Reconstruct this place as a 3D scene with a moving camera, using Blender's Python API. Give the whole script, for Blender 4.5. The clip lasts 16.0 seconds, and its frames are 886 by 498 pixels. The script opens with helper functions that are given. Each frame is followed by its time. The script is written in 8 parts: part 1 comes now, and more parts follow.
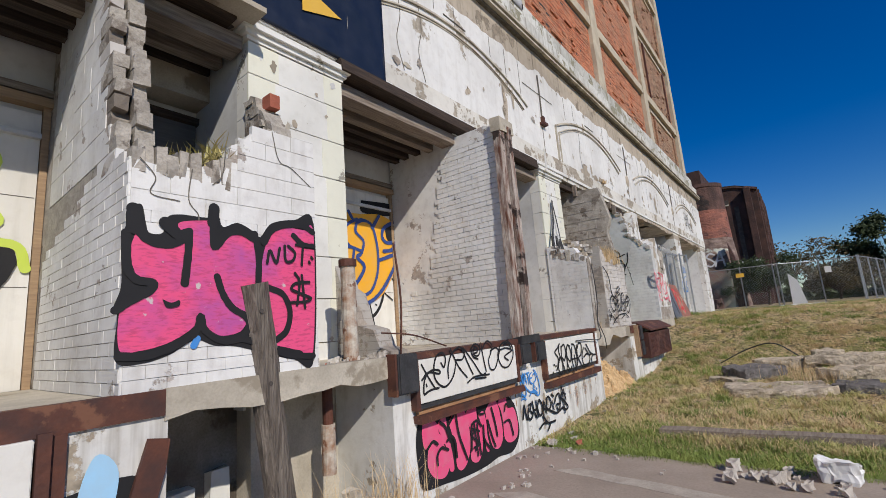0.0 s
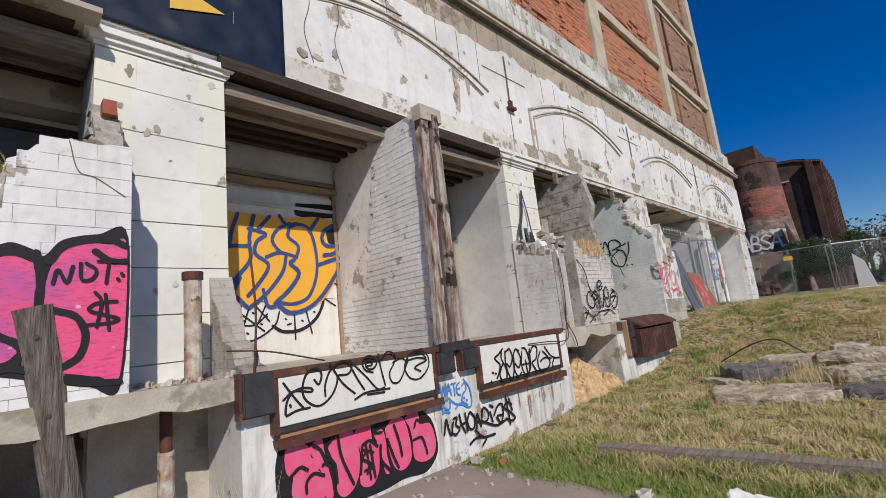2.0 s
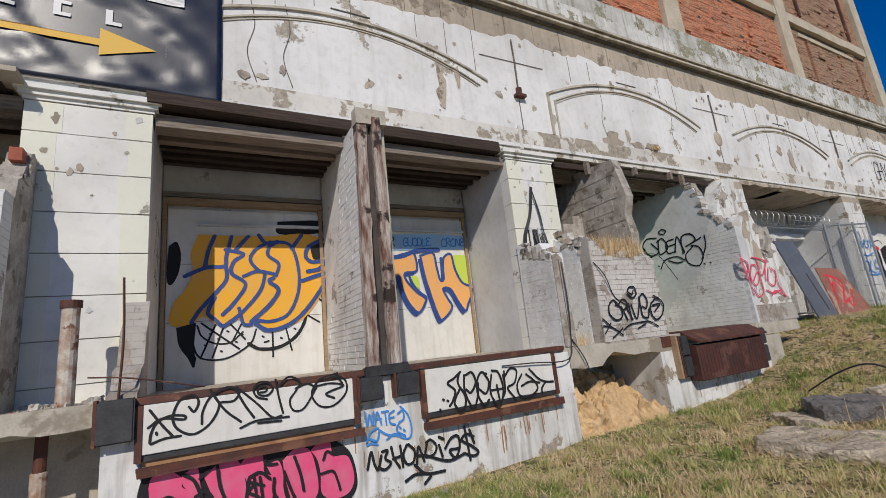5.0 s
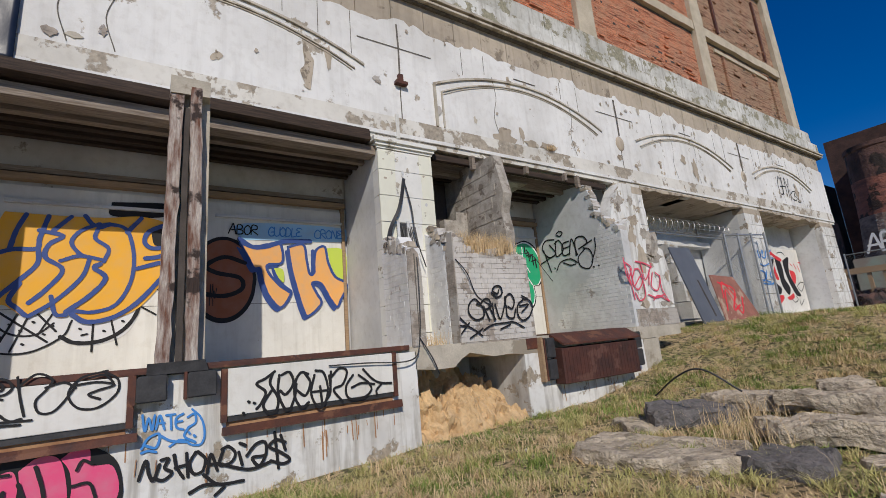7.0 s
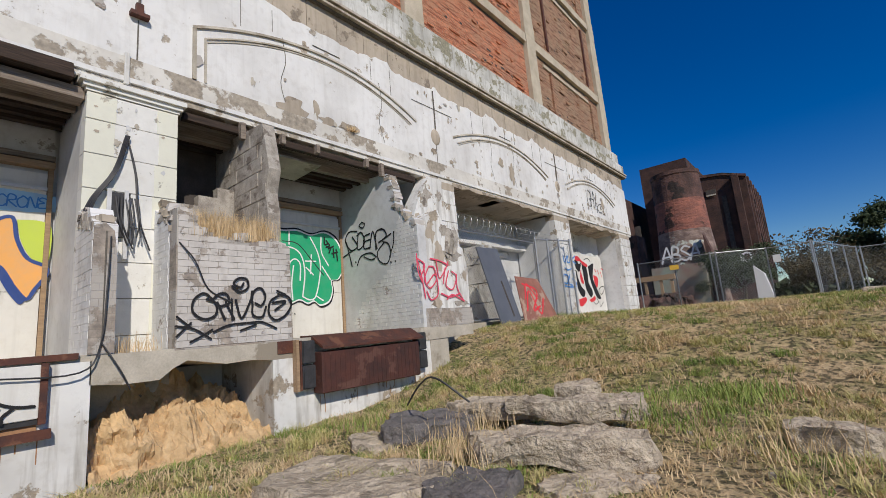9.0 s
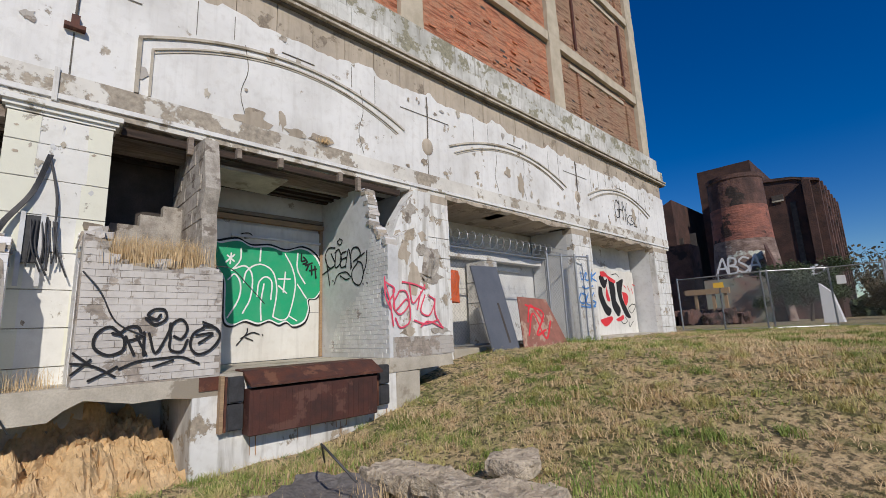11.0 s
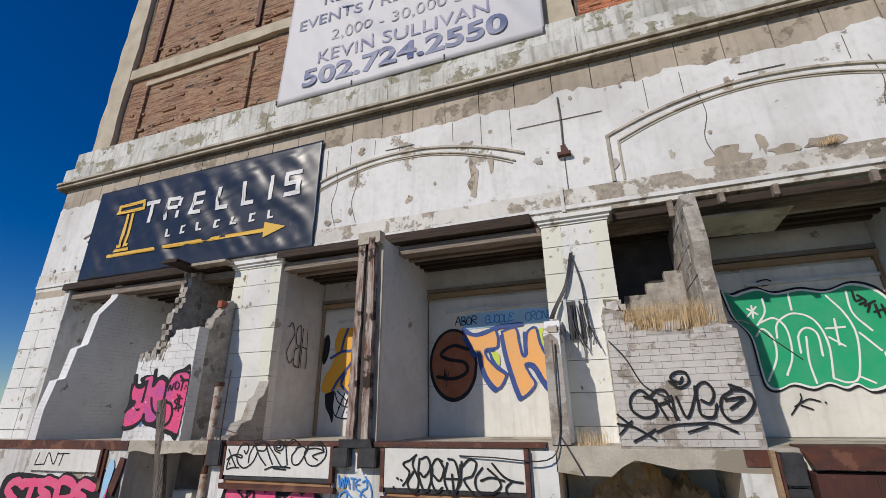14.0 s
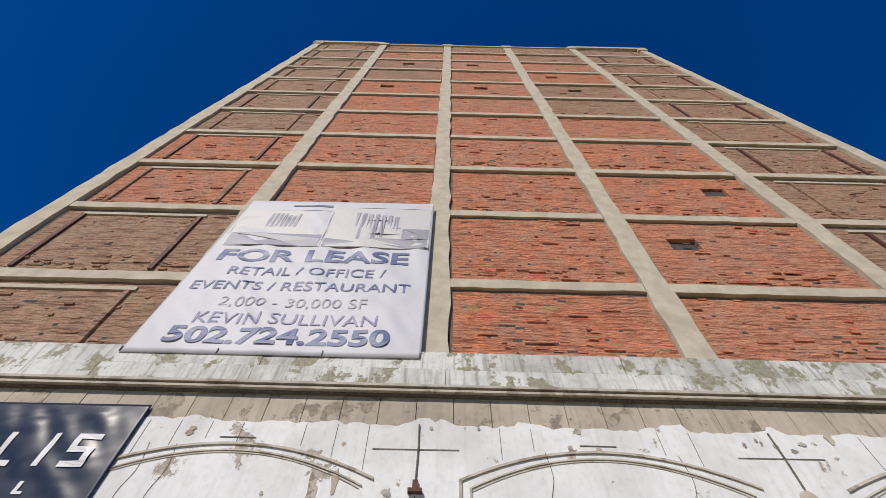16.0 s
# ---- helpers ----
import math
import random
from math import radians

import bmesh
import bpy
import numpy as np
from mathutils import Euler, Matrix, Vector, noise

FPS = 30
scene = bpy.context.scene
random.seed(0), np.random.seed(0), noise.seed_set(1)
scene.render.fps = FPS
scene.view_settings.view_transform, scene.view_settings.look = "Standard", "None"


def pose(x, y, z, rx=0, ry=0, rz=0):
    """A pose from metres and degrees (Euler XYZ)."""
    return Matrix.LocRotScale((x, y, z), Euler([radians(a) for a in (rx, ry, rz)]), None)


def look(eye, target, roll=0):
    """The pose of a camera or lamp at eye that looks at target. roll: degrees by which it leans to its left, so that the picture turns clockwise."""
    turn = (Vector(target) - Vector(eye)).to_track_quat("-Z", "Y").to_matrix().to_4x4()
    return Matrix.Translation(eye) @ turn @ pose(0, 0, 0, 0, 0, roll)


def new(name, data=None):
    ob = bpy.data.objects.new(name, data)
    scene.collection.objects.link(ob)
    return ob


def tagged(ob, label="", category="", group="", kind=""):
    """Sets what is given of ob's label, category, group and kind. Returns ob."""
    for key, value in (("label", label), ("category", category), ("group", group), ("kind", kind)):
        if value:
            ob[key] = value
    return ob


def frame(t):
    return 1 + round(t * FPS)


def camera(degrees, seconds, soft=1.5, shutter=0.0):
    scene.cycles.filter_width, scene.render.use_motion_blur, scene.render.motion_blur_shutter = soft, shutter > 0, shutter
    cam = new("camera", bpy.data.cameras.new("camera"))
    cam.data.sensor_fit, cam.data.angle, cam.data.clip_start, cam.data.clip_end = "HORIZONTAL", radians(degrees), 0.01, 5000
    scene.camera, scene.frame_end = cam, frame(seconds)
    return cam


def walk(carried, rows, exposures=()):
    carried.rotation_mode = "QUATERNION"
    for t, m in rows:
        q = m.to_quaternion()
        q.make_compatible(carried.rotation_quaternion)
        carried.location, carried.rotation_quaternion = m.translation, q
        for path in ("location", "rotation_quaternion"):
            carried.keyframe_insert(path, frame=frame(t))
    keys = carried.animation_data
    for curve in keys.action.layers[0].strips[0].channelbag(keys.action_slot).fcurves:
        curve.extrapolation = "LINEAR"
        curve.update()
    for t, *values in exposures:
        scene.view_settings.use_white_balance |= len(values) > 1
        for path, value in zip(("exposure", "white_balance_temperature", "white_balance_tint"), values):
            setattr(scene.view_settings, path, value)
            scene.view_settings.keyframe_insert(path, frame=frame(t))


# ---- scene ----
cam = camera(89.5, 16.0, soft=0.8)
METRES, EYE, TILT, LEAN, TURN = 10.6, 1.5, 0.0, 0.0, 38.8
PATH = [
    (0, (-0.77, 1.501, 1.429), (-1.986, 3.051, 1.772), -4.5),
    (0.5, (-0.562, 1.829, 1.436), (-1.861, 3.312, 1.773), -4.9),
    (1, (-0.396, 2.228, 1.431), (-1.626, 3.768, 1.772), -6.5),
    (1.5, (-0.13, 2.544, 1.433), (-1.341, 4.101, 1.765), -6.2),
    (2, (0.09, 2.849, 1.424), (-1.287, 4.258, 1.766), -6.2),
    (2.5, (0.232, 3.214, 1.428), (-1.311, 4.441, 1.761), -6.2),
    (3, (0.41, 3.503, 1.406), (-1.323, 4.46, 1.689), -5.1),
    (3.5, (0.48, 3.861, 1.362), (-1.251, 4.831, 1.615), -5.1),
    (4, (0.593, 4.257, 1.432), (-1.068, 5.332, 1.725), -6.1),
    (4.2, (0.662, 4.393, 1.431), (-1.003, 5.446, 1.774), -5.8),
    (6.3, (1.145, 5.755, 1.271), (-0.615, 6.605, 1.695), -6.0),
    (6.5, (1.134, 5.91, 1.282), (-0.565, 6.887, 1.68), -5.9),
    (7, (1.307, 6.31, 1.216), (-0.325, 7.392, 1.625), -5.0),
    (7.5, (1.423, 6.659, 1.182), (-0.112, 7.889, 1.543), -4.7),
    (8, (1.431, 7.076, 1.163), (0.089, 8.527, 1.473), -4.6),
    (8.5, (1.517, 7.51, 1.185), (0.223, 9.004, 1.492), -5.0),
    (9, (1.565, 7.918, 1.178), (0.307, 9.435, 1.52), -4.9),
    (9.2, (1.578, 8.091, 1.199), (0.34, 9.623, 1.549), -5.3),
    (11.3, (2.078, 9.378, 1.595), (0.598, 10.672, 1.962), -2.2),
    (11.5, (2.056, 9.462, 1.593), (0.527, 10.695, 1.972), -2.6),
    (12, (1.934, 9.7, 1.519), (0.353, 10.842, 1.96), -3.0),
    (12.5, (1.885, 9.831, 1.486), (0.159, 10.717, 1.975), -2.8),
    (13, (1.927, 9.833, 1.484), (-0.001, 10.044, 1.973), -2.7),
    (13.5, (1.989, 9.686, 1.47), (0.126, 9.157, 1.968), -2.0),
    (14, (1.969, 9.631, 1.504), (0.202, 9.013, 2.208), -0.7),
    (14.5, (1.932, 9.681, 1.623), (0.308, 9.198, 2.687), 0.2),
    (15, (1.944, 9.739, 1.737), (0.526, 9.468, 3.12), 1.1),
    (15.5, (1.991, 9.77, 1.8), (0.789, 9.669, 3.396), 2.6),
    (16, (2.009, 9.784, 1.853), (0.923, 9.777, 3.533), 1.7),
]
EXPOSURES = [(0, -0.26), (2.5, -0.26), (3.5, -0.38), (7, -0.44), (9, -0.3), (12.5, -0.36), (13.5, -0.42), (16, -0.26)]
walk(cam, [(t, look(eye, target, roll)) for t, eye, target, roll in PATH], EXPOSURES)

# world and sun
world = bpy.data.worlds.new("world")
scene.world = world
world.use_nodes = True
wn = world.node_tree.nodes
sky = wn.new("ShaderNodeTexSky")
sky.sky_type, sky.sun_disc = "NISHITA", False
SUN = Vector((1.0, -0.45, 0.78)).normalized()
sky.sun_elevation = math.asin(SUN.z)
sky.sun_rotation = math.atan2(SUN.x, SUN.y)
sky.air_density, sky.dust_density, sky.ozone_density = 1.0, 0.0, 5.0
wn["Background"].inputs[1].default_value = 0.1
tone = wn.new("ShaderNodeHueSaturation")
tone.inputs["Saturation"].default_value, tone.inputs["Hue"].default_value = 1.4, 0.515
world.node_tree.links.new(sky.outputs[0], tone.inputs["Color"])
world.node_tree.links.new(tone.outputs[0], wn["Background"].inputs[0])
sun = new("sun", bpy.data.lights.new("sun", "SUN"))
sun.data.energy, sun.data.angle, sun.data.color = 4.2, radians(0.53), (1, 0.92, 0.82)
sun.matrix_world = look(SUN * 50, (0, 0, 0))


# ---- materials ----
class Nodes:
    def __init__(self, name, rough=0.85, metal=0.0):
        self.m = bpy.data.materials.new(name)
        self.m.use_nodes = True
        self.t = self.m.node_tree
        self.b = self.t.nodes["Principled BSDF"]
        self.b.inputs["Roughness"].default_value = rough
        self.b.inputs["Metallic"].default_value = metal
        self.co = self.t.nodes.new("ShaderNodeNewGeometry").outputs["Position"]

    def link(self, a, b):
        self.t.links.new(a, b)

    def noise(self, scale, detail=4, stretch=(1, 1, 1), rough=0.6):
        mp = self.t.nodes.new("ShaderNodeMapping")
        mp.inputs["Scale"].default_value = stretch
        self.link(self.co, mp.inputs[0])
        n = self.t.nodes.new("ShaderNodeTexNoise")
        n.inputs["Scale"].default_value, n.inputs["Detail"].default_value, n.inputs["Roughness"].default_value = scale, detail, rough
        self.link(mp.outputs[0], n.inputs["Vector"])
        return n.outputs["Fac"]

    def ramp(self, fac, lo, hi):
        r = self.t.nodes.new("ShaderNodeMapRange")
        r.inputs["From Min"].default_value, r.inputs["From Max"].default_value = lo, hi
        self.link(fac, r.inputs["Value"])
        return r.outputs[0]

    def mul(self, a, b):
        n = self.t.nodes.new("ShaderNodeMath")
        n.operation = "MULTIPLY"
        for i, v in enumerate((a, b)):
            if isinstance(v, (int, float)):
                n.inputs[i].default_value = v
            else:
                self.link(v, n.inputs[i])
        return n.outputs[0]

    def mix(self, fac, a, b, blend="MIX"):
        n = self.t.nodes.new("ShaderNodeMix")
        n.data_type, n.blend_type = "RGBA", blend
        for i, v in ((0, fac), (6, a), (7, b)):
            if isinstance(v, tuple):
                n.inputs[i].default_value = (*v, 1)
            elif isinstance(v, (int, float)):
                n.inputs[i].default_value = v
            else:
                self.link(v, n.inputs[i])
        return n.outputs[2]

    def brick(self, w, h, gap, axes, c1=(1, 1, 1), c2=(1, 1, 1), mortar=(0, 0, 0)):
        s = self.t.nodes.new("ShaderNodeSeparateXYZ")
        c = self.t.nodes.new("ShaderNodeCombineXYZ")
        self.link(self.co, s.inputs[0])
        self.link(s.outputs["XYZ".index(axes[0])], c.inputs[0])
        self.link(s.outputs["XYZ".index(axes[1])], c.inputs[1])
        n = self.t.nodes.new("ShaderNodeTexBrick")
        n.inputs["Scale"].default_value = 1
        n.inputs["Brick Width"].default_value, n.inputs["Row Height"].default_value, n.inputs["Mortar Size"].default_value = w, h, gap
        n.inputs["Mortar Smooth"].default_value = 0.3
        for k, v in (("Color1", c1), ("Color2", c2), ("Mortar", mortar)):
            n.inputs[k].default_value = (*v, 1)
        self.link(c.outputs[0], n.inputs["Vector"])
        return n.outputs["Color"], n.outputs["Fac"]

    def random(self):
        return self.t.nodes.new("ShaderNodeObjectInfo").outputs["Random"]

    def bump(self, h, strength=0.5, dist=0.01, invert=False):
        n = self.t.nodes.new("ShaderNodeBump")
        n.invert = invert
        n.inputs["Strength"].default_value, n.inputs["Distance"].default_value = strength, dist
        self.link(h, n.inputs["Height"])
        if self.b.inputs["Normal"].links:
            self.link(self.b.inputs["Normal"].links[0].from_socket, n.inputs["Normal"])
        self.link(n.outputs[0], self.b.inputs["Normal"])

    def color(self, c):
        if isinstance(c, tuple):
            self.b.inputs["Base Color"].default_value = (*c, 1)
        else:
            self.link(c, self.b.inputs["Base Color"])
        return self.m


def painted(name, paint, under, peel, scale=1.4, brick=None, axes="YZ", grime=0.35, streak=0.0):
    """Old paint on masonry: a fine grain, grime at a large scale and flakes off to what is under."""
    n = Nodes(name, 0.8)
    c = n.mix(n.mul(n.ramp(n.noise(0.7, 5), 0.42, 0.72), grime), paint, tuple(v * 0.55 for v in under))
    c = n.mix(n.mul(n.ramp(n.noise(9, 4), 0.5, 0.75), grime * 0.6), c, tuple(v * 0.8 for v in under))
    if streak:
        c = n.mix(n.mul(n.ramp(n.noise(3, 4, (1, 3, 0.25)), 0.5, 0.7), streak), c, (0.16, 0.13, 0.08))
    mask = n.ramp(n.noise(scale, 9, (1, 1, 1), 0.68), peel, peel + 0.025)
    dirt = n.mix(n.ramp(n.noise(14, 5), 0.3, 0.7), tuple(v * 0.6 for v in under), tuple(min(1, v * 1.2) for v in under))
    c = n.mix(mask, c, dirt)
    if brick:
        _, f = n.brick(*brick, axes)
        c = n.mix(n.mul(n.mul(f, n.ramp(n.noise(2.2, 3), 0.4, 0.65)), 0.35), c, (0.1, 0.09, 0.08))
        n.bump(f, 0.5, 0.006, invert=True)
    n.bump(mask, 0.5, 0.006, invert=True)
    n.bump(n.noise(40, 5), 0.35, 0.006)
    return n.color(c)


def plain(name, a, b, scale=8, rough=0.8, metal=0.0, bump=0.4, stretch=(1, 1, 1), fine=60, dist=0.006, spots=None):
    n = Nodes(name, rough, metal)
    c = n.mix(n.ramp(n.noise(scale, 6, stretch), 0.35, 0.65), a, b)
    c = n.mix(n.mul(n.ramp(n.noise(fine, 3, stretch), 0.4, 0.7), 0.35), c, tuple(v * 0.5 for v in a))
    if spots:
        c = n.mix(n.ramp(n.noise(scale * 0.6, 7), 0.56, 0.6), c, spots)
    n.bump(n.noise(fine * 0.6, 5, stretch), bump, dist)
    return n.color(c)


def bricks(name, a, b, mortar, dark=0.1):
    n = Nodes(name, 0.9)
    c, f = n.brick(0.215, 0.073, 0.006, "YZ", a, b, mortar)
    c = n.mix(n.mul(n.ramp(n.noise(1.1, 6), 0.42, 0.6), 0.55), c, tuple(v * 0.9 for v in mortar))
    c = n.mix(n.mul(n.random(), 0.35), c, tuple(v * 1.0 for v in mortar))
    c = n.mix(n.mul(n.ramp(n.noise(4, 6, (1, 0.35, 5)), 0.52, 0.6), 0.75), c, tuple(v * 0.3 for v in a))
    c = n.mix(n.mul(n.ramp(n.noise(5.5, 6, (1, 0.4, 4)), 0.56, 0.64), 0.6), c, tuple(min(1, v * 1.25) for v in b))
    # sparse dark pits: the shaded hollows of missing bricks put into the colour
    m = n.ramp(n.noise(2.6, 4, (1, 1.0, 3.0)), 0.66, 0.68)
    c = n.mix(n.mul(m, 0.9), c, (0.05, 0.025, 0.015))
    c = n.mix(n.mul(n.ramp(n.noise(12, 4, (1, 0.5, 2)), 0.5, 0.62), 0.5), c, tuple(v * 0.45 for v in a))
    n.bump(f, 0.9, 0.012, invert=True)
    n.bump(n.noise(13, 5, (1, 0.6, 2.4)), 1.0, 0.06)
    return n.color(c)


WHITE = painted("white_paint_on_plaster", (0.8, 0.8, 0.78), (0.42, 0.37, 0.3), 0.61, 1.7, grime=0.32, streak=0.12)
WHITE_LOW = painted("flaking_white_paint_on_dock", (0.78, 0.78, 0.75), (0.4, 0.34, 0.26), 0.575, 2.2, grime=0.45, streak=0.5)
BAND = painted("flaked_band", (0.74, 0.72, 0.66), (0.4, 0.35, 0.28), 0.52, 1.5, grime=0.4)
BLOCK = painted("white_painted_block", (0.8, 0.8, 0.76), (0.45, 0.42, 0.35), 0.6, 2.5, grime=0.3)
CREAM = painted("cream_painted_block", (0.78, 0.78, 0.66), (0.45, 0.42, 0.35), 0.64, 2.5, grime=0.15)
PBRICK = painted("white_painted_brick", (0.82, 0.82, 0.81), (0.42, 0.36, 0.31), 0.64, 3, (0.21, 0.071, 0.004), "XZ", grime=0.3)
PBRICK_F = painted("white_painted_brick_front", (0.76, 0.76, 0.74), (0.4, 0.35, 0.3), 0.585, 2, (0.21, 0.071, 0.004), "YZ", grime=0.35)
GREYBRICK = painted("grey_bare_brick", (0.46, 0.43, 0.39), (0.36, 0.31, 0.26), 0.5, 2, (0.21, 0.071, 0.004), "YZ", grime=0.5)
GREYBRICK_P = painted("grey_weathered_brick_piece", (0.62, 0.59, 0.55), (0.38, 0.33, 0.28), 0.56, 2.5, grime=0.6)
PBRICK_P = painted("white_painted_brick_piece", (0.8, 0.8, 0.78), (0.42, 0.37, 0.33), 0.61, 3, grime=0.5, streak=0.2)
GREYWALL = painted("pale_grey_plaster_and_shade", (0.66, 0.67, 0.67), (0.36, 0.34, 0.31), 0.63, 1.5, grime=0.45)
DOORPAINT = painted("white_roll_door_paint", (0.76, 0.75, 0.7), (0.5, 0.42, 0.3), 0.68, 1.5, grime=0.3, streak=0.15)
CMU = plain("bare_concrete_block", (0.3, 0.27, 0.23), (0.52, 0.48, 0.42), 7, 0.95, bump=0.9, spots=(0.2, 0.17, 0.14), dist=0.012)
CONC = plain("weathered_concrete", (0.58, 0.53, 0.44), (0.4, 0.36, 0.29), 3, 0.9, bump=0.8, spots=(0.3, 0.26, 0.2))
DARKWALL = plain("dark_brown_wall", (0.16, 0.13, 0.1), (0.3, 0.28, 0.26), 2.2, 0.9, bump=0.6, spots=(0.08, 0.065, 0.05))
PIPEP = plain("rusted_white_pipe", (0.6, 0.56, 0.48), (0.3, 0.15, 0.08), 9, 0.8, bump=0.5, spots=(0.2, 0.09, 0.05))
FRAME = plain("facade_frame_concrete", (0.6, 0.53, 0.41), (0.46, 0.4, 0.3), 2.5, 0.9, bump=0.6)
CORNICE = painted("mossy_white_cornice", (0.7, 0.7, 0.66), (0.33, 0.31, 0.22), 0.53, 1.6, grime=0.6, streak=0.55)
TAN = painted("tan_bare_stone", (0.5, 0.43, 0.34), (0.3, 0.25, 0.19), 0.56, 2, grime=0.5, streak=0.3)
GROOVE = plain("dark_groove_and_shade", (0.1, 0.09, 0.08), (0.2, 0.18, 0.15), 12, 0.9)
BRICK_RED = bricks("red_orange_brick", (0.66, 0.16, 0.065), (0.78, 0.29, 0.14), (0.5, 0.33, 0.22))
BRICK_BROWN = bricks("brown_brick", (0.4, 0.16, 0.095), (0.5, 0.28, 0.17), (0.46, 0.35, 0.23))
BRICK_DARK = plain("dark_sooty_brick", (0.045, 0.026, 0.022), (0.1, 0.05, 0.04), 0.8, 0.9, bump=0.8, fine=12, dist=0.05)
BRICK_SILO = plain("silo_brick", (0.16, 0.085, 0.07), (0.05, 0.03, 0.027), 0.7, 0.9, bump=1.0, fine=5, dist=0.1, spots=(0.03, 0.022, 0.02))
SILO_RED = plain("bare_red_silo_brick", (0.36, 0.14, 0.1), (0.17, 0.08, 0.065), 0.9, 0.9, bump=1.0, fine=5, dist=0.1, stretch=(1, 1, 2.5), spots=(0.05, 0.03, 0.025))
SILO_PALE = plain("peeling_silo_plaster", (0.36, 0.27, 0.23), (0.1, 0.06, 0.05), 0.8, 0.9, bump=1.0, fine=4, dist=0.1, stretch=(1, 1, 2), spots=(0.55, 0.58, 0.52))
RUST = plain("rusted_steel", (0.14, 0.05, 0.03), (0.07, 0.035, 0.03), 6, 0.7, 0.2, 0.5, spots=(0.19, 0.085, 0.05))
RUST_DARK = plain("dark_rusted_plate", (0.1, 0.036, 0.026), (0.055, 0.026, 0.022), 5, 0.7, 0.1, 0.6, spots=(0.13, 0.06, 0.045))
RUSTSTREAK = plain("orange_rust", (0.48, 0.28, 0.14), (0.32, 0.15, 0.07), 6, 0.85, 0.0, 0.4)
WOOD = plain("grey_weathered_wood", (0.27, 0.23, 0.19), (0.1, 0.08, 0.065), 9, 0.9, 0, 1.0, (5, 5, 0.35), 22, 0.035)
WOODH = plain("grey_weathered_timber", (0.33, 0.28, 0.23), (0.17, 0.13, 0.1), 8, 0.9, 0, 0.8, (6, 0.4, 6), 30, 0.01)
WOODD = plain("dark_brown_timber_and_shade", (0.07, 0.045, 0.032), (0.025, 0.017, 0.012), 8, 0.9, 0, 0.6, (6, 0.4, 6), 30, 0.01)
WOODT = plain("tan_timber_trim", (0.42, 0.29, 0.17), (0.3, 0.2, 0.12), 8, 0.8, 0, 0.4, (6, 0.4, 6), 30, 0.006)
POSTW = plain("rust_brown_post_wood", (0.15, 0.06, 0.035), (0.58, 0.52, 0.46), 4.5, 0.85, 0, 0.9, (4, 4, 0.7), 26, 0.015, spots=(0.04, 0.025, 0.02))
RUBBER = plain("black_rubber", (0.03, 0.03, 0.032), (0.055, 0.055, 0.058), 10, 0.6)
SAND = plain("tan_dirt", (0.72, 0.51, 0.28), (0.55, 0.37, 0.19), 6, 0.95, 0, 1.0, fine=22, dist=0.03)
SLAB = plain("broken_concrete_slab", (0.7, 0.6, 0.46), (0.42, 0.35, 0.26), 9, 0.92, 0, 1.0, fine=26, dist=0.07, spots=(0.32, 0.27, 0.2))
ASPHALT = plain("dark_asphalt_lump", (0.12, 0.115, 0.11), (0.22, 0.2, 0.19), 12, 0.9, 0, 1.0, fine=40, dist=0.03)
PAVE = plain("worn_pavement", (0.4, 0.33, 0.27), (0.3, 0.25, 0.2), 1.3, 0.9, 0, 0.6, fine=45)
PAVELINE = plain("worn_white_line", (0.5, 0.45, 0.38), (0.36, 0.31, 0.26), 7, 0.9)
STEEL = plain("galvanised_steel", (0.45, 0.46, 0.46), (0.36, 0.37, 0.38), 8, 0.45, 0.7, 0.1)
GREYSHEET = plain("grey_painted_sheet", (0.15, 0.16, 0.18), (0.12, 0.13, 0.15), 3, 0.5, 0.1, 0.1)
REDSHEET = plain("rusted_red_sheet", (0.36, 0.15, 0.11), (0.24, 0.11, 0.08), 4, 0.8, 0, 0.4, spots=(0.42, 0.3, 0.22))
BARK = plain("bark", (0.1, 0.08, 0.06), (0.06, 0.045, 0.035), 8, 0.95)
DRY = plain("dry_straw", (0.8, 0.62, 0.38), (0.55, 0.39, 0.2), 6, 0.9)
GREEN = plain("green_blades", (0.16, 0.24, 0.045), (0.34, 0.4, 0.1), 3, 0.8)
OLIVE = plain("yellow_green_blades", (0.42, 0.42, 0.13), (0.64, 0.54, 0.25), 3, 0.8)
LEAF = plain("tree_leaf", (0.035, 0.06, 0.018), (0.06, 0.085, 0.03), 0.7, 0.7)
LEAFB = plain("brown_leaf", (0.1, 0.08, 0.035), (0.14, 0.11, 0.05), 0.7, 0.8)
SLATE = plain("dark_slate_boarding", (0.12, 0.115, 0.11), (0.08, 0.075, 0.07), 4, 0.6, 0, 0.3, (1, 0.5, 5))
BEIGE = plain("stained_beige_plaster", (0.5, 0.45, 0.36), (0.38, 0.33, 0.26), 2.5, 0.9, 0, 0.4, spots=(0.24, 0.2, 0.15))
RUBBLE = plain("rubble_stone", (0.6, 0.56, 0.5), (0.42, 0.37, 0.32), 6, 0.9, 0, 0.8)
REDBRICK = plain("loose_red_brick", (0.42, 0.13, 0.08), (0.34, 0.1, 0.06), 10, 0.9)
# near-black with the shade of ceilings, hollows and openings put in the colour
DARKIN = plain("dark_interior_shade", (0.06, 0.05, 0.045), (0.1, 0.085, 0.075), 4, 0.95)


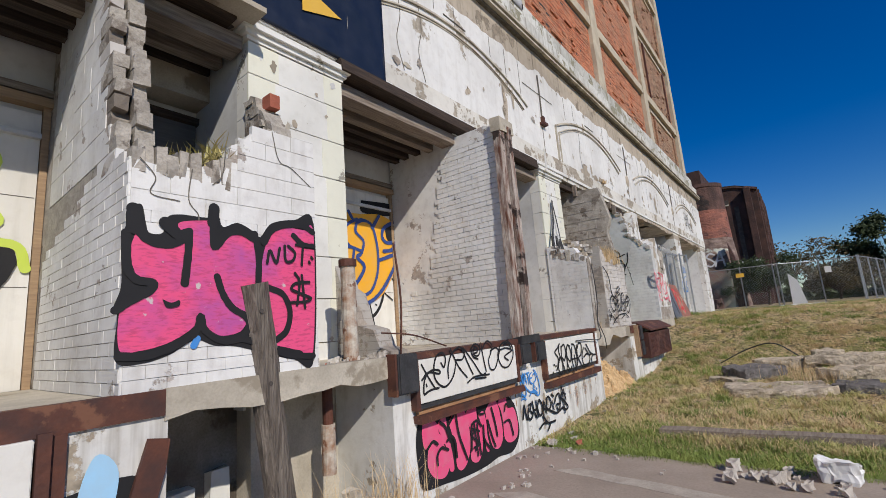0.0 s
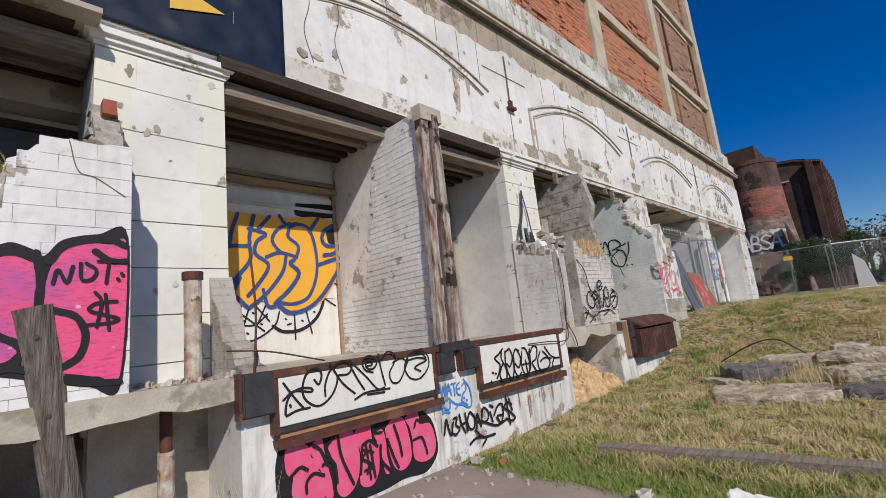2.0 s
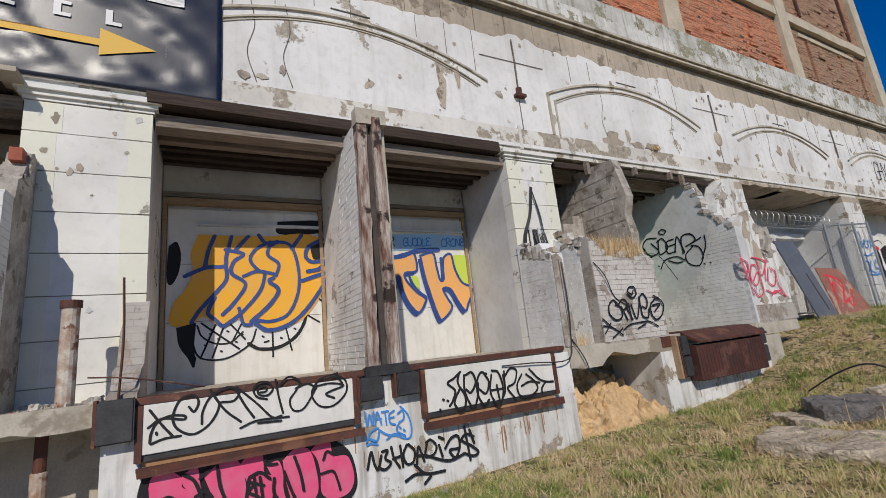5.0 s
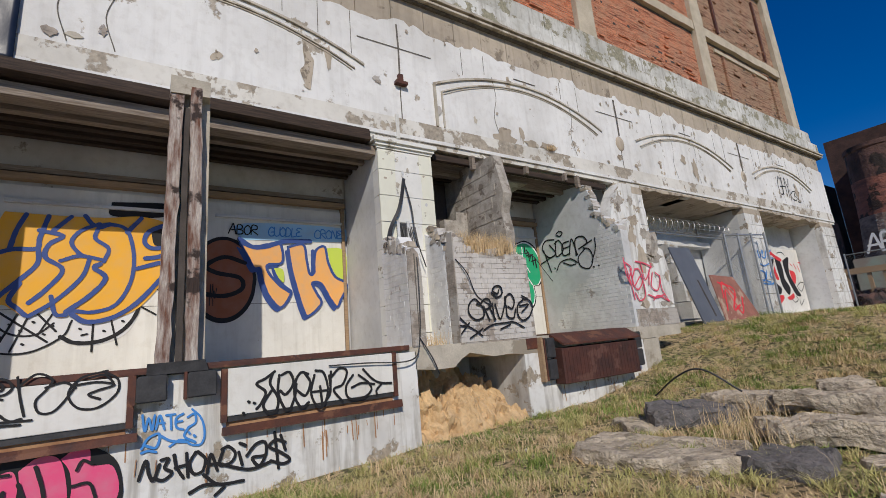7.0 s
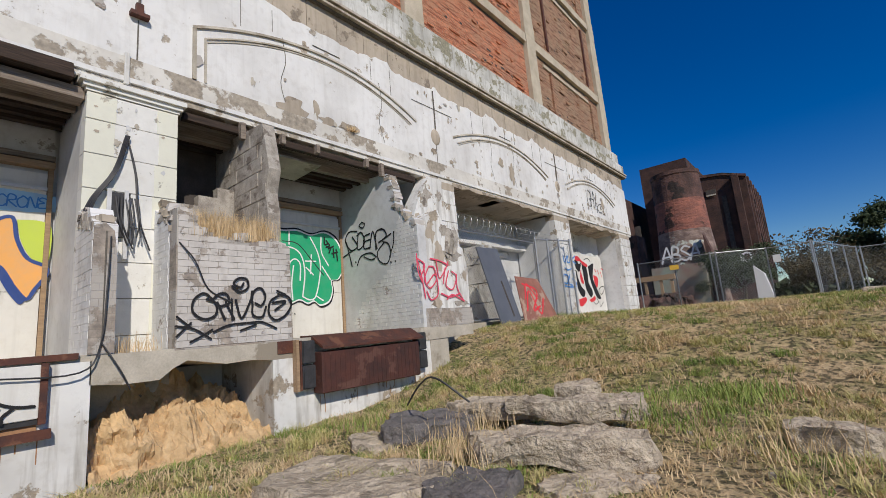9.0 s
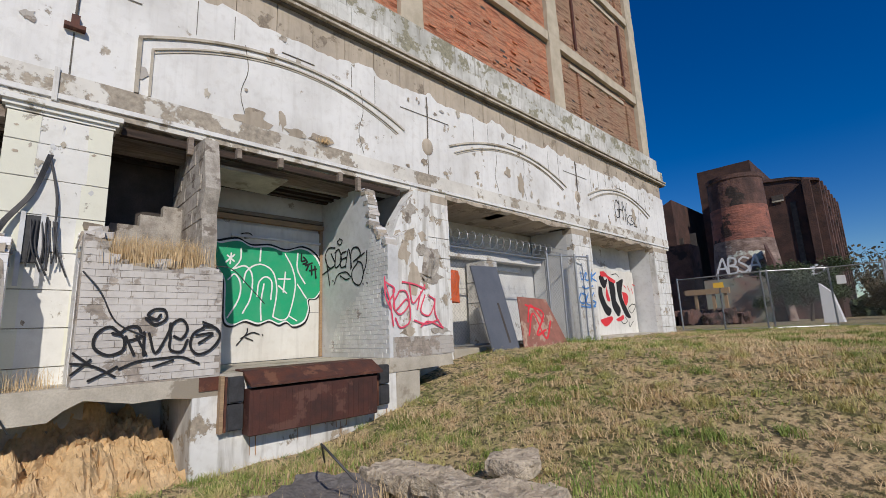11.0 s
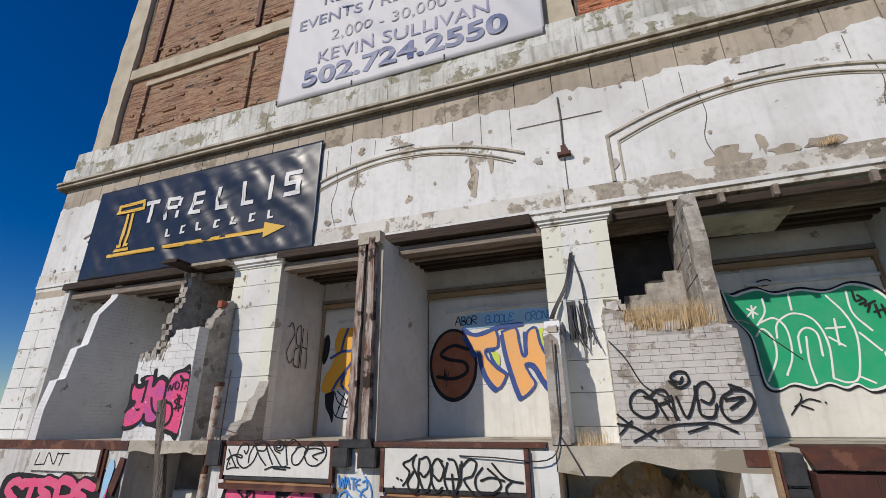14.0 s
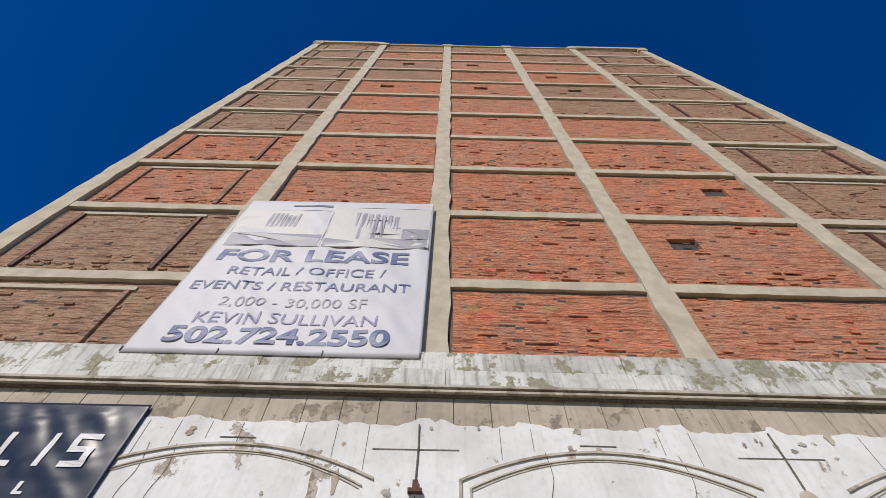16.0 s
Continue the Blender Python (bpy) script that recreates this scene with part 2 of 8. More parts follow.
def gmat():
    n = Nodes("dry_grass_ground", 0.95)
    c = n.mix(n.ramp(n.noise(0.9, 7), 0.42, 0.58), (0.56, 0.42, 0.24), (0.29, 0.28, 0.1))
    c = n.mix(n.ramp(n.noise(7, 6), 0.45, 0.6), c, (0.62, 0.47, 0.27))
    # dark flecks paint the shadow pockets between tufts into the ground colour
    c = n.mix(n.mul(n.ramp(n.noise(15, 7), 0.48, 0.58), 0.85), c, (0.06, 0.055, 0.025))
    c = n.mix(n.mul(n.ramp(n.noise(2.6, 6), 0.54, 0.62), 0.6), c, (0.15, 0.16, 0.045))
    n.bump(n.noise(18, 7), 1.0, 0.08)
    return n.color(c)


GROUND = gmat()


def flat(name, c, rough=0.6, worn=0.12):
    n = Nodes(name, rough)
    k = n.mix(n.mul(n.ramp(n.noise(6, 6), 0.4, 0.7), worn), c, tuple(v * 0.5 + 0.2 for v in c))
    n.bump(n.noise(50, 4), 0.2, 0.003)
    return n.color(k)


INK = flat("black_spray", (0.008, 0.008, 0.01), 0.75, 0.015)
PINK = flat("pink_spray", (0.78, 0.085, 0.22), worn=0.5)
PINKLINE = flat("red_pink_line", (0.75, 0.08, 0.14))


def two_sprays(name, a, b):
    n = Nodes(name, 0.6)
    c = n.mix(n.mul(n.ramp(n.noise(1.9, 5, (1, 1, 1.4)), 0.48, 0.66), 0.75), a, b)
    c = n.mix(n.mul(n.ramp(n.noise(26, 5, (1, 0.6, 2.5)), 0.5, 0.62), 0.5), c, tuple(v * 0.5 for v in a))
    c = n.mix(n.ramp(n.noise(11, 8), 0.66, 0.7), c, (0.6, 0.5, 0.5))
    n.bump(n.noise(50, 4), 0.2, 0.003)
    return n.color(c)


PINKM = two_sprays("pink_and_magenta_spray", (0.8, 0.085, 0.23), (0.4, 0.09, 0.36))
YELLOW = flat("yellow_orange_spray", (0.85, 0.42, 0.02), worn=0.3)
ORANGE = flat("orange_spray", (0.85, 0.42, 0.12), worn=0.5)
BLUE = flat("blue_spray", (0.02, 0.06, 0.25))
LBLUE = flat("light_blue_spray", (0.05, 0.25, 0.65))
PBLUE = flat("pale_blue_spray", (0.35, 0.62, 0.85), worn=0.6)
GREENP = flat("green_spray", (0.01, 0.38, 0.17), worn=0.2)
WHITEP = flat("white_spray", (0.8, 0.82, 0.8))
LIME = flat("lime_spray", (0.55, 0.68, 0.08))
BROWNP = flat("brown_spray", (0.3, 0.09, 0.03), worn=0.2)
REDP = flat("red_spray", (0.7, 0.03, 0.04))
NAVY = flat("dark_navy_vinyl", (0.012, 0.018, 0.035), 0.35, 0.05)
GOLD = flat("gold_print", (0.75, 0.45, 0.05))
VINYL = flat("white_vinyl", (0.72, 0.72, 0.72), 0.5, 0.1)
PRINTBLUE = flat("faded_blue_print", (0.09, 0.12, 0.26), 0.5, 0.2)
PRINTLILAC = flat("faded_lilac_print", (0.22, 0.22, 0.36), 0.5, 0.2)
PRINTGREY = flat("faded_grey_print", (0.3, 0.3, 0.35), 0.5, 0.4)
PRINTSKY = flat("pale_print", (0.6, 0.58, 0.56), 0.5, 0.3)


# ---- builders ----
def finish(name, me, mat, parent=None, label="", kind=""):
    me.materials.append(mat)
    ob = new(name, me)
    if parent:
        ob.parent = parent
    return tagged(ob, label, kind=kind)


def part(name, bm, mat, parent=None, label="", kind=""):
    me = bpy.data.meshes.new(name)
    bm.normal_update()
    bm.to_mesh(me)
    bm.free()
    return finish(name, me, mat, parent, label, kind)


def thing(name, label, category, group="", kind=""):
    return tagged(new(name), label, category, group, kind)


def box(bm, x0, x1, y0, y1, z0, z1, j=0.0, rnd=random):
    vs = [bm.verts.new((x + rnd.uniform(-j, j), y + rnd.uniform(-j, j), z + rnd.uniform(-j, j))) for x in (x0, x1) for y in (y0, y1) for z in (z0, z1)]
    for f in ((0, 1, 3, 2), (4, 6, 7, 5), (0, 4, 5, 1), (2, 3, 7, 6), (0, 2, 6, 4), (1, 5, 7, 3)):
        bm.faces.new([vs[i] for i in f])
    return vs


def bx(name, mat, x0, x1, y0, y1, z0, z1, parent=None, label="", bevel=0.0, j=0.0, kind=""):
    bm = bmesh.new()
    box(bm, x0, x1, y0, y1, z0, z1, j)
    if bevel:
        bmesh.ops.bevel(bm, geom=bm.edges[:], offset=bevel, segments=2, affect="EDGES")
    return part(name, bm, mat, parent, label, kind)


def prism(bm, pts, a0, a1, axis):
    """A polygon given in the plane across the axis, drawn out from a0 to a1. x: pts are (y, z); y: (x, z); z: (x, y)."""
    def at(p, a):
        return (a, *p) if axis == "x" else (p[0], a, p[1]) if axis == "y" else (*p, a)
    lo, hi = [bm.verts.new(at(p, a0)) for p in pts], [bm.verts.new(at(p, a1)) for p in pts]
    n = len(pts)
    bm.faces.new(lo)
    bm.faces.new(hi[::-1])
    for i in range(n):
        bm.faces.new((lo[i], hi[i], hi[(i + 1) % n], lo[(i + 1) % n]))
    bmesh.ops.recalc_face_normals(bm, faces=bm.faces[:])


def ragged(p, q, step, amp, rnd):
    """Points from p to q, broken in steps."""
    n = max(2, int(math.dist(p, q) / step))
    out = [p]
    for i in range(1, n):
        t = i / n
        out.append((p[0] + (q[0] - p[0]) * t + rnd.uniform(-amp, amp), p[1] + (q[1] - p[1]) * t + rnd.uniform(-amp, amp)))
    return out


def pr(name, mat, pts, a0, a1, axis, parent=None, label="", kind=""):
    bm = bmesh.new()
    prism(bm, pts, a0, a1, axis)
    return part(name, bm, mat, parent, label, kind)


def tube(bm, pts, r, sides=6, taper=1.0):
    rings = []
    for i, p in enumerate(pts):
        p = Vector(p)
        d = (Vector(pts[min(i + 1, len(pts) - 1)]) - Vector(pts[max(i - 1, 0)])).normalized()
        u = d.cross(Vector((0.31, 0.2, 0.93))).normalized()
        w = d.cross(u)
        rr = r * (1 + (taper - 1) * i / max(1, len(pts) - 1))
        rings.append([bm.verts.new(p + (u * math.cos(a) + w * math.sin(a)) * rr) for a in (k * math.tau / sides for k in range(sides))])
    for a, b in zip(rings, rings[1:]):
        for k in range(sides):
            bm.faces.new((a[k], a[(k + 1) % sides], b[(k + 1) % sides], b[k]))
    bm.faces.new(rings[0][::-1])
    bm.faces.new(rings[-1])


def smooth_path(pts, n=6):
    """A rounded path through the points."""
    if len(pts) < 3:
        return [Vector(p) for p in pts]
    q = [Vector(p) for p in pts]
    q = [q[0] * 2 - q[1]] + q + [q[-1] * 2 - q[-2]]
    out = []
    for i in range(1, len(q) - 2):
        a, b, c, d = q[i - 1:i + 3]
        for k in range(n):
            t = k / n
            out.append(0.5 * (2 * b + (c - a) * t + (2 * a - 5 * b + 4 * c - d) * t * t + (3 * b - a - 3 * c + d) * t ** 3))
    return out + [q[-2]]


def wavy_rock(bm, cx, cy, cz, sx, sy, sz, rot, seed, cuts=3, rough=0.16):
    """A broken slab or stone with an uneven outline."""
    rnd = random.Random(seed)
    tmp = bmesh.new()
    n = 11
    rim = []
    for i in range(n):
        a = math.tau * i / n + rnd.uniform(-0.2, 0.2)
        k = 1 / max(abs(math.cos(a)), abs(math.sin(a))) ** 0.8
        rim.append((math.cos(a) * k * 0.5 * rnd.uniform(0.8, 1.05), math.sin(a) * k * 0.5 * rnd.uniform(0.8, 1.05)))
    prism(tmp, rim, -0.5, 0.5, "z")
    bmesh.ops.triangulate(tmp, faces=[f for f in tmp.faces if len(f.verts) > 4])
    bmesh.ops.subdivide_edges(tmp, edges=tmp.edges[:], cuts=cuts, use_grid_fill=True)
    m = Matrix.Rotation(radians(rot), 3, "Z")
    verts = {}
    for v in tmp.verts:
        p = v.co.copy()
        e = 1 - 0.07 * max(0, abs(p.z) * 2 - 0.5)
        p = Vector((p.x * sx * e, p.y * sy * e, p.z * sz))
        p += noise.noise_vector(p * 3.1 + Vector((seed, 0, 0))) * rough * min(sz * 1.4, 0.3) * 0.9 + noise.noise_vector(p * 9) * 0.035 + noise.noise_vector(p * 23) * 0.014
        verts[v] = bm.verts.new(m @ p + Vector((cx, cy, cz)))
    for f in tmp.faces:
        bm.faces.new([verts[v] for v in f.verts])
    tmp.free()


# letters as pen strokes in a unit cell
PEN = {
    "A": [[(0, 0), (.45, 1), (.6, .95), (.95, 0)], [(.1, .4), (.85, .42)]],
    "B": [[(.1, 0), (.12, 1), (.7, .95), (.7, .6), (.2, .52), (.85, .4), (.8, .05), (.05, 0)]],
    "C": [[(.9, .8), (.5, 1), (.1, .6), (.2, .1), (.7, 0), (.95, .2)]],
    "D": [[(.1, 0), (.15, .95), (.7, .9), (.95, .5), (.7, .08), (.05, 0)]],
    "E": [[(.9, .9), (.3, 1), (.1, .75), (.6, .55), (.1, .4), (.15, .05), (.95, .1)]],
    "G": [[(.9, .85), (.4, 1), (.05, .5), (.3, .02), (.9, .1), (.85, .45), (.5, .45)]],
    "H": [[(.1, 0), (.2, 1)], [(.85, 0), (.8, 1)], [(.1, .5), (.85, .52)]],
    "I": [[(.5, 0), (.5, 1)]],
    "K": [[(.15, 0), (.15, 1)], [(.9, 1), (.2, .5), (.95, 0)]],
    "L": [[(.2, 1), (.12, .1), (.2, 0), (.9, .08)]],
    "M": [[(0, 0), (.15, 1), (.45, .3), (.8, 1), (.98, 0)]],
    "N": [[(.05, 0), (.15, 1), (.8, .05), (.9, 1)]],
    "O": [[(.5, 1), (.05, .6), (.3, .02), (.8, .1), (.95, .65), (.5, 1), (.35, .9)]],
    "P": [[(.12, 0), (.12, 1), (.75, .95), (.8, .6), (.15, .48)]],
    "R": [[(.1, 0), (.15, 1), (.75, .95), (.75, .6), (.2, .5), (.95, 0)]],
    "S": [[(.9, .88), (.45, 1), (.1, .75), (.5, .52), (.9, .25), (.5, 0), (.05, .12)]],
    "T": [[(0, .95), (1, 1)], [(.5, 1), (.45, 0)]],
    "U": [[(.08, 1), (.1, .25), (.45, 0), (.85, .25), (.92, 1)]],
    "V": [[(.02, 1), (.45, 0), (.95, 1)]],
    "Y": [[(.05, 1), (.5, .5), (.95, 1)], [(.5, .5), (.4, 0)]],
    "Z": [[(.1, .95), (.9, 1), (.1, .05), (.95, .02)]],
    "3": [[(.1, .9), (.8, .95), (.35, .55), (.9, .3), (.45, 0), (.05, .1)]],
    "$": [[(.9, .8), (.4, .95), (.15, .7), (.85, .3), (.5, .05), (.05, .2)], [(.42, 1.15), (.42, -.15)], [(.6, 1.15), (.6, -.15)]],
    "*": [[(.5, .9), (.5, .1)], [(.1, .65), (.9, .35)], [(.1, .35), (.9, .65)]],
    "@": [[(.5, .5), (.6, .6), (.4, .7), (.25, .45), (.5, .2), (.85, .4), (.75, .85), (.3, .95), (0, .5)]],
    "~": [[(0, .2), (.3, .7), (.6, .3), (1, .8)]],
    "^": [[(0, 0), (.5, 1), (1, .1)]],
    "!": [[(.5, 1), (.45, .35)], [(.45, .12), (.45, 0)]],
}


class Wall:
    """A flat side to paint on: u runs along it, z up; each stroke lies a little above the last."""
    def __init__(self, axis, at, out, u_sign=1):
        self.axis, self.at, self.out, self.n = axis, at, out, 0

    def point(self, u, z, lift):
        a = self.at + self.out * lift
        return (a, u, z) if self.axis == "x" else (u, a, z)

    def stroke(self, bm, pts, w, lift, rough=0.0, rnd=random):
        p = [Vector((q[0], q[1])) for q in pts]
        p = smooth_path([(q.x, q.y, 0) for q in p], 6)
        self.n += 1
        base = lift + self.n * 0.00012
        row = []
        dens = []
        for i, q in enumerate(p):
            d = p[min(i + 1, len(p) - 1)] - p[max(i - 1, 0)]
            if d.length < 1e-6:
                continue
            d.normalize()
            s = Vector((-d.y, d.x, 0)) * w / 2 * (1 + rnd.uniform(-rough, rough))
            row.append((q - s, q + s, q, d))
        if not row:
            return
        prev = None
        for i, (a, b, q, d) in enumerate(row):
            h = base + i * 0.00001
            v = (bm.verts.new(self.point(a.x, a.y, h)), bm.verts.new(self.point(b.x, b.y, h)))
            if prev:
                bm.faces.new((prev[0], v[0], v[1], prev[1]))
            prev = v
        for a, b, q, d, s in ((*row[0], -1), (*row[-1], 1)):
            cap = []
            for k in range(9):
                t = math.pi * k / 8
                e = (a - q) * math.cos(t) + d * s * (w / 2) * math.sin(t)
                cap.append(bm.verts.new(self.point(q.x + e.x, q.y + e.y, base + len(row) * 0.00001 + 0.00002)))
            bm.faces.new(cap)

    def tag(self, text, u0, u1, z0, z1, w, mat, parent, lift=0.004, label="", seed=1, lean=0.1, name="sprayed_tag", grow=1.0, jit=0.05):
        rnd = random.Random(seed)
        bm = bmesh.new()
        n = len(text)
        cell = (u1 - u0) / n
        for i, ch in enumerate(text):
            dz, k = rnd.uniform(-jit, jit) * (z1 - z0), rnd.uniform(1.0, 1.18)
            for st in PEN.get(ch, []):
                pts = [(u0 + cell * (i + (x - .5) * k * grow + .5 + lean * (y - .5)), z0 + dz + (z1 - z0) * y) for x, y in st]
                self.stroke(bm, pts, w, lift, 0.1, rnd)
        bmesh.ops.recalc_face_normals(bm, faces=bm.faces[:])
        return part(name, bm, mat, parent, label)

    def lines(self, lines, w, mat, parent, lift=0.004, name="painted_line", label=""):
        rnd = random.Random(3)
        for pts in lines:
            bm = bmesh.new()
            self.stroke(bm, pts, w, lift, 0.08, rnd)
            part(name, bm, mat, parent, label)

    def blob(self, pts, mat, parent, lift=0.003, name="painted_patch", label=""):
        bm = bmesh.new()
        p = smooth_path([(a, b, 0) for a, b in pts + pts[:1]], 6)[:-1]
        self.n += 1
        bm.faces.new([bm.verts.new(self.point(q.x, q.y, lift + self.n * 0.00012)) for q in p])
        return part(name, bm, mat, parent, label)

    def oval(self, u, z, ru, rz, mat, parent, lift=0.003, name="painted_patch", rag=0.0, seed=1):
        rnd = random.Random(seed)
        return self.blob([(u + math.cos(a) * ru * (1 + rnd.uniform(-rag, rag)), z + math.sin(a) * rz * (1 + rnd.uniform(-rag, rag))) for a in (math.tau * k / 14 for k in range(14))], mat, parent, lift, name)

    def text(self, body, u, z, height, mat, parent, lift=0.004, name="lettering", width=None, bold=0.0):
        cu = bpy.data.curves.new(name, "FONT")
        cu.body, cu.size, cu.align_x, cu.offset = body, 1, "CENTER", bold
        tmp = new("t", cu)
        bpy.context.view_layer.update()
        me = bpy.data.meshes.new_from_object(tmp.evaluated_get(bpy.context.evaluated_depsgraph_get()))
        bpy.data.objects.remove(tmp)
        bpy.data.curves.remove(cu)
        xs, ys = [v.co.x for v in me.vertices], [v.co.y for v in me.vertices]
        s = height / 0.69
        sx = width / (max(xs) - min(xs)) if width else s
        mid = (max(xs) + min(xs)) / 2
        for v in me.vertices:
            v.co = self.point(u + (v.co.x - mid) * sx, z + v.co.y * s, lift)
        return finish(name, me, mat, parent)


# ---- ground ----
def sst(a, b, v):
    v = min(1, max(0, (v - a) / (b - a)))
    return v * v * (3 - 2 * v)


def ground_z(x, y):
    near = 0.03 * max(0, min(y, 12.5) - 6.4) + 0.98 * sst(11.8 + 0.12 * (x + 3.5), 16.6 + 0.1 * (x + 3.5), y)
    bumps = 0.05 * noise.noise(Vector((x * 0.5, y * 0.5, 0))) + 0.035 * noise.noise(Vector((x * 1.7, y * 1.7, 4)))
    return near + bumps * sst(6.3, 7.5, y) * sst(90, 50, y) * 1.0 - 0.03


def pit(x, y):
    return -4.3 < x < -3.6 and 2.6 < y < 4.1


xs = [-400, -120, -50, -25, -12] + [-8 + i * 0.25 for i in range(73)] + [12, 16, 25, 50, 120, 400]
ys = [-400, -80, -20, -8] + [-4 + i * 0.25 for i in range(161)] + [38, 42, 50, 65, 90, 150, 400]
verts = [(x, y, ground_z(x, y)) for x in xs for y in ys]
ny = len(ys)
faces = [(i * ny + j, (i + 1) * ny + j, (i + 1) * ny + j + 1, i * ny + j + 1) for i in range(len(xs) - 1) for j in range(ny - 1)]
me = bpy.data.meshes.new("ground")
me.from_pydata(verts, [], faces)
for p in me.polygons:
    p.use_smooth = True
finish("ground", me, GROUND, kind="structure")

rnd = random.Random(5)
edge = ragged((-3.5, 6.35), (3.0, 6.75), 0.25, 0.06, rnd) + [(9, 7.0), (9, -9), (-3.56, -9)]
pave = pr("pavement", PAVE, edge, -0.12, 0.0, "z", kind="structure")
for k, (a, b, w) in enumerate((((-3.1, 5.0), (0.5, 4.2), 0.1), ((-2.9, 5.75), (1.5, 5.1), 0.09))):
    d = Vector((b[0] - a[0], b[1] - a[1])).normalized()
    s = Vector((-d.y, d.x)) * w
    pr("pavement_line", PAVELINE, ragged((a[0] - s.x, a[1] - s.y), (b[0] - s.x, b[1] - s.y), 0.2, 0.02, rnd) + ragged((b[0] + s.x, b[1] + s.y), (a[0] + s.x, a[1] + s.y), 0.2, 0.02, rnd), 0.0, 0.004, "z", pave)

# ---- tower ----
F, W, BACK = -4.25, -3.54, -5.63
PIERS = (-1.85, 3.87, 9.45, 15.0, 20.85, 26.6)
tower = thing("tower_wall", "tall brick tower wall with a pale concrete frame above the loading docks", "building", kind="structure")
bx("tower_core", BRICK_BROWN, -22, -4.75, -2.4, 27.5, 7.5, 45.5, tower)
ZB = [7.9] + [10.3 + 3.57 * k for k in range(11)]
COLY = [(-2.42, -1.75), (3.55, 4.2), (9.3, 9.93), (14.6, 15.25), (20.5, 21.15), (26.85, 27.51)]
rnd = random.Random(11)
holes = {(1, 6): 0.35, (1, 8): 0.5, (2, 6): 0.4, (2, 8): 0.35, (3, 6): 0.45, (3, 7): 0.3, (3, 1): 0.25, (3, 2): 0.75}
for i in range(5):
    y0, y1 = COLY[i][1], COLY[i + 1][0]
    for k in range(11):
        z0, z1 = ZB[k] + (0.32 if k else 0), ZB[k + 1]
        mat = BRICK_RED if (i in (1, 2, 3) and (k < 5 or rnd.random() < 0.6)) or (i == 0 and k in (2, 3)) else BRICK_BROWN
        bm = bmesh.new()
        x1 = -4.62 + rnd.uniform(-0.03, 0.02)
        h = holes.get((i, k))
        if h:
            hy, hz = y0 + (y1 - y0) * h, z0 + (z1 - z0) * 0.62
            box(bm, -4.9, x1, y0, hy - 0.42, z0, z1)
            box(bm, -4.9, x1, hy + 0.42, y1, z0, z1)
            box(bm, -4.9, x1, hy - 0.42, hy + 0.42, z0, hz - 0.3)
            box(bm, -4.9, x1, hy - 0.42, hy + 0.42, hz + 0.3, z1)
            pan = part("brick_panel", bm, mat, tower)
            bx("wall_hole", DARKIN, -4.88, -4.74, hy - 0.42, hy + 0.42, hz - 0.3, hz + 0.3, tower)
        else:
            box(bm, -4.75, x1, y0, y1, z0, z1)
            pan = part("brick_panel", bm, mat, tower)
        # narrow slots and ledges of the walled-up windows in the outer bays, dark strips that paint the shade under
        # each beam and beside the columns
        if i in (0, 4):
            for f in ((0.12, 0.78) if i == 0 else (0.2, 0.85)):
                yy = y0 + (y1 - y0) * f
                bx("old_jamb", RUST if k % 2 else BRICK_BROWN, x1 - 0.02, x1 + 0.07, yy, yy + 0.12, z0 + 0.2, z1 - 0.35, tower)
            bx("old_lintel", FRAME, x1 - 0.02, x1 + 0.05, y0 + (y1 - y0) * 0.12, y0 + (y1 - y0) * 0.82, z1 - 0.33, z1 - 0.2, tower)
        bx("shade_strip", GROOVE, x1 - 0.02, x1 + 0.008, y0, y1, z1 - rnd.uniform(0.05, 0.1), z1, tower, j=0.012)
        bx("shade_strip", GROOVE, x1 - 0.02, x1 + 0.006, y0, y0 + 0.07, z0, z1, tower, j=0.02)
        if k < 5:
            # thin dark slabs on the panel paint the shade of missing bricks
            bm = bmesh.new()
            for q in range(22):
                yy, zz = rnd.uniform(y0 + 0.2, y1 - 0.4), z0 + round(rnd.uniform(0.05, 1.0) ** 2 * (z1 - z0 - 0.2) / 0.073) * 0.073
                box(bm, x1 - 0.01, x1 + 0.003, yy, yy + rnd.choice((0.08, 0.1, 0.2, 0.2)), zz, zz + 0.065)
            part("missing_brick_shade", bm, DARKIN, tower)
        bm = bmesh.new()
        for q in range(30 if k < 4 else 6):
            yy, zz = rnd.uniform(y0 + 0.2, y1 - 0.4), z0 + rnd.choice((rnd.uniform(0.1, 0.7), rnd.uniform(0.1, z1 - z0 - 0.1)))
            zz = z0 + round((zz - z0) / 0.073) * 0.073
            box(bm, x1 - 0.01, x1 + rnd.uniform(0.015, 0.05), yy, yy + rnd.choice((0.1, 0.2, 0.2, 0.42)), zz, zz + 0.062)
        part("proud_bricks", bm, mat, tower)
for y0, y1 in COLY:
    bm = bmesh.new()
    r = random.Random(int(y0 * 10))
    left = [(y0 + r.uniform(-0.03, 0.05), 7.9 + q * 0.6) for q in range(64)]
    right = [(y1 + r.uniform(-0.05, 0.03), z) for _, z in left]
    for (a, z), (b, _), (c, z2), (d, _) in zip(left, right, left[1:], right[1:]):
        v = [bm.verts.new(p) for p in ((-4.5, a, z), (-4.5, b, z), (-4.5, d, z2), (-4.5, c, z2), (-4.75, a, z), (-4.75, b, z), (-4.75, d, z2), (-4.75, c, z2))]
        for f in ((0, 1, 2, 3), (4, 0, 3, 7), (1, 5, 6, 2)):
            bm.faces.new([v[n] for n in f])
    part("column", bm, FRAME, tower)
    bx("column_cap", FRAME, -4.8, -4.42, y0 - 0.12, y1 + 0.12, 45.5, 46.1, tower)
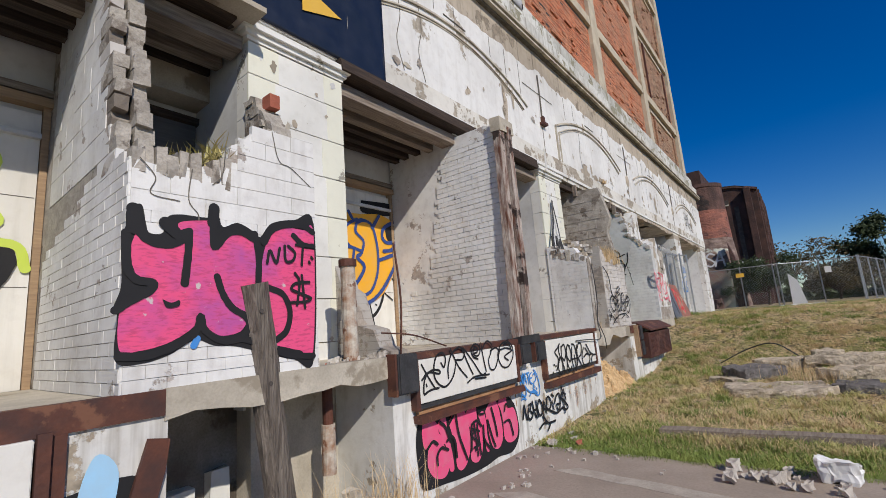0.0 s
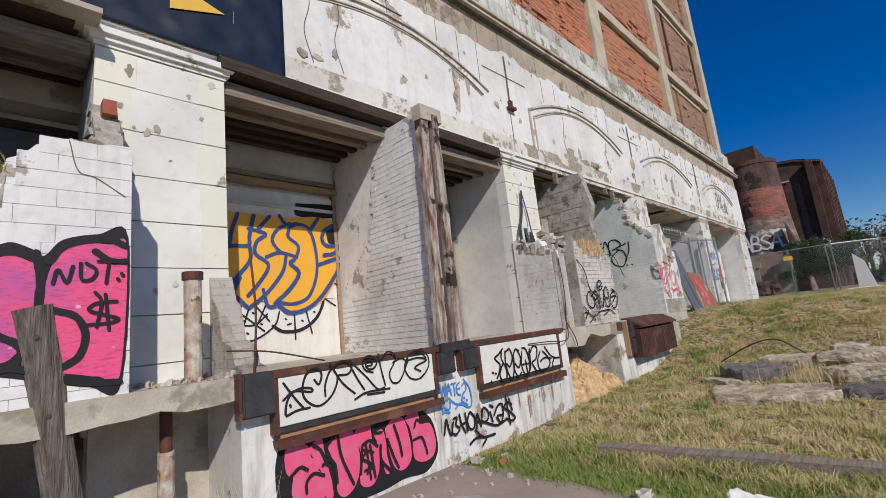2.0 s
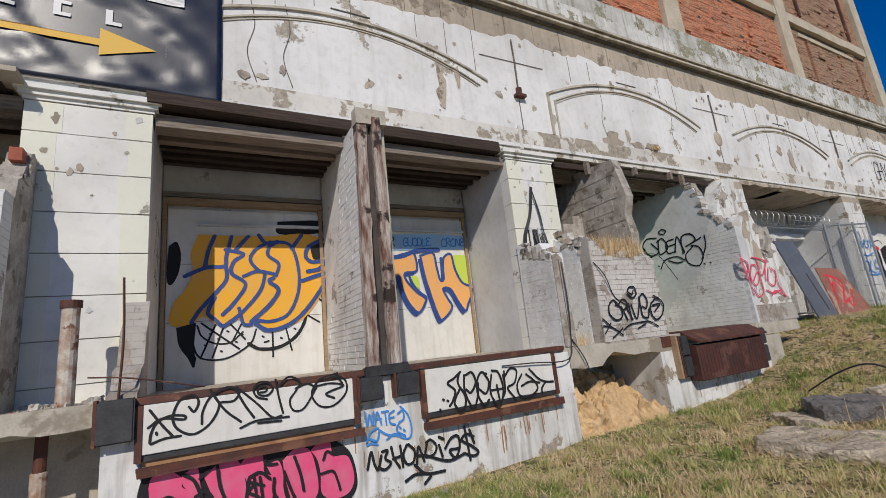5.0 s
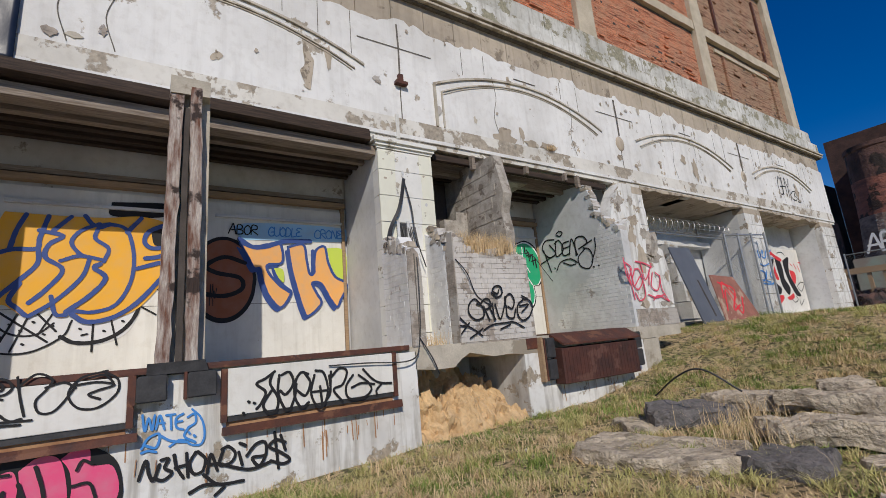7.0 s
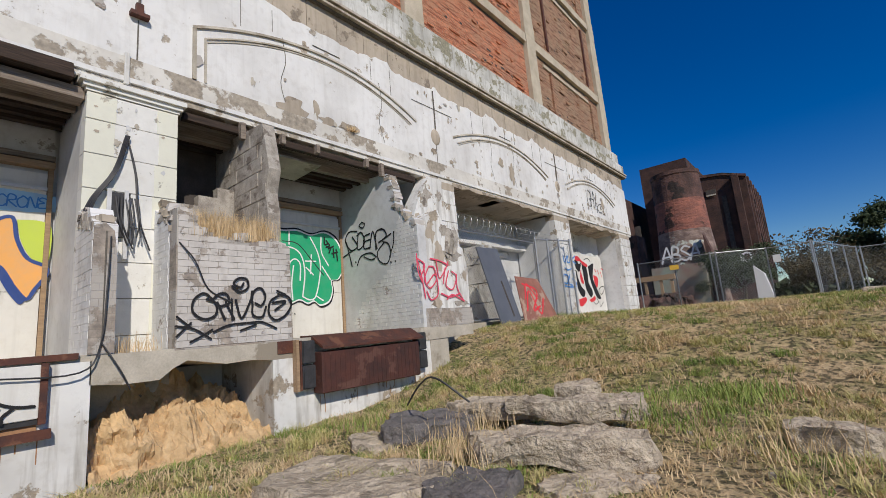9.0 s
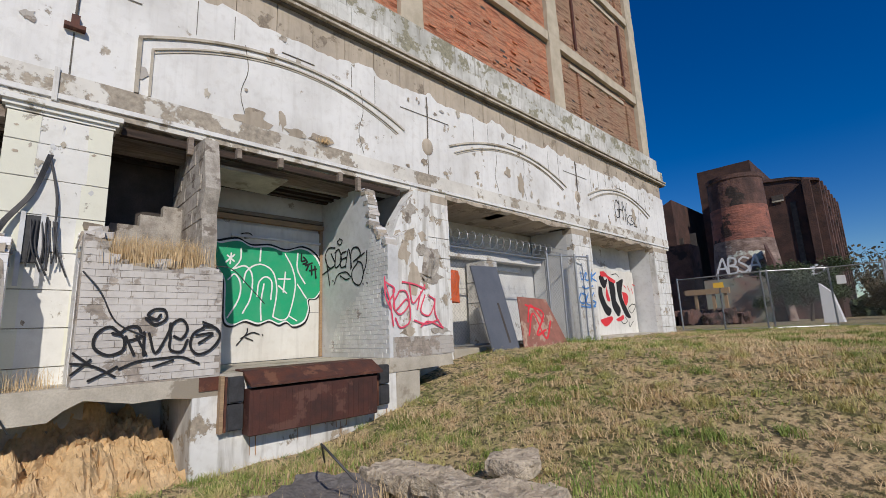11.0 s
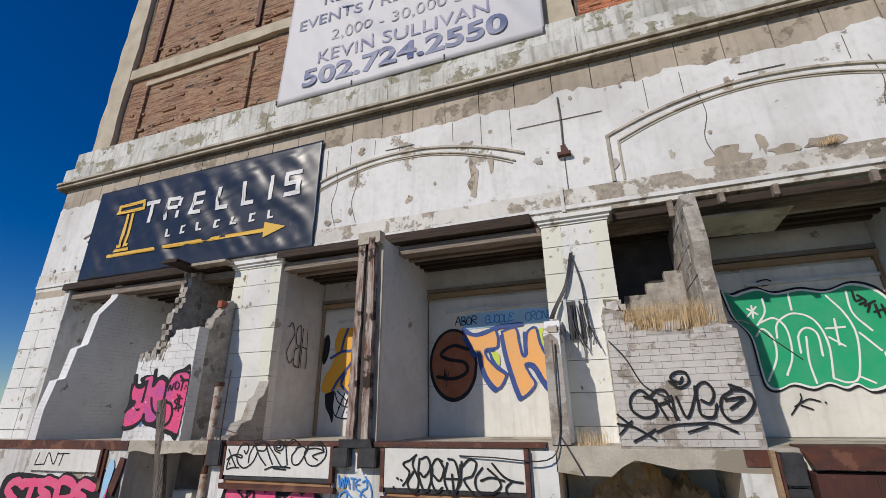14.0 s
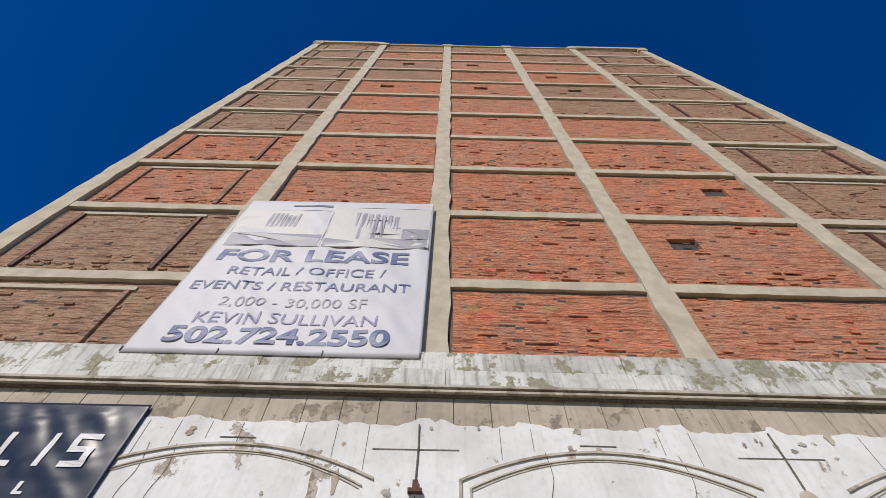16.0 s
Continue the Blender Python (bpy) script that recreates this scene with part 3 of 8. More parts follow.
for k in range(11):
    for i in range(5):
        r = random.Random(k * 7 + i)
        y0, y1 = COLY[i][1], COLY[i + 1][0]
        bot = ragged((y0, ZB[k + 1]), (y1, ZB[k + 1]), 0.5, 0.025, r)
        pr("beam", FRAME, bot + [(y1, ZB[k + 1]), (y1, ZB[k + 1] + 0.32)] + ragged((y1, ZB[k + 1] + 0.32), (y0, ZB[k + 1] + 0.32), 0.6, 0.02, r)[1:] + [(y0, ZB[k + 1] + 0.32)], -4.75, -4.515, "x", tower)
for a, b in ((-2.5, 3.9), (20.6, 27.6)):
    bx("parapet", FRAME, -4.9, -4.4, a, b, 45.9, 46.5, tower)

# ---- cornice and frieze ----
corn = thing("cornice", "mossy white cornice with dark mouldings", "cornice", kind="structure")
CB = (-2.62, 0.7, 3.6, 6.4, 9.86, 13.2, 16.8, 20.5, 24.0, 27.72)
for k, (a, b) in enumerate(zip(CB, CB[1:])):
    bx("coping_block", CORNICE, -5.0, -4.36 + 0.004 * (k % 3), a + 0.004, b - 0.004, 7.46, 8.02, corn, j=0.006)
    bx("face_block", CORNICE, -5.0, -4.2 + 0.004 * (k % 2), a + 0.004, b - 0.004, 7.02, 7.45, corn, j=0.004)
bx("joint_strip", GROOVE, -5.0, -4.23, -2.6, 27.7, 7.45, 7.475, corn)
for k, (z0, z1, x, m) in enumerate(((6.97, 7.02, -4.09, CONC), (6.935, 6.97, -4.15, GROOVE), (6.89, 6.935, -4.12, CONC), (6.86, 6.89, -4.19, GROOVE))):
    bx("moulding", m, -5.0, x, -2.6 - 0.01 * k, 27.7 + 0.01 * k, z0, z1, corn)
frieze = thing("frieze_wall", "white plastered wall with arched mouldings and flaking paint", "wall", kind="structure")
r = random.Random(9)
for k, y in enumerate([-2.4 + 0.62 * i for i in range(48)]):
    bx("band_stone", TAN, -5.0, -4.262 + r.uniform(-0.004, 0.004), y + 0.006, min(27.5, y + 0.614), 6.3, 6.86, frieze)
bx("plaster_face", WHITE, -5.0, F, -2.4, 27.5, 4.66, 6.3, frieze)
# torn lower edge of the white coat over the tan stones
top = []
y = 27.5
while y > -2.4:
    top.append((y, 6.3 + max(0, 0.3 * noise.noise(Vector((y * 1.3, 2, 0))) + 0.12 * noise.noise(Vector((y * 5, 2, 0)))) + r.uniform(0, 0.05)))
    y -= r.uniform(0.04, 0.16)
pr("torn_plaster", WHITE, [(-2.4, 6.3), (27.5, 6.3)] + top, -4.27, F, "x", frieze)
bx("lower_band", BAND, -5.0, F + 0.012, -2.4, 27.5, 4.4, 4.655, frieze)
bx("string_course", WHITE, -5.0, F + 0.02, -2.4, 27.5, 4.335, 4.395, frieze)
bx("string_core", BAND, -5.0, F - 0.01, -2.4, 27.5, 4.25, 4.335, frieze)
wf = Wall("x", F, 1)


def arch(y0, y1, left_leg=True):
    bm = bmesh.new()
    n = 28
    for off, z0, w, lift in ((0.0, 5.4, 0.045, 0.03), (0.15, 5.3, 0.03, 0.022), (0.19, 5.27, 0.02, 0.012)):
        a, b = y0 + off, y1 - off
        for k in range(n):
            t0, t1 = k / n, (k + 1) / n
            za, zb = (z0 + 0.5 * (1 - (2 * t - 1) ** 2) for t in (t0, t1))
            ya, yb = a + (b - a) * t0, a + (b - a) * t1
            v = [bm.verts.new(p) for p in ((F, ya, za), (F, yb, zb), (F, yb, zb + w), (F, ya, za + w), (F + lift, ya, za), (F + lift, yb, zb), (F + lift * 0.6, yb, zb + w), (F + lift * 0.6, ya, za + w))]
            for f in ((4, 5, 6, 7), (0, 1, 5, 4), (2, 3, 7, 6)):
                bm.faces.new([v[i] for i in f])
        if left_leg and off < 0.17:
            box(bm, F, F + lift, a, a + w, 4.66, z0 + 0.02)
    part("arch_moulding", bm, CONC, frieze, "weathered arched moulding")


for i in range(5):
    arch(PIERS[i] + 0.62, PIERS[i + 1] - 0.6, i in (1, 2))
rc = random.Random(21)
for i in range(5):
    m = (PIERS[i] + PIERS[i + 1]) / 2
    for q in range(-4, 5):
        t = q / 4
        ya = m + t * 2.0
        za = 5.93 - 0.42 * t * t
        if rc.random() < 0.75:
            bx("joint_groove", GROOVE, F - 0.01, F + 0.005, ya - 0.004, ya + 0.004, za + rc.uniform(0.0, 0.1), 6.3, frieze)
    bm = bmesh.new()
    box(bm, F, F + 0.012, m - 0.28, m + 0.28, 6.02, 6.035)
    part("key_line", bm, GROOVE, frieze)
    for q in range(2):
        yy = m + rc.uniform(-1.4, 1.4)
        pts = [(yy, 5.9), (yy + .05, 5.5), (yy - .04, 5.1), (yy + .06, 4.7)]
        wf.lines([pts], 0.012, GROOVE, frieze, name="crack")
for k, y in enumerate(PIERS[1:5]):
    wf.lines([[(y - 0.68, 5.89), (y + 0.62, 5.9)]], 0.022, GROOVE, frieze, name="shallow_groove")
    bm = bmesh.new()
    tube(bm, [(F + 0.02, y, 6.32), (F + 0.02, y + 0.01, 5.9), (F + 0.02, y, 5.42)], 0.014, 8)
    if k == 0:
        bm.free()
        continue
    anchor = thing("wall_anchor", "rusted iron stay and plate on the white upper wall", "bracket", "wall anchors")
    part("stay_rod", bm, GROOVE, anchor)
    if k == 0 or k == 1:
        bx("anchor_plate", RUST, F, F + 0.09, y - 0.1, y + 0.1, 5.22, 5.27, anchor)
        bx("anchor_neck", RUST, F, F + 0.06, y - 0.04, y + 0.04, 5.28, 5.4, anchor)
    else:
        bm = bmesh.new()
        bmesh.ops.create_uvsphere(bm, u_segments=12, v_segments=8, radius=0.15)
        for v in bm.verts:
            v.co = Vector((F + v.co.x * 0.25, y + v.co.y, 5.24 + v.co.z * 1.2))
        part("anchor_boss", bm, TAN, anchor)
    bx("drain_line", GROOVE, F + 0.0, F + 0.006, y - 0.008, y + 0.008, 4.66, 5.2, frieze)
# bare patches where plaster fell
rp = random.Random(31)
for k in range(30):
    y, z = rp.uniform(-2, 27), rp.choice((rp.uniform(4.7, 5.0), rp.uniform(4.68, 6.2)))
    s = rp.uniform(0.03, 0.09)
    wf.oval(y, z, s, s * rp.uniform(0.5, 1.6), TAN if k % 3 else CONC, frieze, 0.002, "bare_patch", 0.5, k)
for y, z, a, b in ((11.55, 4.75, .22, .16), (12.2, 4.72, .16, .07), (12.65, 4.74, .22, .1), (8.0, 5.05, .08, .35), (14.9, 4.9, .1, .08), (17.6, 5.25, .12, .12), (18.1, 5.1, .12, .3), (24.6, 5.2, .12, .25), (8.3, 5.4, .05, .2)):
    wf.oval(y, z, a, b, TAN, frieze, 0.003, "bare_patch", 0.4, int(y * 10))

for k in range(70):
    y, z = rp.uniform(-2, 27), rp.choice((rp.uniform(4.68, 4.95), rp.uniform(4.7, 6.25), rp.uniform(6.1, 6.28)))
    s = rp.uniform(0.015, 0.05)
    wf.oval(y, z, s * rp.uniform(0.6, 1.8), s * rp.uniform(0.6, 2.2), (TAN, CONC, GREYBRICK)[k % 3], frieze, 0.002, "bare_flake", 0.35, k + 60)

# ---- piers ----
def pier(i, y, half, plain_cap=True):
    p = thing("pier_%d" % (i + 1), "white and cream painted block pier with flaking paint", "pier", kind="structure")
    bx("pier_core", CONC, -5.5, F - 0.03, y - half + 0.03, y + half - 0.03, -0.2, 4.1, p)
    bx("pier_reveal", GREYWALL, BACK, F - 0.1, y - half + 0.005, y + half - 0.005, 0.9, 4.245, p)
    z = 0.98
    r = random.Random(i)
    while z < 4.09:
        h = min(0.4, 4.1 - z)
        if i in (1, 2):
            bx("painted_block", BLOCK, F - 0.2, F + r.uniform(-0.002, 0.002), y - half + 0.002, y + half - 0.002, z, z + h - 0.01, p)
            for a, c in ((-half + 0.001, -half + r.uniform(0.26, 0.3)), (half - r.uniform(0.2, 0.28), half - 0.001)):
                bx("cream_paint", CREAM, F - 0.02, F + 0.004, y + a, y + c, z + 0.002, z + h - 0.012, p)
        else:
            c = r.choice((-0.1, 0.15, 0.0))
            for a, b in ((-half, c), (c, half)):
                bx("painted_block", WHITE_LOW if i > 2 else BLOCK, F - 0.2, F + r.uniform(-0.01, 0.005), y + a + 0.004, y + b - 0.004, z, z + h - 0.014, p)
        z += h
    wq = Wall("x", F + 0.005, 1)
    for k in range(14):
        s = r.uniform(0.01, 0.035)
        wq.oval(y + r.uniform(-half + 0.08, half - 0.08), r.choice((r.uniform(3.4, 4.05), r.uniform(1.4, 4.0))), s, s * r.uniform(0.5, 2.0), (TAN, CONC, GREYWALL)[k % 3], p, 0.001, "bare_flake", 0.35, k + 10 * i)
    if plain_cap:
        for z0, z1, e in ((4.1, 4.14, 0.015), (4.14, 4.19, 0.045), (4.19, 4.249, 0.08)):
            bx("capital", BLOCK, F - 0.3, F + e, y - half - e, y + half + e, z0, z1, p)
    else:
        bx("broken_head", TAN, F - 0.3, F - 0.01, y - half, y + half, 4.09, 4.249, p)
    return p


HALF = (0.52, 0.52, 0.46, 0.5, 0.52, 0.62)
piers = [pier(i, PIERS[i], HALF[i], i in (1, 2)) for i in range(6)]
bx("corner_wall", WHITE_LOW, -22, F - 0.25, 27.1, 27.49, 0.3, 6.3, kind="structure")
bx("corner_wall_south", WHITE_LOW, -22, -4.6, -2.39, -2.1, -0.2, 6.3, kind="structure")
wp3 = Wall("x", F, 1)
bx("conduit", WHITE_LOW, F, F + 0.035, 9.32, 9.37, 4.3, 4.7, frieze)

# ---- bays: back walls, ceilings, doors ----
bx("wall_back", GREYWALL, -6.0, BACK - 0.05, -2.1, 27.1, -0.3, 4.7, kind="structure")
# dark ceiling colour carries the shade under the canopies
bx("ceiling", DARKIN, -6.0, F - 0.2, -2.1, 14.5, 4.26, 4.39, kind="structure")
bx("ceiling_concrete", CONC, -6.0, F - 0.2, 15.5, 27.1, 4.25, 4.39, kind="structure")


def rolldoor(y0, y1, z0, label):
    d = thing("loading_door", label, "door", "loading doors")
    bx("upper_panel", GREYWALL, BACK - 0.05, BACK - 0.01, y0, y1, 3.74, 4.25, d)
    bx("door_slab", DOORPAINT, BACK - 0.05, BACK, y0 + 0.06, y1 - 0.06, z0, 3.5, d)
    for a in (y0, y1 - 0.055):
        bx("door_jamb", WOODT, BACK - 0.05, BACK + 0.03, a, a + 0.05, z0, 3.56, d)
    bx("door_header", WOODT, BACK - 0.05, BACK + 0.07, y0, y1, 3.56, 3.64, d, "tan timber header")
    bx("header_batten", WOODH, BACK - 0.05, BACK + 0.05, y0, y1, 3.66, 3.73, d)
    bx("door_rail", GREYWALL, BACK, BACK + 0.05, y0 + 0.4, y1 - 0.06, 3.27, 3.31, d, "pale steel door rail")
    for z in (2.0, 2.75):
        bx("door_seam", GROOVE, BACK, BACK + 0.003, y0 + 0.07, y1 - 0.07, z, z + 0.006, d)
    return d


door_b2a = rolldoor(4.4, 6.45, 1.2, "white loading door with yellow bubble graffiti, half in shade")
door_b2b = rolldoor(6.62, 8.96, 1.2, "white loading door with brown and orange graffiti letters")
door_b3 = rolldoor(11.35, 13.42, 1.2, "white loading door with a green bubble graffiti piece")
door_b1 = rolldoor(0.3, 2.29, 1.2, "white loading door with green and black spray shapes")
timbers = thing("bay_timbers", "grey and brown timber joists under the broken dock canopies", "timber", kind="structure")
for a, b in ((-1.3, 3.33), (4.4, 8.98), (9.92, 14.0)):
    light = a != 9.92
    if light:
        bx("lintel_beam", WOODH, -4.52, -4.3, a, b, 4.0, 4.14, timbers, "pale grey lintel timber", j=0.006)
        bx("lintel_board", WOODD, -4.55, -4.16, a - 0.06, b - 0.12, 4.18, 4.325, timbers, "dark broken edge board", j=0.02)
    # inner joists are coloured dark to paint in the canopy shade
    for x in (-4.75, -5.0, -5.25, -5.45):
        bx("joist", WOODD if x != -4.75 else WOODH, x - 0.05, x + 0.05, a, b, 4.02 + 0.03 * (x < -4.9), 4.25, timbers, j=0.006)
# bay 3 hangers and rail
bx("hanger_rail", WOODD, -4.4, -4.3, 10.0, 14.3, 4.1, 4.2, timbers, j=0.008)
for y in (10.74, 11.36, 11.97, 12.99, 13.35):
    bx("hanger", WOODH, -4.3, -4.22, y - 0.035, y + 0.035, 4.0 if y in (10.74, 13.35) else 4.1, 4.247, timbers, j=0.006)
bx("soffit_patch", CONC, -5.3, -4.5, 11.0, 12.2, 4.0, 4.03, timbers, "stained soffit board", j=0.02)

# ---- docks ----
dock1 = thing("dock_1", "white painted concrete dock with rusted edges and pink graffiti", "loading dock", kind="structure")
bx("dock_face", WHITE_LOW, -5.6, W, -2.3, 2.1, -0.3, 1.12, dock1)
bx("dock_face", WHITE_LOW, -5.6, W, 2.1, 2.52, -0.3, 1.08, dock1)
bx("dock_top", CONC, -5.6, W - 0.002, -2.3, 2.52, 1.12, 1.2, dock1, j=0.003)
bx("edge_angle", RUST, W - 0.06, W + 0.02, -2.3, 2.5, 1.08, 1.215, dock1, "rusted steel edge angle")
bx("edge_post", RUST, W - 0.01, W + 0.03, 2.02, 2.09, 0.5, 1.08, dock1, "rusted upright")
rs = random.Random(8)
slab = [(2.5, 1.05)] + ragged((2.5, 1.05), (4.2, 1.05), 0.17, 0.03, rs)[1:] + [(4.2, 1.05), (4.2, 1.22), (2.5, 1.22)]
pr("dock_ledge", CONC, slab, -5.6, W + 0.01, "x", dock1, "broken concrete ledge")
# wall behind the ledge, a darker brown than the ledge itself
bx("under_wall", DARKWALL, -5.0, -4.5, 2.5, 4.2, -0.3, 1.05, dock1, "dark brown concrete under the ledge")
for a, b, h in ((2.6, 3.02, 0.42), (3.12, 3.28, 0.5), (3.5, 4.16, 0.56)):
    bx("loose_panel", BLOCK, -4.5, -4.4, a, b, -0.1, h, dock1, "white painted panel", j=0.02)

dock2 = thing("dock_2", "white concrete dock with flaking paint, rust streaks and graffiti", "loading dock", kind="structure")
bx("dock_face", WHITE_LOW, -5.6, W, 4.2, 9.0, -0.3, 1.14, dock2)
bx("dock_top", CONC, -5.6, W - 0.01, 4.2, 9.0, 1.14, 1.2, dock2)
bx("edge_angle", RUST, W - 0.1, W + 0.04, 4.4, 8.9, 1.165, 1.225, dock2, "rusted steel edge angle", j=0.004)
for y0, y1, z0, z1 in ((4.47, 6.16, 0.79, 1.16), (6.93, 8.65, 0.72, 1.15)):
    q = thing("dock_leveler", "white steel dock plate with black handwriting in a rusted frame", "dock plate", "dock plates")
    bx("plate", DOORPAINT, W, W + 0.06, y0, y1, z0, z1, q, bevel=0.004)
    bx("frame_side", RUST, W, W + 0.07, y0 - 0.05, y0, z0 - 0.05, z1, q)
    bx("frame_side", RUST, W, W + 0.07, y1, y1 + 0.05, z0 - 0.05, z1 + 0.01, q)
    bx("lower_lip", RUST, W, W + 0.09, y0 - 0.03, y1 + 0.08, z0 - 0.165, z0 - 0.095, q, j=0.008)
    bx("shadow_gap", RUSTSTREAK, W, W + 0.015, y0, y1, z0 - 0.1, z0 - 0.05, q, "orange rusted gap")
    # black strip along the plate's lower edge
    bx("plate_underline", RUBBER, W, W + 0.045, y0, y1, z0 - 0.05, z0 - 0.002, q, "black strip under the plate", j=0.004)
    for k in range(9):
        yy = rs.uniform(y0, y1 + 0.1)
        h = rs.uniform(0.04, 0.2)
        bx("rust_run", RUSTSTREAK, W, W + 0.002 + 0.0002 * k, yy, yy + rs.uniform(0.004, 0.012), z0 - 0.19 - h, z0 - 0.165, q)


def bumper(y0, y1, z0, z1, x=W, label="worn black rubber dock bumper"):
    q = thing("dock_bumper", label, "bumper", "dock bumpers")
    n = max(1, round((z1 - z0) / 0.3))
    for k in range(n):
        h = (z1 - z0) / n
        bx("rubber_block", RUBBER, x, x + 0.12, y0, y1, z0 + k * h + 0.008, z0 + (k + 1) * h - 0.008, q, bevel=0.012)
    bx("steel_side", RUST, x, x + 0.1, y0 - 0.025, y0 - 0.002, z0, z1, q)


bumper(4.18, 4.42, 0.9, 1.24, label="torn black rubber dock bumper beside the white dock plate")
bumper(6.22, 6.45, 0.92, 1.16)
bumper(6.6, 6.84, 0.92, 1.16)
bumper(11.07, 11.25, 0.56, 1.16)
bumper(13.14, 13.32, 0.56, 1.13)

dock3 = thing("dock_3", "cracked white concrete dock with a broken slab over a pit", "loading dock", kind="structure")
bot = [(8.99, 0.93), (9.25, 0.9), (9.55, 0.9), (9.66, 0.99), (9.8, 1.06), (9.95, 1.03), (10.2, 0.98), (10.5, 0.99), (10.72, 0.96), (11.02, 0.96)]
pr("dock_slab", CONC, bot + [(11.02, 1.16), (8.99, 1.16)], -5.6, W, "x", dock3, "broken concrete slab")
bx("slab_top", CONC, -5.6, W - 0.01, 9.0, 14.7, 1.1, 1.19, dock3)
bx("pit_back", GREYWALL, -5.6, -4.9, 9.0, 10.75, -0.3, 0.95, dock3)
bx("pit_side", WHITE_LOW, -5.6, W, 10.74, 11.03, -0.3, 0.96, dock3)
bx("dock_face", WHITE_LOW, -5.6, W, 11.03, 13.53, -0.3, 1.1, dock3)
bx("angle_end", RUST, W - 0.05, W + 0.012, 10.8, 11.04, 1.02, 1.17, dock3, "rusted angle")
bx("end_block", CONC, -5.6, W, 13.53, 14.0, 0.3, 0.97, dock3, j=0.01)
bx("end_ledge", CONC, -5.6, W + 0.02, 13.4, 14.75, 1.0, 1.19, dock3, "broken ledge", j=0.02)
lip = thing("dock_ramp_plate", "rusted brown steel dock plate with a sloping hood", "dock plate")
bm = bmesh.new()
prism(bm, [(-3.8, 1.215), (-3.54, 1.205), (-3.28, 1.06), (-3.28, 1.03), (-3.54, 1.16), (-3.54, 1.192), (-3.8, 1.195)], 11.27, 13.1, "y")
part("hood", bm, RUST, lip)
bm = bmesh.new()
box(bm, W, W + 0.21, 11.28, 13.04, 0.49, 1.0)
bmesh.ops.bevel(bm, geom=bm.edges[:], offset=0.01, segments=1, affect="EDGES")
part("front_plate", bm, RUST_DARK, lip)
for k in range(22):
    bx("tread_rib", RUST_DARK, W + 0.21, W + 0.214, 11.32 + 0.078 * k, 11.335 + 0.078 * k, 0.52, 0.97, lip)
bx("side_angle", WOODT, W, W + 0.09, 11.0, 11.04, 0.55, 1.17, lip, "yellowed bumper angle")

# ---- brick and block walls of the docks ----
BM_CACHE = {}


def piece(name, mat, dims, loc, parent):
    """One brick or block as a part; alike ones share their mesh."""
    key = (tuple(round(d, 3) for d in dims), mat.name)
    if key not in BM_CACHE:
        bm = bmesh.new()
        box(bm, -dims[0] / 2, dims[0] / 2, -dims[1] / 2, dims[1] / 2, -dims[2] / 2, dims[2] / 2)
        me = bpy.data.meshes.new(name)
        bm.normal_update()
        bm.to_mesh(me)
        bm.free()
        me.materials.append(mat)
        BM_CACHE[key] = me
    ob = new(name, BM_CACHE[key])
    ob.location = loc
    ob.parent = parent
    return ob


def inside(poly, u, z):
    c = False
    for (a, b), (d, e) in zip(poly, poly[1:] + poly[:1]):
        if (b > z) != (e > z) and u < (d - a) * (z - b) / (e - b) + a:
            c = not c
    return c


def courses(poly, length, height, gap, parent, mat, face, out, thick=0.05, name="brick", skip=0.0, seed=1, jut=0.0025):
    """Bricks in courses over a polygon, standing a little proud of the wall behind; face: ('x', at) or ('y', at)."""
    rb = random.Random(seed)
    us, zs = [p[0] for p in poly], [p[1] for p in poly]
    k, z = 0, min(zs)
    while z < max(zs):
        u = min(us) - (length / 2 if k % 2 else 0)
        while u < max(us):
            cu, cz = u + length / 2, z + height / 2
            if inside(poly, cu, cz) and rb.random() >= skip:
                a, b = max(u, min(us)), min(u + length, max(us))
                while b - a > 0.05 and not inside(poly, b - 0.01, cz):
                    b -= length / 4
                while b - a > 0.05 and not inside(poly, a + 0.01, cz):
                    a += length / 4
                if b - a > 0.05:
                    d, cu = face[1] + out * (rb.uniform(0, jut) - thick / 2 + 0.003), (a + b) / 2
                    if face[0] == "x":
                        piece(name, mat, (thick, b - a - gap, height - gap), (d, cu, cz), parent)
                    else:
                        piece(name, mat, (b - a - gap, thick, height - gap), (cu, d, cz), parent)
            u += length
        z += height
        k += 1


def wing(name, label, poly, y0, y1, mat, end_mat=None):
    t = thing(name, label, "wall", "dock wing walls")
    pr("wall_body", mat, poly, y0, y1, "y", t)
    return t


# bay 1
rw = random.Random(4)
box1 = thing("brick_booth", "white painted brick booth wall with a broken top and pink graffiti", "wall")
front = [(2.29, 1.2), (3.5, 1.2), (3.5, 2.93), (3.36, 2.92), (3.28, 2.9), (3.16, 2.92), (3.07, 2.88), (2.99, 2.84), (2.93, 2.76), (2.86, 2.72), (2.84, 2.62), (2.79, 2.6), (2.76, 2.52), (2.7, 2.54), (2.62, 2.5), (2.5, 2.52), (2.42, 2.48), (2.29, 2.5)]
side = [(BACK, 1.2), (W - 0.2, 1.2), (W - 0.2, 2.48), (-3.78, 2.62), (-3.84, 2.8), (-3.82, 2.86), (-3.93, 3.05), (-3.91, 3.14), (-4.0, 3.35), (-3.98, 3.5), (-4.07, 3.75), (-4.06, 3.9), (-4.16, 4.2), (BACK, 4.2)]
pr("front_wall", PBRICK_F, front, W - 0.2, W - 0.008, "x", box1)
pr("side_wall", CMU, [(a - 0.08 if -4.2 < a < -3.76 else a, b) for a, b in side], 2.29, 2.49, "y", box1, "grey block inner side")
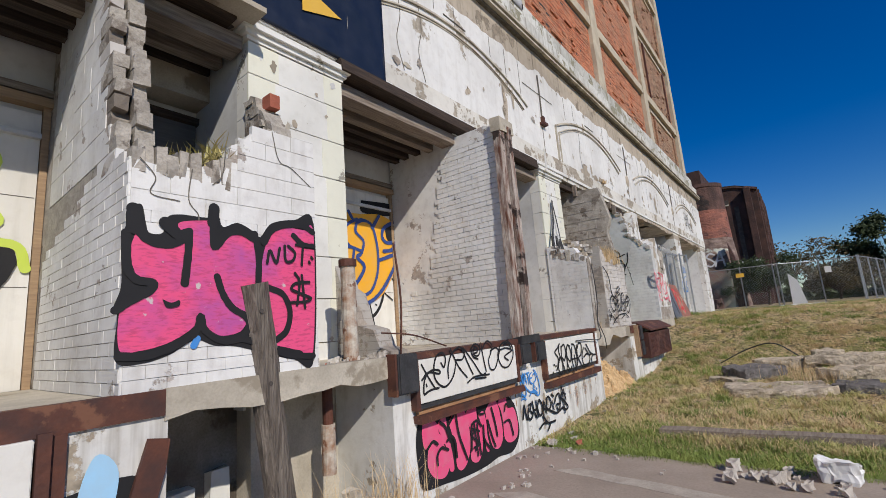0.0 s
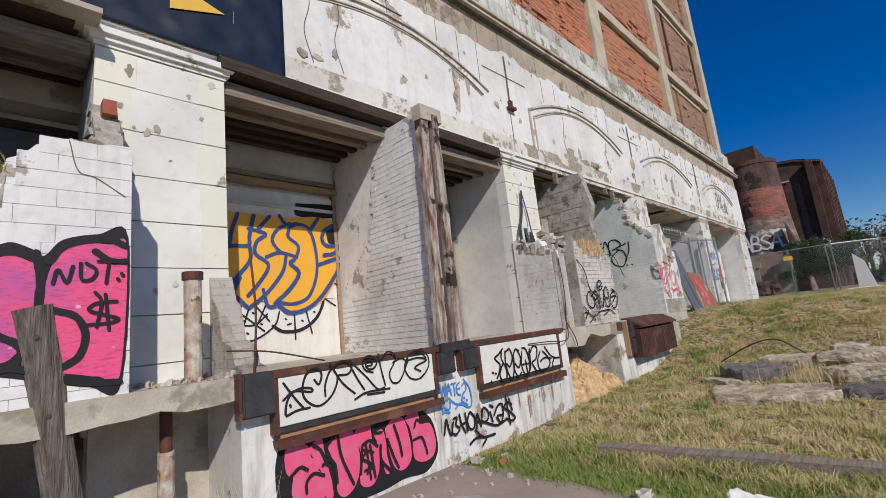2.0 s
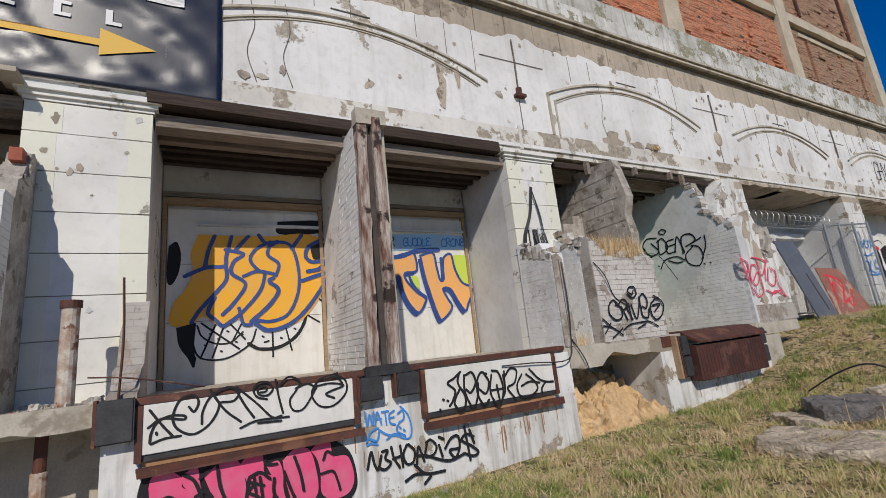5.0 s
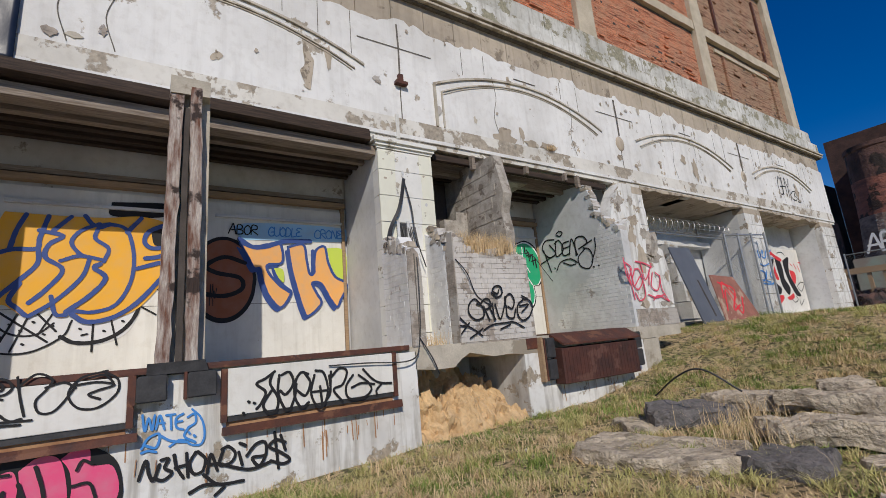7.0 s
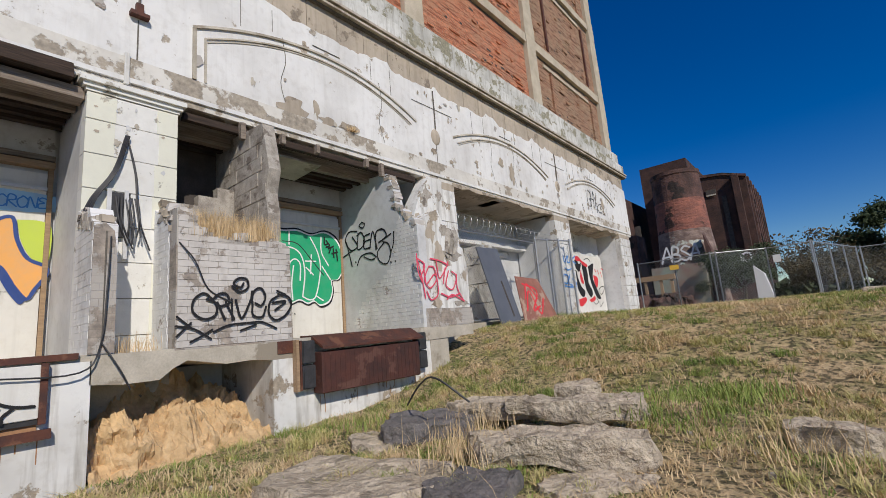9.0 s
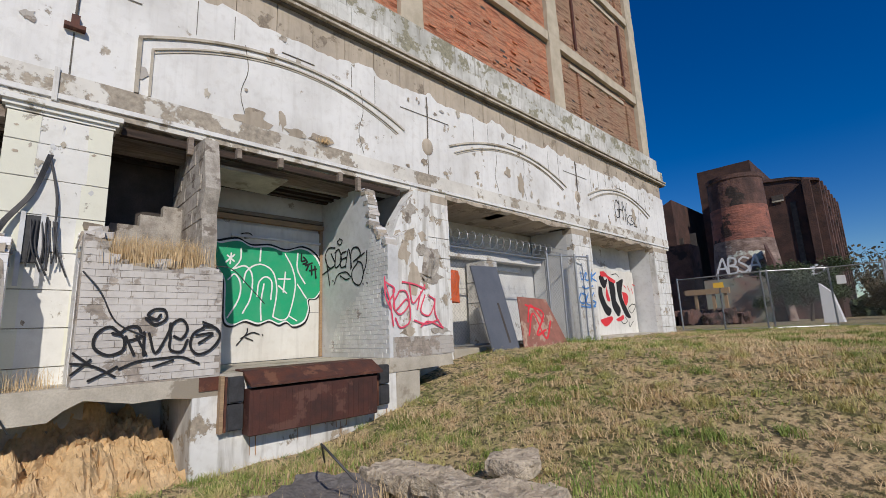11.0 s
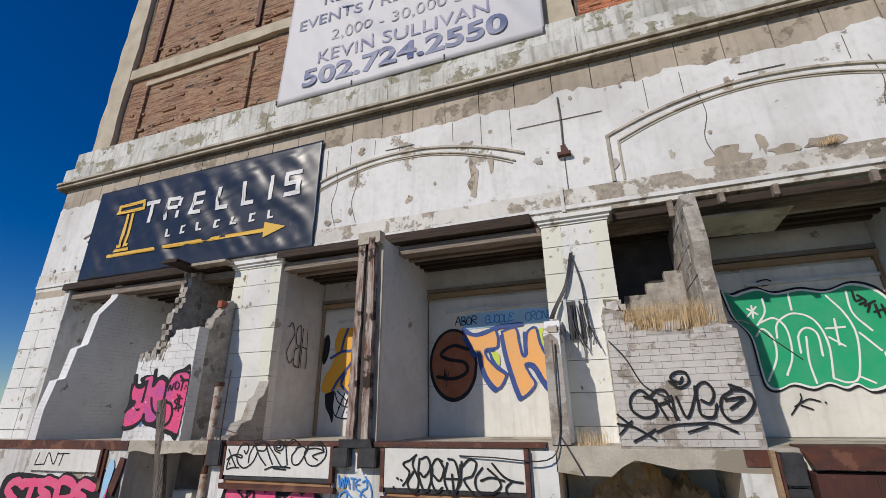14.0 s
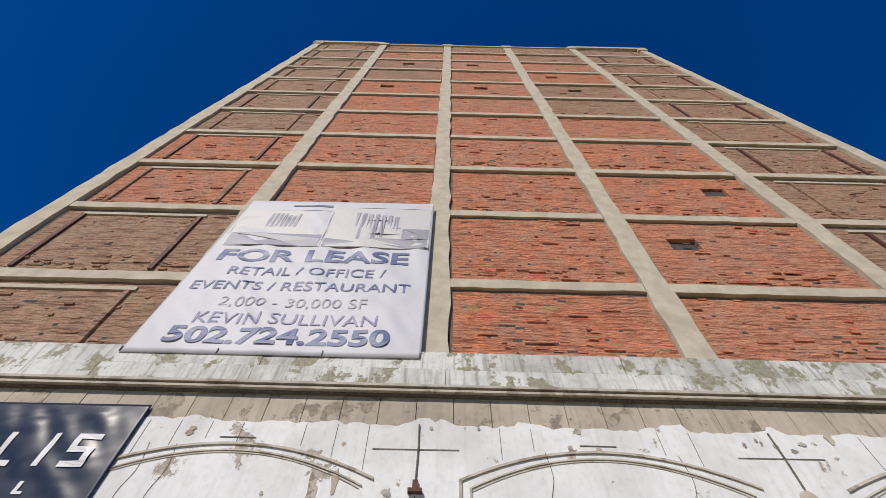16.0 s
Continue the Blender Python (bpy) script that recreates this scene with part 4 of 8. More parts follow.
pr("right_wall", CMU, [(-4.24, 1.2), (W - 0.2, 1.2), (W - 0.2, 2.9), (-3.8, 2.95), (-3.83, 3.12), (-3.9, 3.16), (-3.98, 3.3), (-4.05, 3.34), (-4.08, 3.46), (-4.16, 3.5), (-4.24, 3.42)], 3.32, 3.49, "y", box1, "broken grey block return")
bx("inner_back", GREYWALL, -5.6, -5.3, 2.5, 3.4, 1.2, 4.2, box1)
bx("inner_window", SLATE, -5.3, -5.27, 2.56, 3.34, 2.45, 3.62, box1, "dark boarded window")
bx("window_frame", WOODD, -5.29, -5.24, 2.5, 2.56, 2.4, 3.7, box1)
bx("window_frame", WOODD, -5.29, -5.22, 2.5, 3.4, 3.62, 3.7, box1, j=0.01)
bx("inner_beam", BEIGE, -5.3, -5.0, 2.49, 3.4, 3.78, 4.2, box1, "pale plastered beam")
bx("soffit", BEIGE, -5.6, -3.95, 2.49, 3.36, 4.2, 4.25, box1, "stained pale soffit")
# thin dark sheet paints the hole's shade onto the soffit
pr("soffit_hole", DARKIN, ragged((-4.85, 2.62), (-4.2, 2.7), 0.1, 0.03, rw) + ragged((-4.2, 2.7), (-4.3, 3.25), 0.1, 0.03, rw) + ragged((-4.3, 3.25), (-4.9, 3.2), 0.1, 0.03, rw), 4.19, 4.204, "z", box1, "dark hole in the plaster")
piece("red_brick", REDBRICK, (0.12, 0.09, 0.12), (-4.0, 3.42, 3.4), box1)
wb1 = Wall("x", W, 1)
bx("fascia", WOODD, -4.5, W - 0.1, 2.2, 2.55, 4.2, 4.26, box1, "dark timber over the booth")
rq = random.Random(41)
for k in range(16):
    z = 2.5 + k * 0.103
    e = -3.76 - 0.24 * (z - 2.5) + rq.uniform(-0.03, 0.03)
    for y0, y1 in ((2.285, 2.37), (2.385, 2.49)):
        if rq.random() > 0.12:
            d = e + rq.uniform(-0.03, 0.05)
            bx("bare_block", CMU if rq.random() < 0.75 else GREYBRICK_P, d - 0.22, d, y0, y1 + rq.uniform(-0.02, 0.008), z, z + rq.uniform(0.09, 0.101), box1, "broken bare block", j=0.007)
for k in range(9):
    y = 2.3 + k * 0.062
    bx("bare_block", CMU, W - 0.19, W - 0.001 + rq.uniform(-0.02, 0.006), y, y + 0.057, 2.42 + rq.uniform(-0.02, 0.02), 2.58 + rq.uniform(-0.05, 0.05), box1, "broken bare block", j=0.012)
for k in range(8):
    z, e = 2.95 + 0.065 * k, -3.82 - 0.045 * k
    bx("bare_block", CMU, e - 0.1, e + rq.uniform(-0.02, 0.03), 3.3 + rq.uniform(-0.03, 0.02), 3.5 + rq.uniform(-0.02, 0.008), z, z + 0.06, box1, "broken bare block", j=0.014)
for k, pts in enumerate(([(2.62, 2.52), (2.6, 2.3), (2.66, 2.2), (2.63, 2.05)], [(2.82, 2.7), (2.8, 2.5), (2.74, 2.42)], [(3.15, 2.9), (3.2, 2.7), (3.3, 2.66), (3.46, 2.55)], [(2.34, 2.5), (2.42, 2.4), (2.4, 2.3), (2.55, 2.28)])):
    wb1.lines([pts], 0.007, GROOVE, box1, 0.003, "crack")
fin1 = wing("wing_wall", "broken grey and white brick wing wall beside the booth", [(BACK, 1.2), (W, 1.2), (W, 1.7), (-3.62, 2.2), (-3.75, 2.25), (-3.82, 2.8), (-3.98, 2.9), (-4.05, 3.5), (-4.3, 3.9), (-4.35, 4.2), (BACK, 4.2)], 0.05, 0.25, PBRICK)
bx("wall_end_b1", WHITE_LOW, -5.6, F, -1.35, -1.2, 1.2, 4.25, kind="structure")
pipe = thing("standing_pipe", "short white rusted steel pipe on the dock ledge", "pipe")
bm = bmesh.new()
tube(bm, [(W - 0.17, 3.93, 1.2), (W - 0.17, 3.93, 2.0)], 0.062, 14)
part("pipe_body", bm, PIPEP, pipe)
bm = bmesh.new()
tube(bm, [(W - 0.17, 3.93, 1.99), (W - 0.17, 3.93, 2.05)], 0.075, 14)
part("pipe_collar", bm, RUST, pipe)
pipe2 = thing("lower_pipe", "rusted pipe stub under the dock ledge", "pipe")
bm = bmesh.new()
tube(bm, [(W - 0.3, 3.78, 0.38), (W - 0.3, 3.78, 0.75)], 0.055, 12)
part("pipe_body", bm, PIPEP, pipe2)
bm = bmesh.new()
tube(bm, [(W - 0.3, 3.78, 0.74), (W - 0.3, 3.78, 1.06)], 0.042, 12)
part("pipe_neck", bm, RUST, pipe2)
p1 = piers[1]
stub1 = wing("brick_stub", "broken grey brick stub at the edge of the open bay", [(-4.25, 1.2), (W, 1.2), (W, 1.26), (-3.68, 1.3), (-3.75, 1.45), (-3.95, 1.5), (-4.05, 1.8), (-4.15, 1.86), (-4.25, 2.1)], 4.22, 4.42, GREYBRICK)

# bay 2
fin2 = wing("wing_wall", "white painted brick wing wall with grey stains", [(BACK, 1.2), (-3.62, 1.2), (-3.62, 4.02), (-3.78, 4.1), (-4.3, 4.1), (-4.32, 4.2), (BACK, 4.2)], 6.46, 6.56, PBRICK_P)
# side away from the sun, its shade painted in as grey
pr("shade_side", GREYWALL, [(BACK, 1.2), (-3.62, 1.2), (-3.62, 4.02), (-3.78, 4.1), (-4.3, 4.1), (-4.32, 4.2), (BACK, 4.2)], 6.56, 6.67, "y", fin2, "wing wall side greyed for shade")
post = thing("dock_post", "split rust-brown timber post bolted to the wing wall", "post")
for y, w, dx, lean in ((6.44, 0.12, 0.0, -0.04), (6.61, 0.11, 0.02, 0.02)):
    bm = bmesh.new()
    n = 18
    r = random.Random(int(y * 100))
    prev = None
    for k in range(n + 1):
        z = 1.18 + (4.02 - 1.18) * k / n
        c = y + lean * (1 - k / n) + r.uniform(-0.006, 0.006)
        e = w / 2 * r.uniform(0.86, 1.05)
        v = [bm.verts.new(p) for p in ((W - 0.07 + dx, c - e, z), (W + 0.03 + dx, c - e * 0.95, z), (W + 0.035 + dx, c + e, z), (W - 0.07 + dx, c + e, z))]
        if prev:
            for a in range(4):
                bm.faces.new((prev[a], prev[(a + 1) % 4], v[(a + 1) % 4], v[a]))
        else:
            bm.faces.new(v[::-1])
        prev = v
    bm.faces.new(prev)
    part("post_board", bm, POSTW, post)
bx("fin_end", CONC, -3.66, -3.6, 6.45, 6.74, 1.2, 4.05, post, "grey wing wall edge", j=0.01)
bx("post_head", CONC, -3.64, -3.5, 6.38, 6.74, 3.93, 4.12, post, "grey concrete head", j=0.012)
bx("steel_edge", DARKIN, W - 0.06, W - 0.005, 6.5, 6.555, 1.2, 3.8, post, "dark steel strip")
bx("post_foot", RUBBER, W - 0.02, W + 0.09, 6.3, 6.75, 1.14, 1.24, post, "black charred foot", j=0.02)

# bay 3
stub2 = wing("brick_stub", "grey brick wing stub with white painted side and a broken head", [(-4.25, 1.2), (W, 1.2), (W, 2.42), (-3.68, 2.5), (-3.75, 2.62), (-3.95, 2.6), (-4.25, 2.7)], 8.97, 9.16, PBRICK)
pr("end_bricks", GREYBRICK, [(8.965, 1.2), (9.165, 1.2), (9.16, 2.1), (9.13, 2.36), (9.06, 2.43), (8.97, 2.4)], W - 0.01, W + 0.006, "x", stub2, "grey brick end with a crack")
bx("end_crack", GROOVE, W + 0.006, W + 0.009, 9.06, 9.072, 1.25, 2.35, stub2, j=0.004)
for k in range(7):
    bx("head_block", CMU, -4.15 + k * 0.085, -4.08 + k * 0.085, 8.96, 9.16, 2.42 - 0.02 * k + 0.06, 2.62 - 0.03 * k + 0.05 * (k % 2), stub2, "broken bare block", j=0.012)
rz3 = random.Random(71)
for k in range(34):
    u = rz3.random()
    x = W - 0.02 - 0.62 * u
    z = 2.36 + 0.22 * u + rz3.uniform(-0.1, 0.1)
    w = rz3.uniform(0.05, 0.13)
    bx("broken_brick", rz3.choice((CMU, GREYBRICK_P, TAN)), x - w, x, 8.96 + rz3.uniform(-0.01, 0.08), 9.1 + rz3.uniform(-0.03, 0.08), z, z + rz3.uniform(0.05, 0.08), stub2, "broken bare brick", j=0.014)
box3 = thing("planter_booth", "grey weathered brick booth wall with black graffiti and dry weeds", "wall")
pr("front_wall", GREYBRICK, [(9.68, 1.17), (11.02, 1.17), (11.0, 2.35), (10.8, 2.42), (10.4, 2.35), (10.0, 2.4), (9.8, 2.62), (9.68, 2.68)], W - 0.2, W - 0.008, "x", box3)
pr("left_wall", PBRICK, [(-4.25, 1.17), (W - 0.2, 1.17), (W - 0.2, 2.52), (-3.9, 2.62), (-4.25, 2.82)], 9.68, 9.87, "y", box3)
pr("right_wall", GREYBRICK, [(-5.5, 1.17), (W - 0.2, 1.17), (W - 0.2, 2.35), (-4.25, 2.4), (-5.5, 2.4)], 10.82, 11.02, "y", box3)
for k in range(46):
    u = rz3.random()
    if k < 28:
        x, y, z = W - 0.02 - 0.6 * u, rz3.uniform(9.66, 9.8), 2.5 + 0.28 * u + rz3.uniform(-0.12, 0.1)
    else:
        x, y, z = W - rz3.uniform(0.0, 0.08), 9.7 + 1.2 * u, 2.37 + max(0, 0.2 - u) * 0.9 + rz3.uniform(-0.06, 0.03)
    w = rz3.uniform(0.06, 0.15)
    bx("broken_brick", rz3.choice((CMU, GREYBRICK_P, TAN)), x - w, x, y, y + rz3.uniform(0.08, 0.18), z, z + rz3.uniform(0.05, 0.08), box3, "broken bare brick", j=0.015)
bx("planter_soil", SAND, -4.6, W - 0.18, 9.85, 10.85, 2.1, 2.4, box3)
# solid dark block stands for the unlit hollow behind the booth
bx("rear_hollow_shade", DARKIN, -5.6, -5.2, 9.95, 10.8, 1.2, 4.2, box3)
cmu = thing("block_partition", "broken bare concrete block partition", "wall")
cpoly = [(-5.2, 2.4), (-3.7, 2.4), (-3.66, 2.8), (-3.72, 3.1), (-3.62, 3.4), (-3.7, 3.75), (-3.78, 4.08), (-5.2, 4.2)]
pr("wall_body", CMU, cpoly, 10.78, 10.95, "y", cmu)
cmu2 = thing("block_step_wall", "stepped broken concrete block wall", "wall")
pr("wall_body", CMU, [(10.0, 2.4), (10.8, 2.4), (10.8, 3.35), (10.55, 3.35), (10.55, 3.2), (10.3, 3.2), (10.3, 3.05), (10.0, 3.05)], -4.75, -4.6, "x", cmu2)
fin3 = wing("wing_wall", "pale grey wing wall with exposed painted brick at its edge", [(BACK, 1.18), (W, 1.18), (W, 2.95), (-3.6, 3.08), (-3.75, 3.12), (-3.85, 3.3), (-4.02, 3.35), (-4.08, 3.8), (-4.2, 4.05), (BACK, 4.2)], 13.42, 13.62, GREYWALL)
edge3 = [(W, 2.95), (-3.6, 3.08), (-3.75, 3.12), (-3.85, 3.3), (-4.02, 3.35), (-4.08, 3.8), (-4.2, 4.05)]
for (xa, za), (xb, zb) in zip(edge3, edge3[1:]):
    n = max(2, int(math.dist((xa, za), (xb, zb)) / 0.06))
    for k in range(n):
        t = (k + rz3.random()) / n
        x, z = xa + (xb - xa) * t, za + (zb - za) * t
        w = rz3.uniform(0.05, 0.12)
        bx("broken_brick", rz3.choice((CMU, GREYBRICK_P, TAN)), x - w, x + 0.02, 13.4 + rz3.uniform(-0.01, 0.04), 13.6 + rz3.uniform(-0.04, 0.03), z - 0.05, z + rz3.uniform(0.0, 0.035), fin3, "broken bare brick", j=0.014)
box4 = thing("pier_base", "white painted block pier base with bare stone and pink handwriting", "wall")
pr("front_wall", WHITE_LOW, [(13.62, 1.5), (14.72, 1.5), (14.75, 2.2), (14.66, 2.62), (14.3, 2.75), (14.0, 3.3), (13.85, 3.2), (13.62, 3.1)], W - 0.45, W - 0.0, "x", box4)
bx("bare_foot", GREYBRICK, W - 0.45, W + 0.01, 13.5, 14.78, 1.19, 1.5, box4, "bare grey brick foot", j=0.01)
pr("upper_slope", WHITE_LOW, [(13.65, 2.5), (14.7, 2.3), (14.9, 4.2), (14.5, 4.2), (14.1, 3.6)], F - 0.2, F + 0.14, "x", box4)
bm = bmesh.new()
wavy_rock(bm, W - 0.2, 14.25, 2.75, 0.5, 0.6, 0.5, 0, 14, rough=0.3)
part("bare_stone_core", bm, CMU, box4, "bare broken stone")
w44 = Wall("x", W, 1)
w45 = Wall("x", F + 0.14, 1)
for k, (y, z, ry, rz) in enumerate(((13.95, 2.45, .12, .25), (14.35, 2.45, .25, .1), (13.75, 2.85, .1, .2), (14.5, 1.58, .2, .06), (13.8, 1.6, .15, .08), (14.1, 2.9, .1, .12))):
    w44.oval(y, z, ry, rz, CMU if k % 2 else TAN, box4, 0.004, "bare_patch", 0.45, k)
for k, (y, z, ry, rz) in enumerate(((14.35, 3.75, .12, .2), (14.6, 3.3, .14, .12), (14.55, 2.9, .2, .25), (14.75, 3.85, .08, .12), (14.1, 3.2, .12, .15), (14.4, 3.4, .08, .1))):
    w45.oval(y, z, ry, rz, (CMU, TAN, BAND)[k % 3], box4, 0.004, "bare_patch", 0.5, k + 20)

# bay 4 and 5
bx("floor_bay_4", CONC, -6.0, F, 15.5, 20.35, 0.9, 1.2, kind="structure")
bx("floor_bay_5", CONC, -6.0, F, 21.3, 26.0, 0.9, 1.2, kind="structure")
b4 = thing("bay_4_wall", "white recessed wall with a door and stone blocks", "wall", kind="structure")
bx("door_frame", WHITE, BACK - 0.05, BACK + 0.04, 16.2, 19.6, 3.1, 3.22, b4)
bx("door_leaf", DOORPAINT, BACK - 0.05, BACK + 0.02, 16.3, 18.2, 1.2, 3.1, b4)
bx("wall_beam", WHITE, BACK, BACK + 0.3, 15.6, 20.3, 3.3, 3.45, b4)
for k in range(4):
    bx("stone_block", WHITE_LOW, -5.5, -4.6 - 0.1 * k, 17.3, 17.75, 1.2 + 0.5 * k, 1.68 + 0.5 * k, b4)
rr = random.Random(77)
for a, b, nm in ((15.45, 20.38, "broken_head_bay_4"), (21.3, 26.05, "broken_head_bay_5")):
    pts = ragged((a, 4.22), (b, 4.2), 0.3, 0.05, rr)
    pr(nm, TAN, pts + [(b, 4.3), (a, 4.3)], F - 1.2, F - 0.005, "x", kind="structure")
bx("bay_5_door", DOORPAINT, -5.15, -5.1, 21.3, 25.9, 1.1, 3.4, kind="structure")
bx("bay_5_upper", GREYWALL, -5.2, -5.16, 21.3, 25.9, 3.4, 4.25, kind="structure")


def chainlink(name, label, p, q, z0, z1, pitch=0.09, posts=3, group="chain-link fences", gate=False):
    t = thing(name, label, "fence", group)
    p, q = Vector(p), Vector(q)
    L = (q - p).length
    d = (q - p) / L
    H = z1 - z0
    bm = bmesh.new()
    s = Vector((-d.y, d.x)) * 0.004
    n = int((L + H) / pitch)
    for k in range(n):
        for sgn in (1, -1):
            u0 = k * pitch - H
            a, b = max(0, u0), min(L, u0 + H)
            if b - a < 0.02:
                continue
            za, zb = a - u0, b - u0
            if sgn < 0:
                a, b = L - a, L - b
            pa, pb = p + d * a, p + d * b
            w = 0.003
            v = [bm.verts.new((c.x + s.x * sgn, c.y + s.y * sgn, z0 + z)) for c, z in ((pa, za - w), (pb, zb - w), (pb, zb + w), (pa, za + w))]
            bm.faces.new(v)
    part("wire_mesh", bm, STEEL, t)
    for k in range(posts):
        c = p + d * (L * k / (posts - 1))
        bm = bmesh.new()
        tube(bm, [(c.x, c.y, z0 - 0.1), (c.x, c.y, z1 + 0.06)], 0.03, 8)
        part("fence_post", bm, STEEL, t)
    for z in (z0 + 0.05, z1):
        bm = bmesh.new()
        tube(bm, [(p.x, p.y, z), (q.x, q.y, z)], 0.021, 8)
        part("fence_rail", bm, STEEL, t)
    return t


chainlink("bay_fence", "chain-link fence across the open bay under razor wire", (-4.45, 15.6), (-4.45, 19.2), 1.2, 3.3, posts=2)
g4 = chainlink("bay_gate", "open chain-link gate with steel posts in the bay", (-4.4, 19.2), (-4.0, 20.6), 1.15, 3.4, posts=4)
rz = thing("razor_wire", "coil of razor wire on top of the bay fence", "wire")
bm = bmesh.new()
tube(bm, [(-4.45 + 0.16 * math.cos(k * 0.42), 15.6 + k * 0.0165, 3.52 + 0.17 * math.sin(k * 0.42)) for k in range(240)], 0.006, 4)
for z in (3.38, 3.5, 3.62):
    tube(bm, [(-4.42, 15.6, z), (-4.42, 20.3, z)], 0.005, 4)
part("wire_coil", bm, STEEL, rz)

gs = thing("steel_sheet", "dark grey painted steel sheet with a slot leaning on the fence", "sheet")
bm = bmesh.new()
prism(bm, [(16.05, 1.1), (16.9, 1.08), (17.0, 2.9), (16.15, 2.95)], 0, 0.03, "x")
s = part("sheet", bm, GREYSHEET, gs)
bx("slot", DARKIN, 0.03, 0.034, 16.62, 16.68, 1.25, 2.1, gs, "dark slot")
gs.matrix_world = Matrix.Translation((-3.75, 0, 0)) @ Matrix.Translation((0, 16.4, 1.1)) @ Matrix.Rotation(radians(-14), 4, "Y") @ Matrix.Rotation(radians(5), 4, "X") @ Matrix.Translation((0, -16.4, -1.1))
rsht = thing("red_sheet", "rusted red steel sheet with red scrawl leaning on the fence", "sheet")
bm = bmesh.new()
prism(bm, [(17.2, 1.12), (18.95, 1.12), (18.6, 2.25), (17.5, 2.3)], 0, 0.02, "x")
part("sheet", bm, REDSHEET, rsht)
w5 = Wall("x", 0.02, 1)
w5.lines([[(17.5, 1.4), (17.9, 1.9), (18.1, 1.3), (18.5, 1.7)], [(17.7, 2.1), (18.3, 1.9), (17.8, 1.4), (18.2, 1.5)], [(17.6, 1.7), (17.9, 2.1), (18.2, 1.7)]], 0.05, REDP, rsht)
rsht.matrix_world = Matrix.Translation((-3.85, 0, 1.12)) @ Matrix.Rotation(radians(-16), 4, "Y") @ Matrix.Translation((0, 0, -1.12))
vest = thing("orange_bag", "orange mesh bag hung behind the fence", "bag")
bm = bmesh.new()
wavy_rock(bm, -4.75, 16.0, 2.5, 0.25, 0.45, 0.7, 0, 6, rough=0.3)
part("bag_body", bm, flat("orange_cloth", (0.75, 0.13, 0.03)), vest)

# ---- dirt mound ----
mound = thing("dirt_mound", "tan crumbly dirt heap in the pit under the dock", "dirt heap")
bm = bmesh.new()
n, m = 80, 60
g = []
for i in range(n):
    row = []
    for j in range(m):
        y = 9.02 + 1.72 * i / (n - 1)
        x = -4.85 + 1.5 * j / (m - 1)
        t, u = i / (n - 1), j / (m - 1)
        h = 0.05 + 0.72 * (math.sin(math.pi * min(1, t * 0.85 + 0.12)) ** 0.6) * min(1.0, (1 - u) * 1.45) * 1.05
        h += 0.2 * noise.noise(Vector((x * 3, y * 3, 1))) + 0.2 * abs(noise.noise(Vector((x * 7, y * 7, 2)))) + 0.1 * abs(noise.noise(Vector((x * 17, y * 17, 5)))) + 0.04 * noise.noise(Vector((x * 30, y * 30, 2)))
        h = max(-0.05, h * (1 - 0.9 * max(0, u - 0.8) / 0.2))
        dx = 0.12 * noise.noise(Vector((y * 4, h * 5, 8))) + 0.06 * noise.noise(Vector((y * 9, h * 14, 9)))
        row.append(bm.verts.new((x + dx * min(1, (n - 1 - i) / 6, i / 6), y, h)))
    g.append(row)
for i in range(n - 1):
    for j in range(m - 1):
        bm.faces.new((g[i][j], g[i][j + 1], g[i + 1][j + 1], g[i + 1][j]))
bmesh.ops.recalc_face_normals(bm, faces=bm.faces[:])
part("mound_body", bm, SAND, mound)

# ---- stump post, slabs, log, rubble ----
STX, STY = -3.65, 3.31
sp = thing("timber_stake", "grey weathered upright timber with bolt holes", "post")
bm = bmesh.new()
prev = None
r = random.Random(2)
for k in range(30):
    t = k / 29
    z = -0.1 + 1.9 * t
    c = Vector((STX + 0.1 * t, STY - 0.3 * t, z))
    v = []
    for q in range(8):
        a = math.tau * q / 8 + 0.39
        rr_ = 0.1 * (1 + 0.13 * noise.noise(Vector((q * 1.7, z * 2.2, 3))))
        v.append(bm.verts.new(c + Vector((math.cos(a) * rr_ * 0.8, math.sin(a) * rr_, 0.02 * math.sin(a) if k == 29 else 0))))
    if prev:
        for q in range(8):
            bm.faces.new((prev[q], prev[(q + 1) % 8], v[(q + 1) % 8], v[q]))
    prev = v
bm.faces.new(prev)
part("shaft", bm, WOOD, sp)
for z, dy in ((1.62, 0.0), (1.16, 0.02), (0.42, 0.01)):
    bm = bmesh.new()
    tt = (z + 0.1) / 1.9
    tube(bm, [(STX + 0.1 * tt + 0.05, STY - 0.3 * tt - 0.01, z), (STX + 0.1 * tt + 0.083, STY - 0.3 * tt - 0.01, z)], 0.014, 10)
    part("bolt_hole", bm, DARKIN, sp, "dark bolt hole")

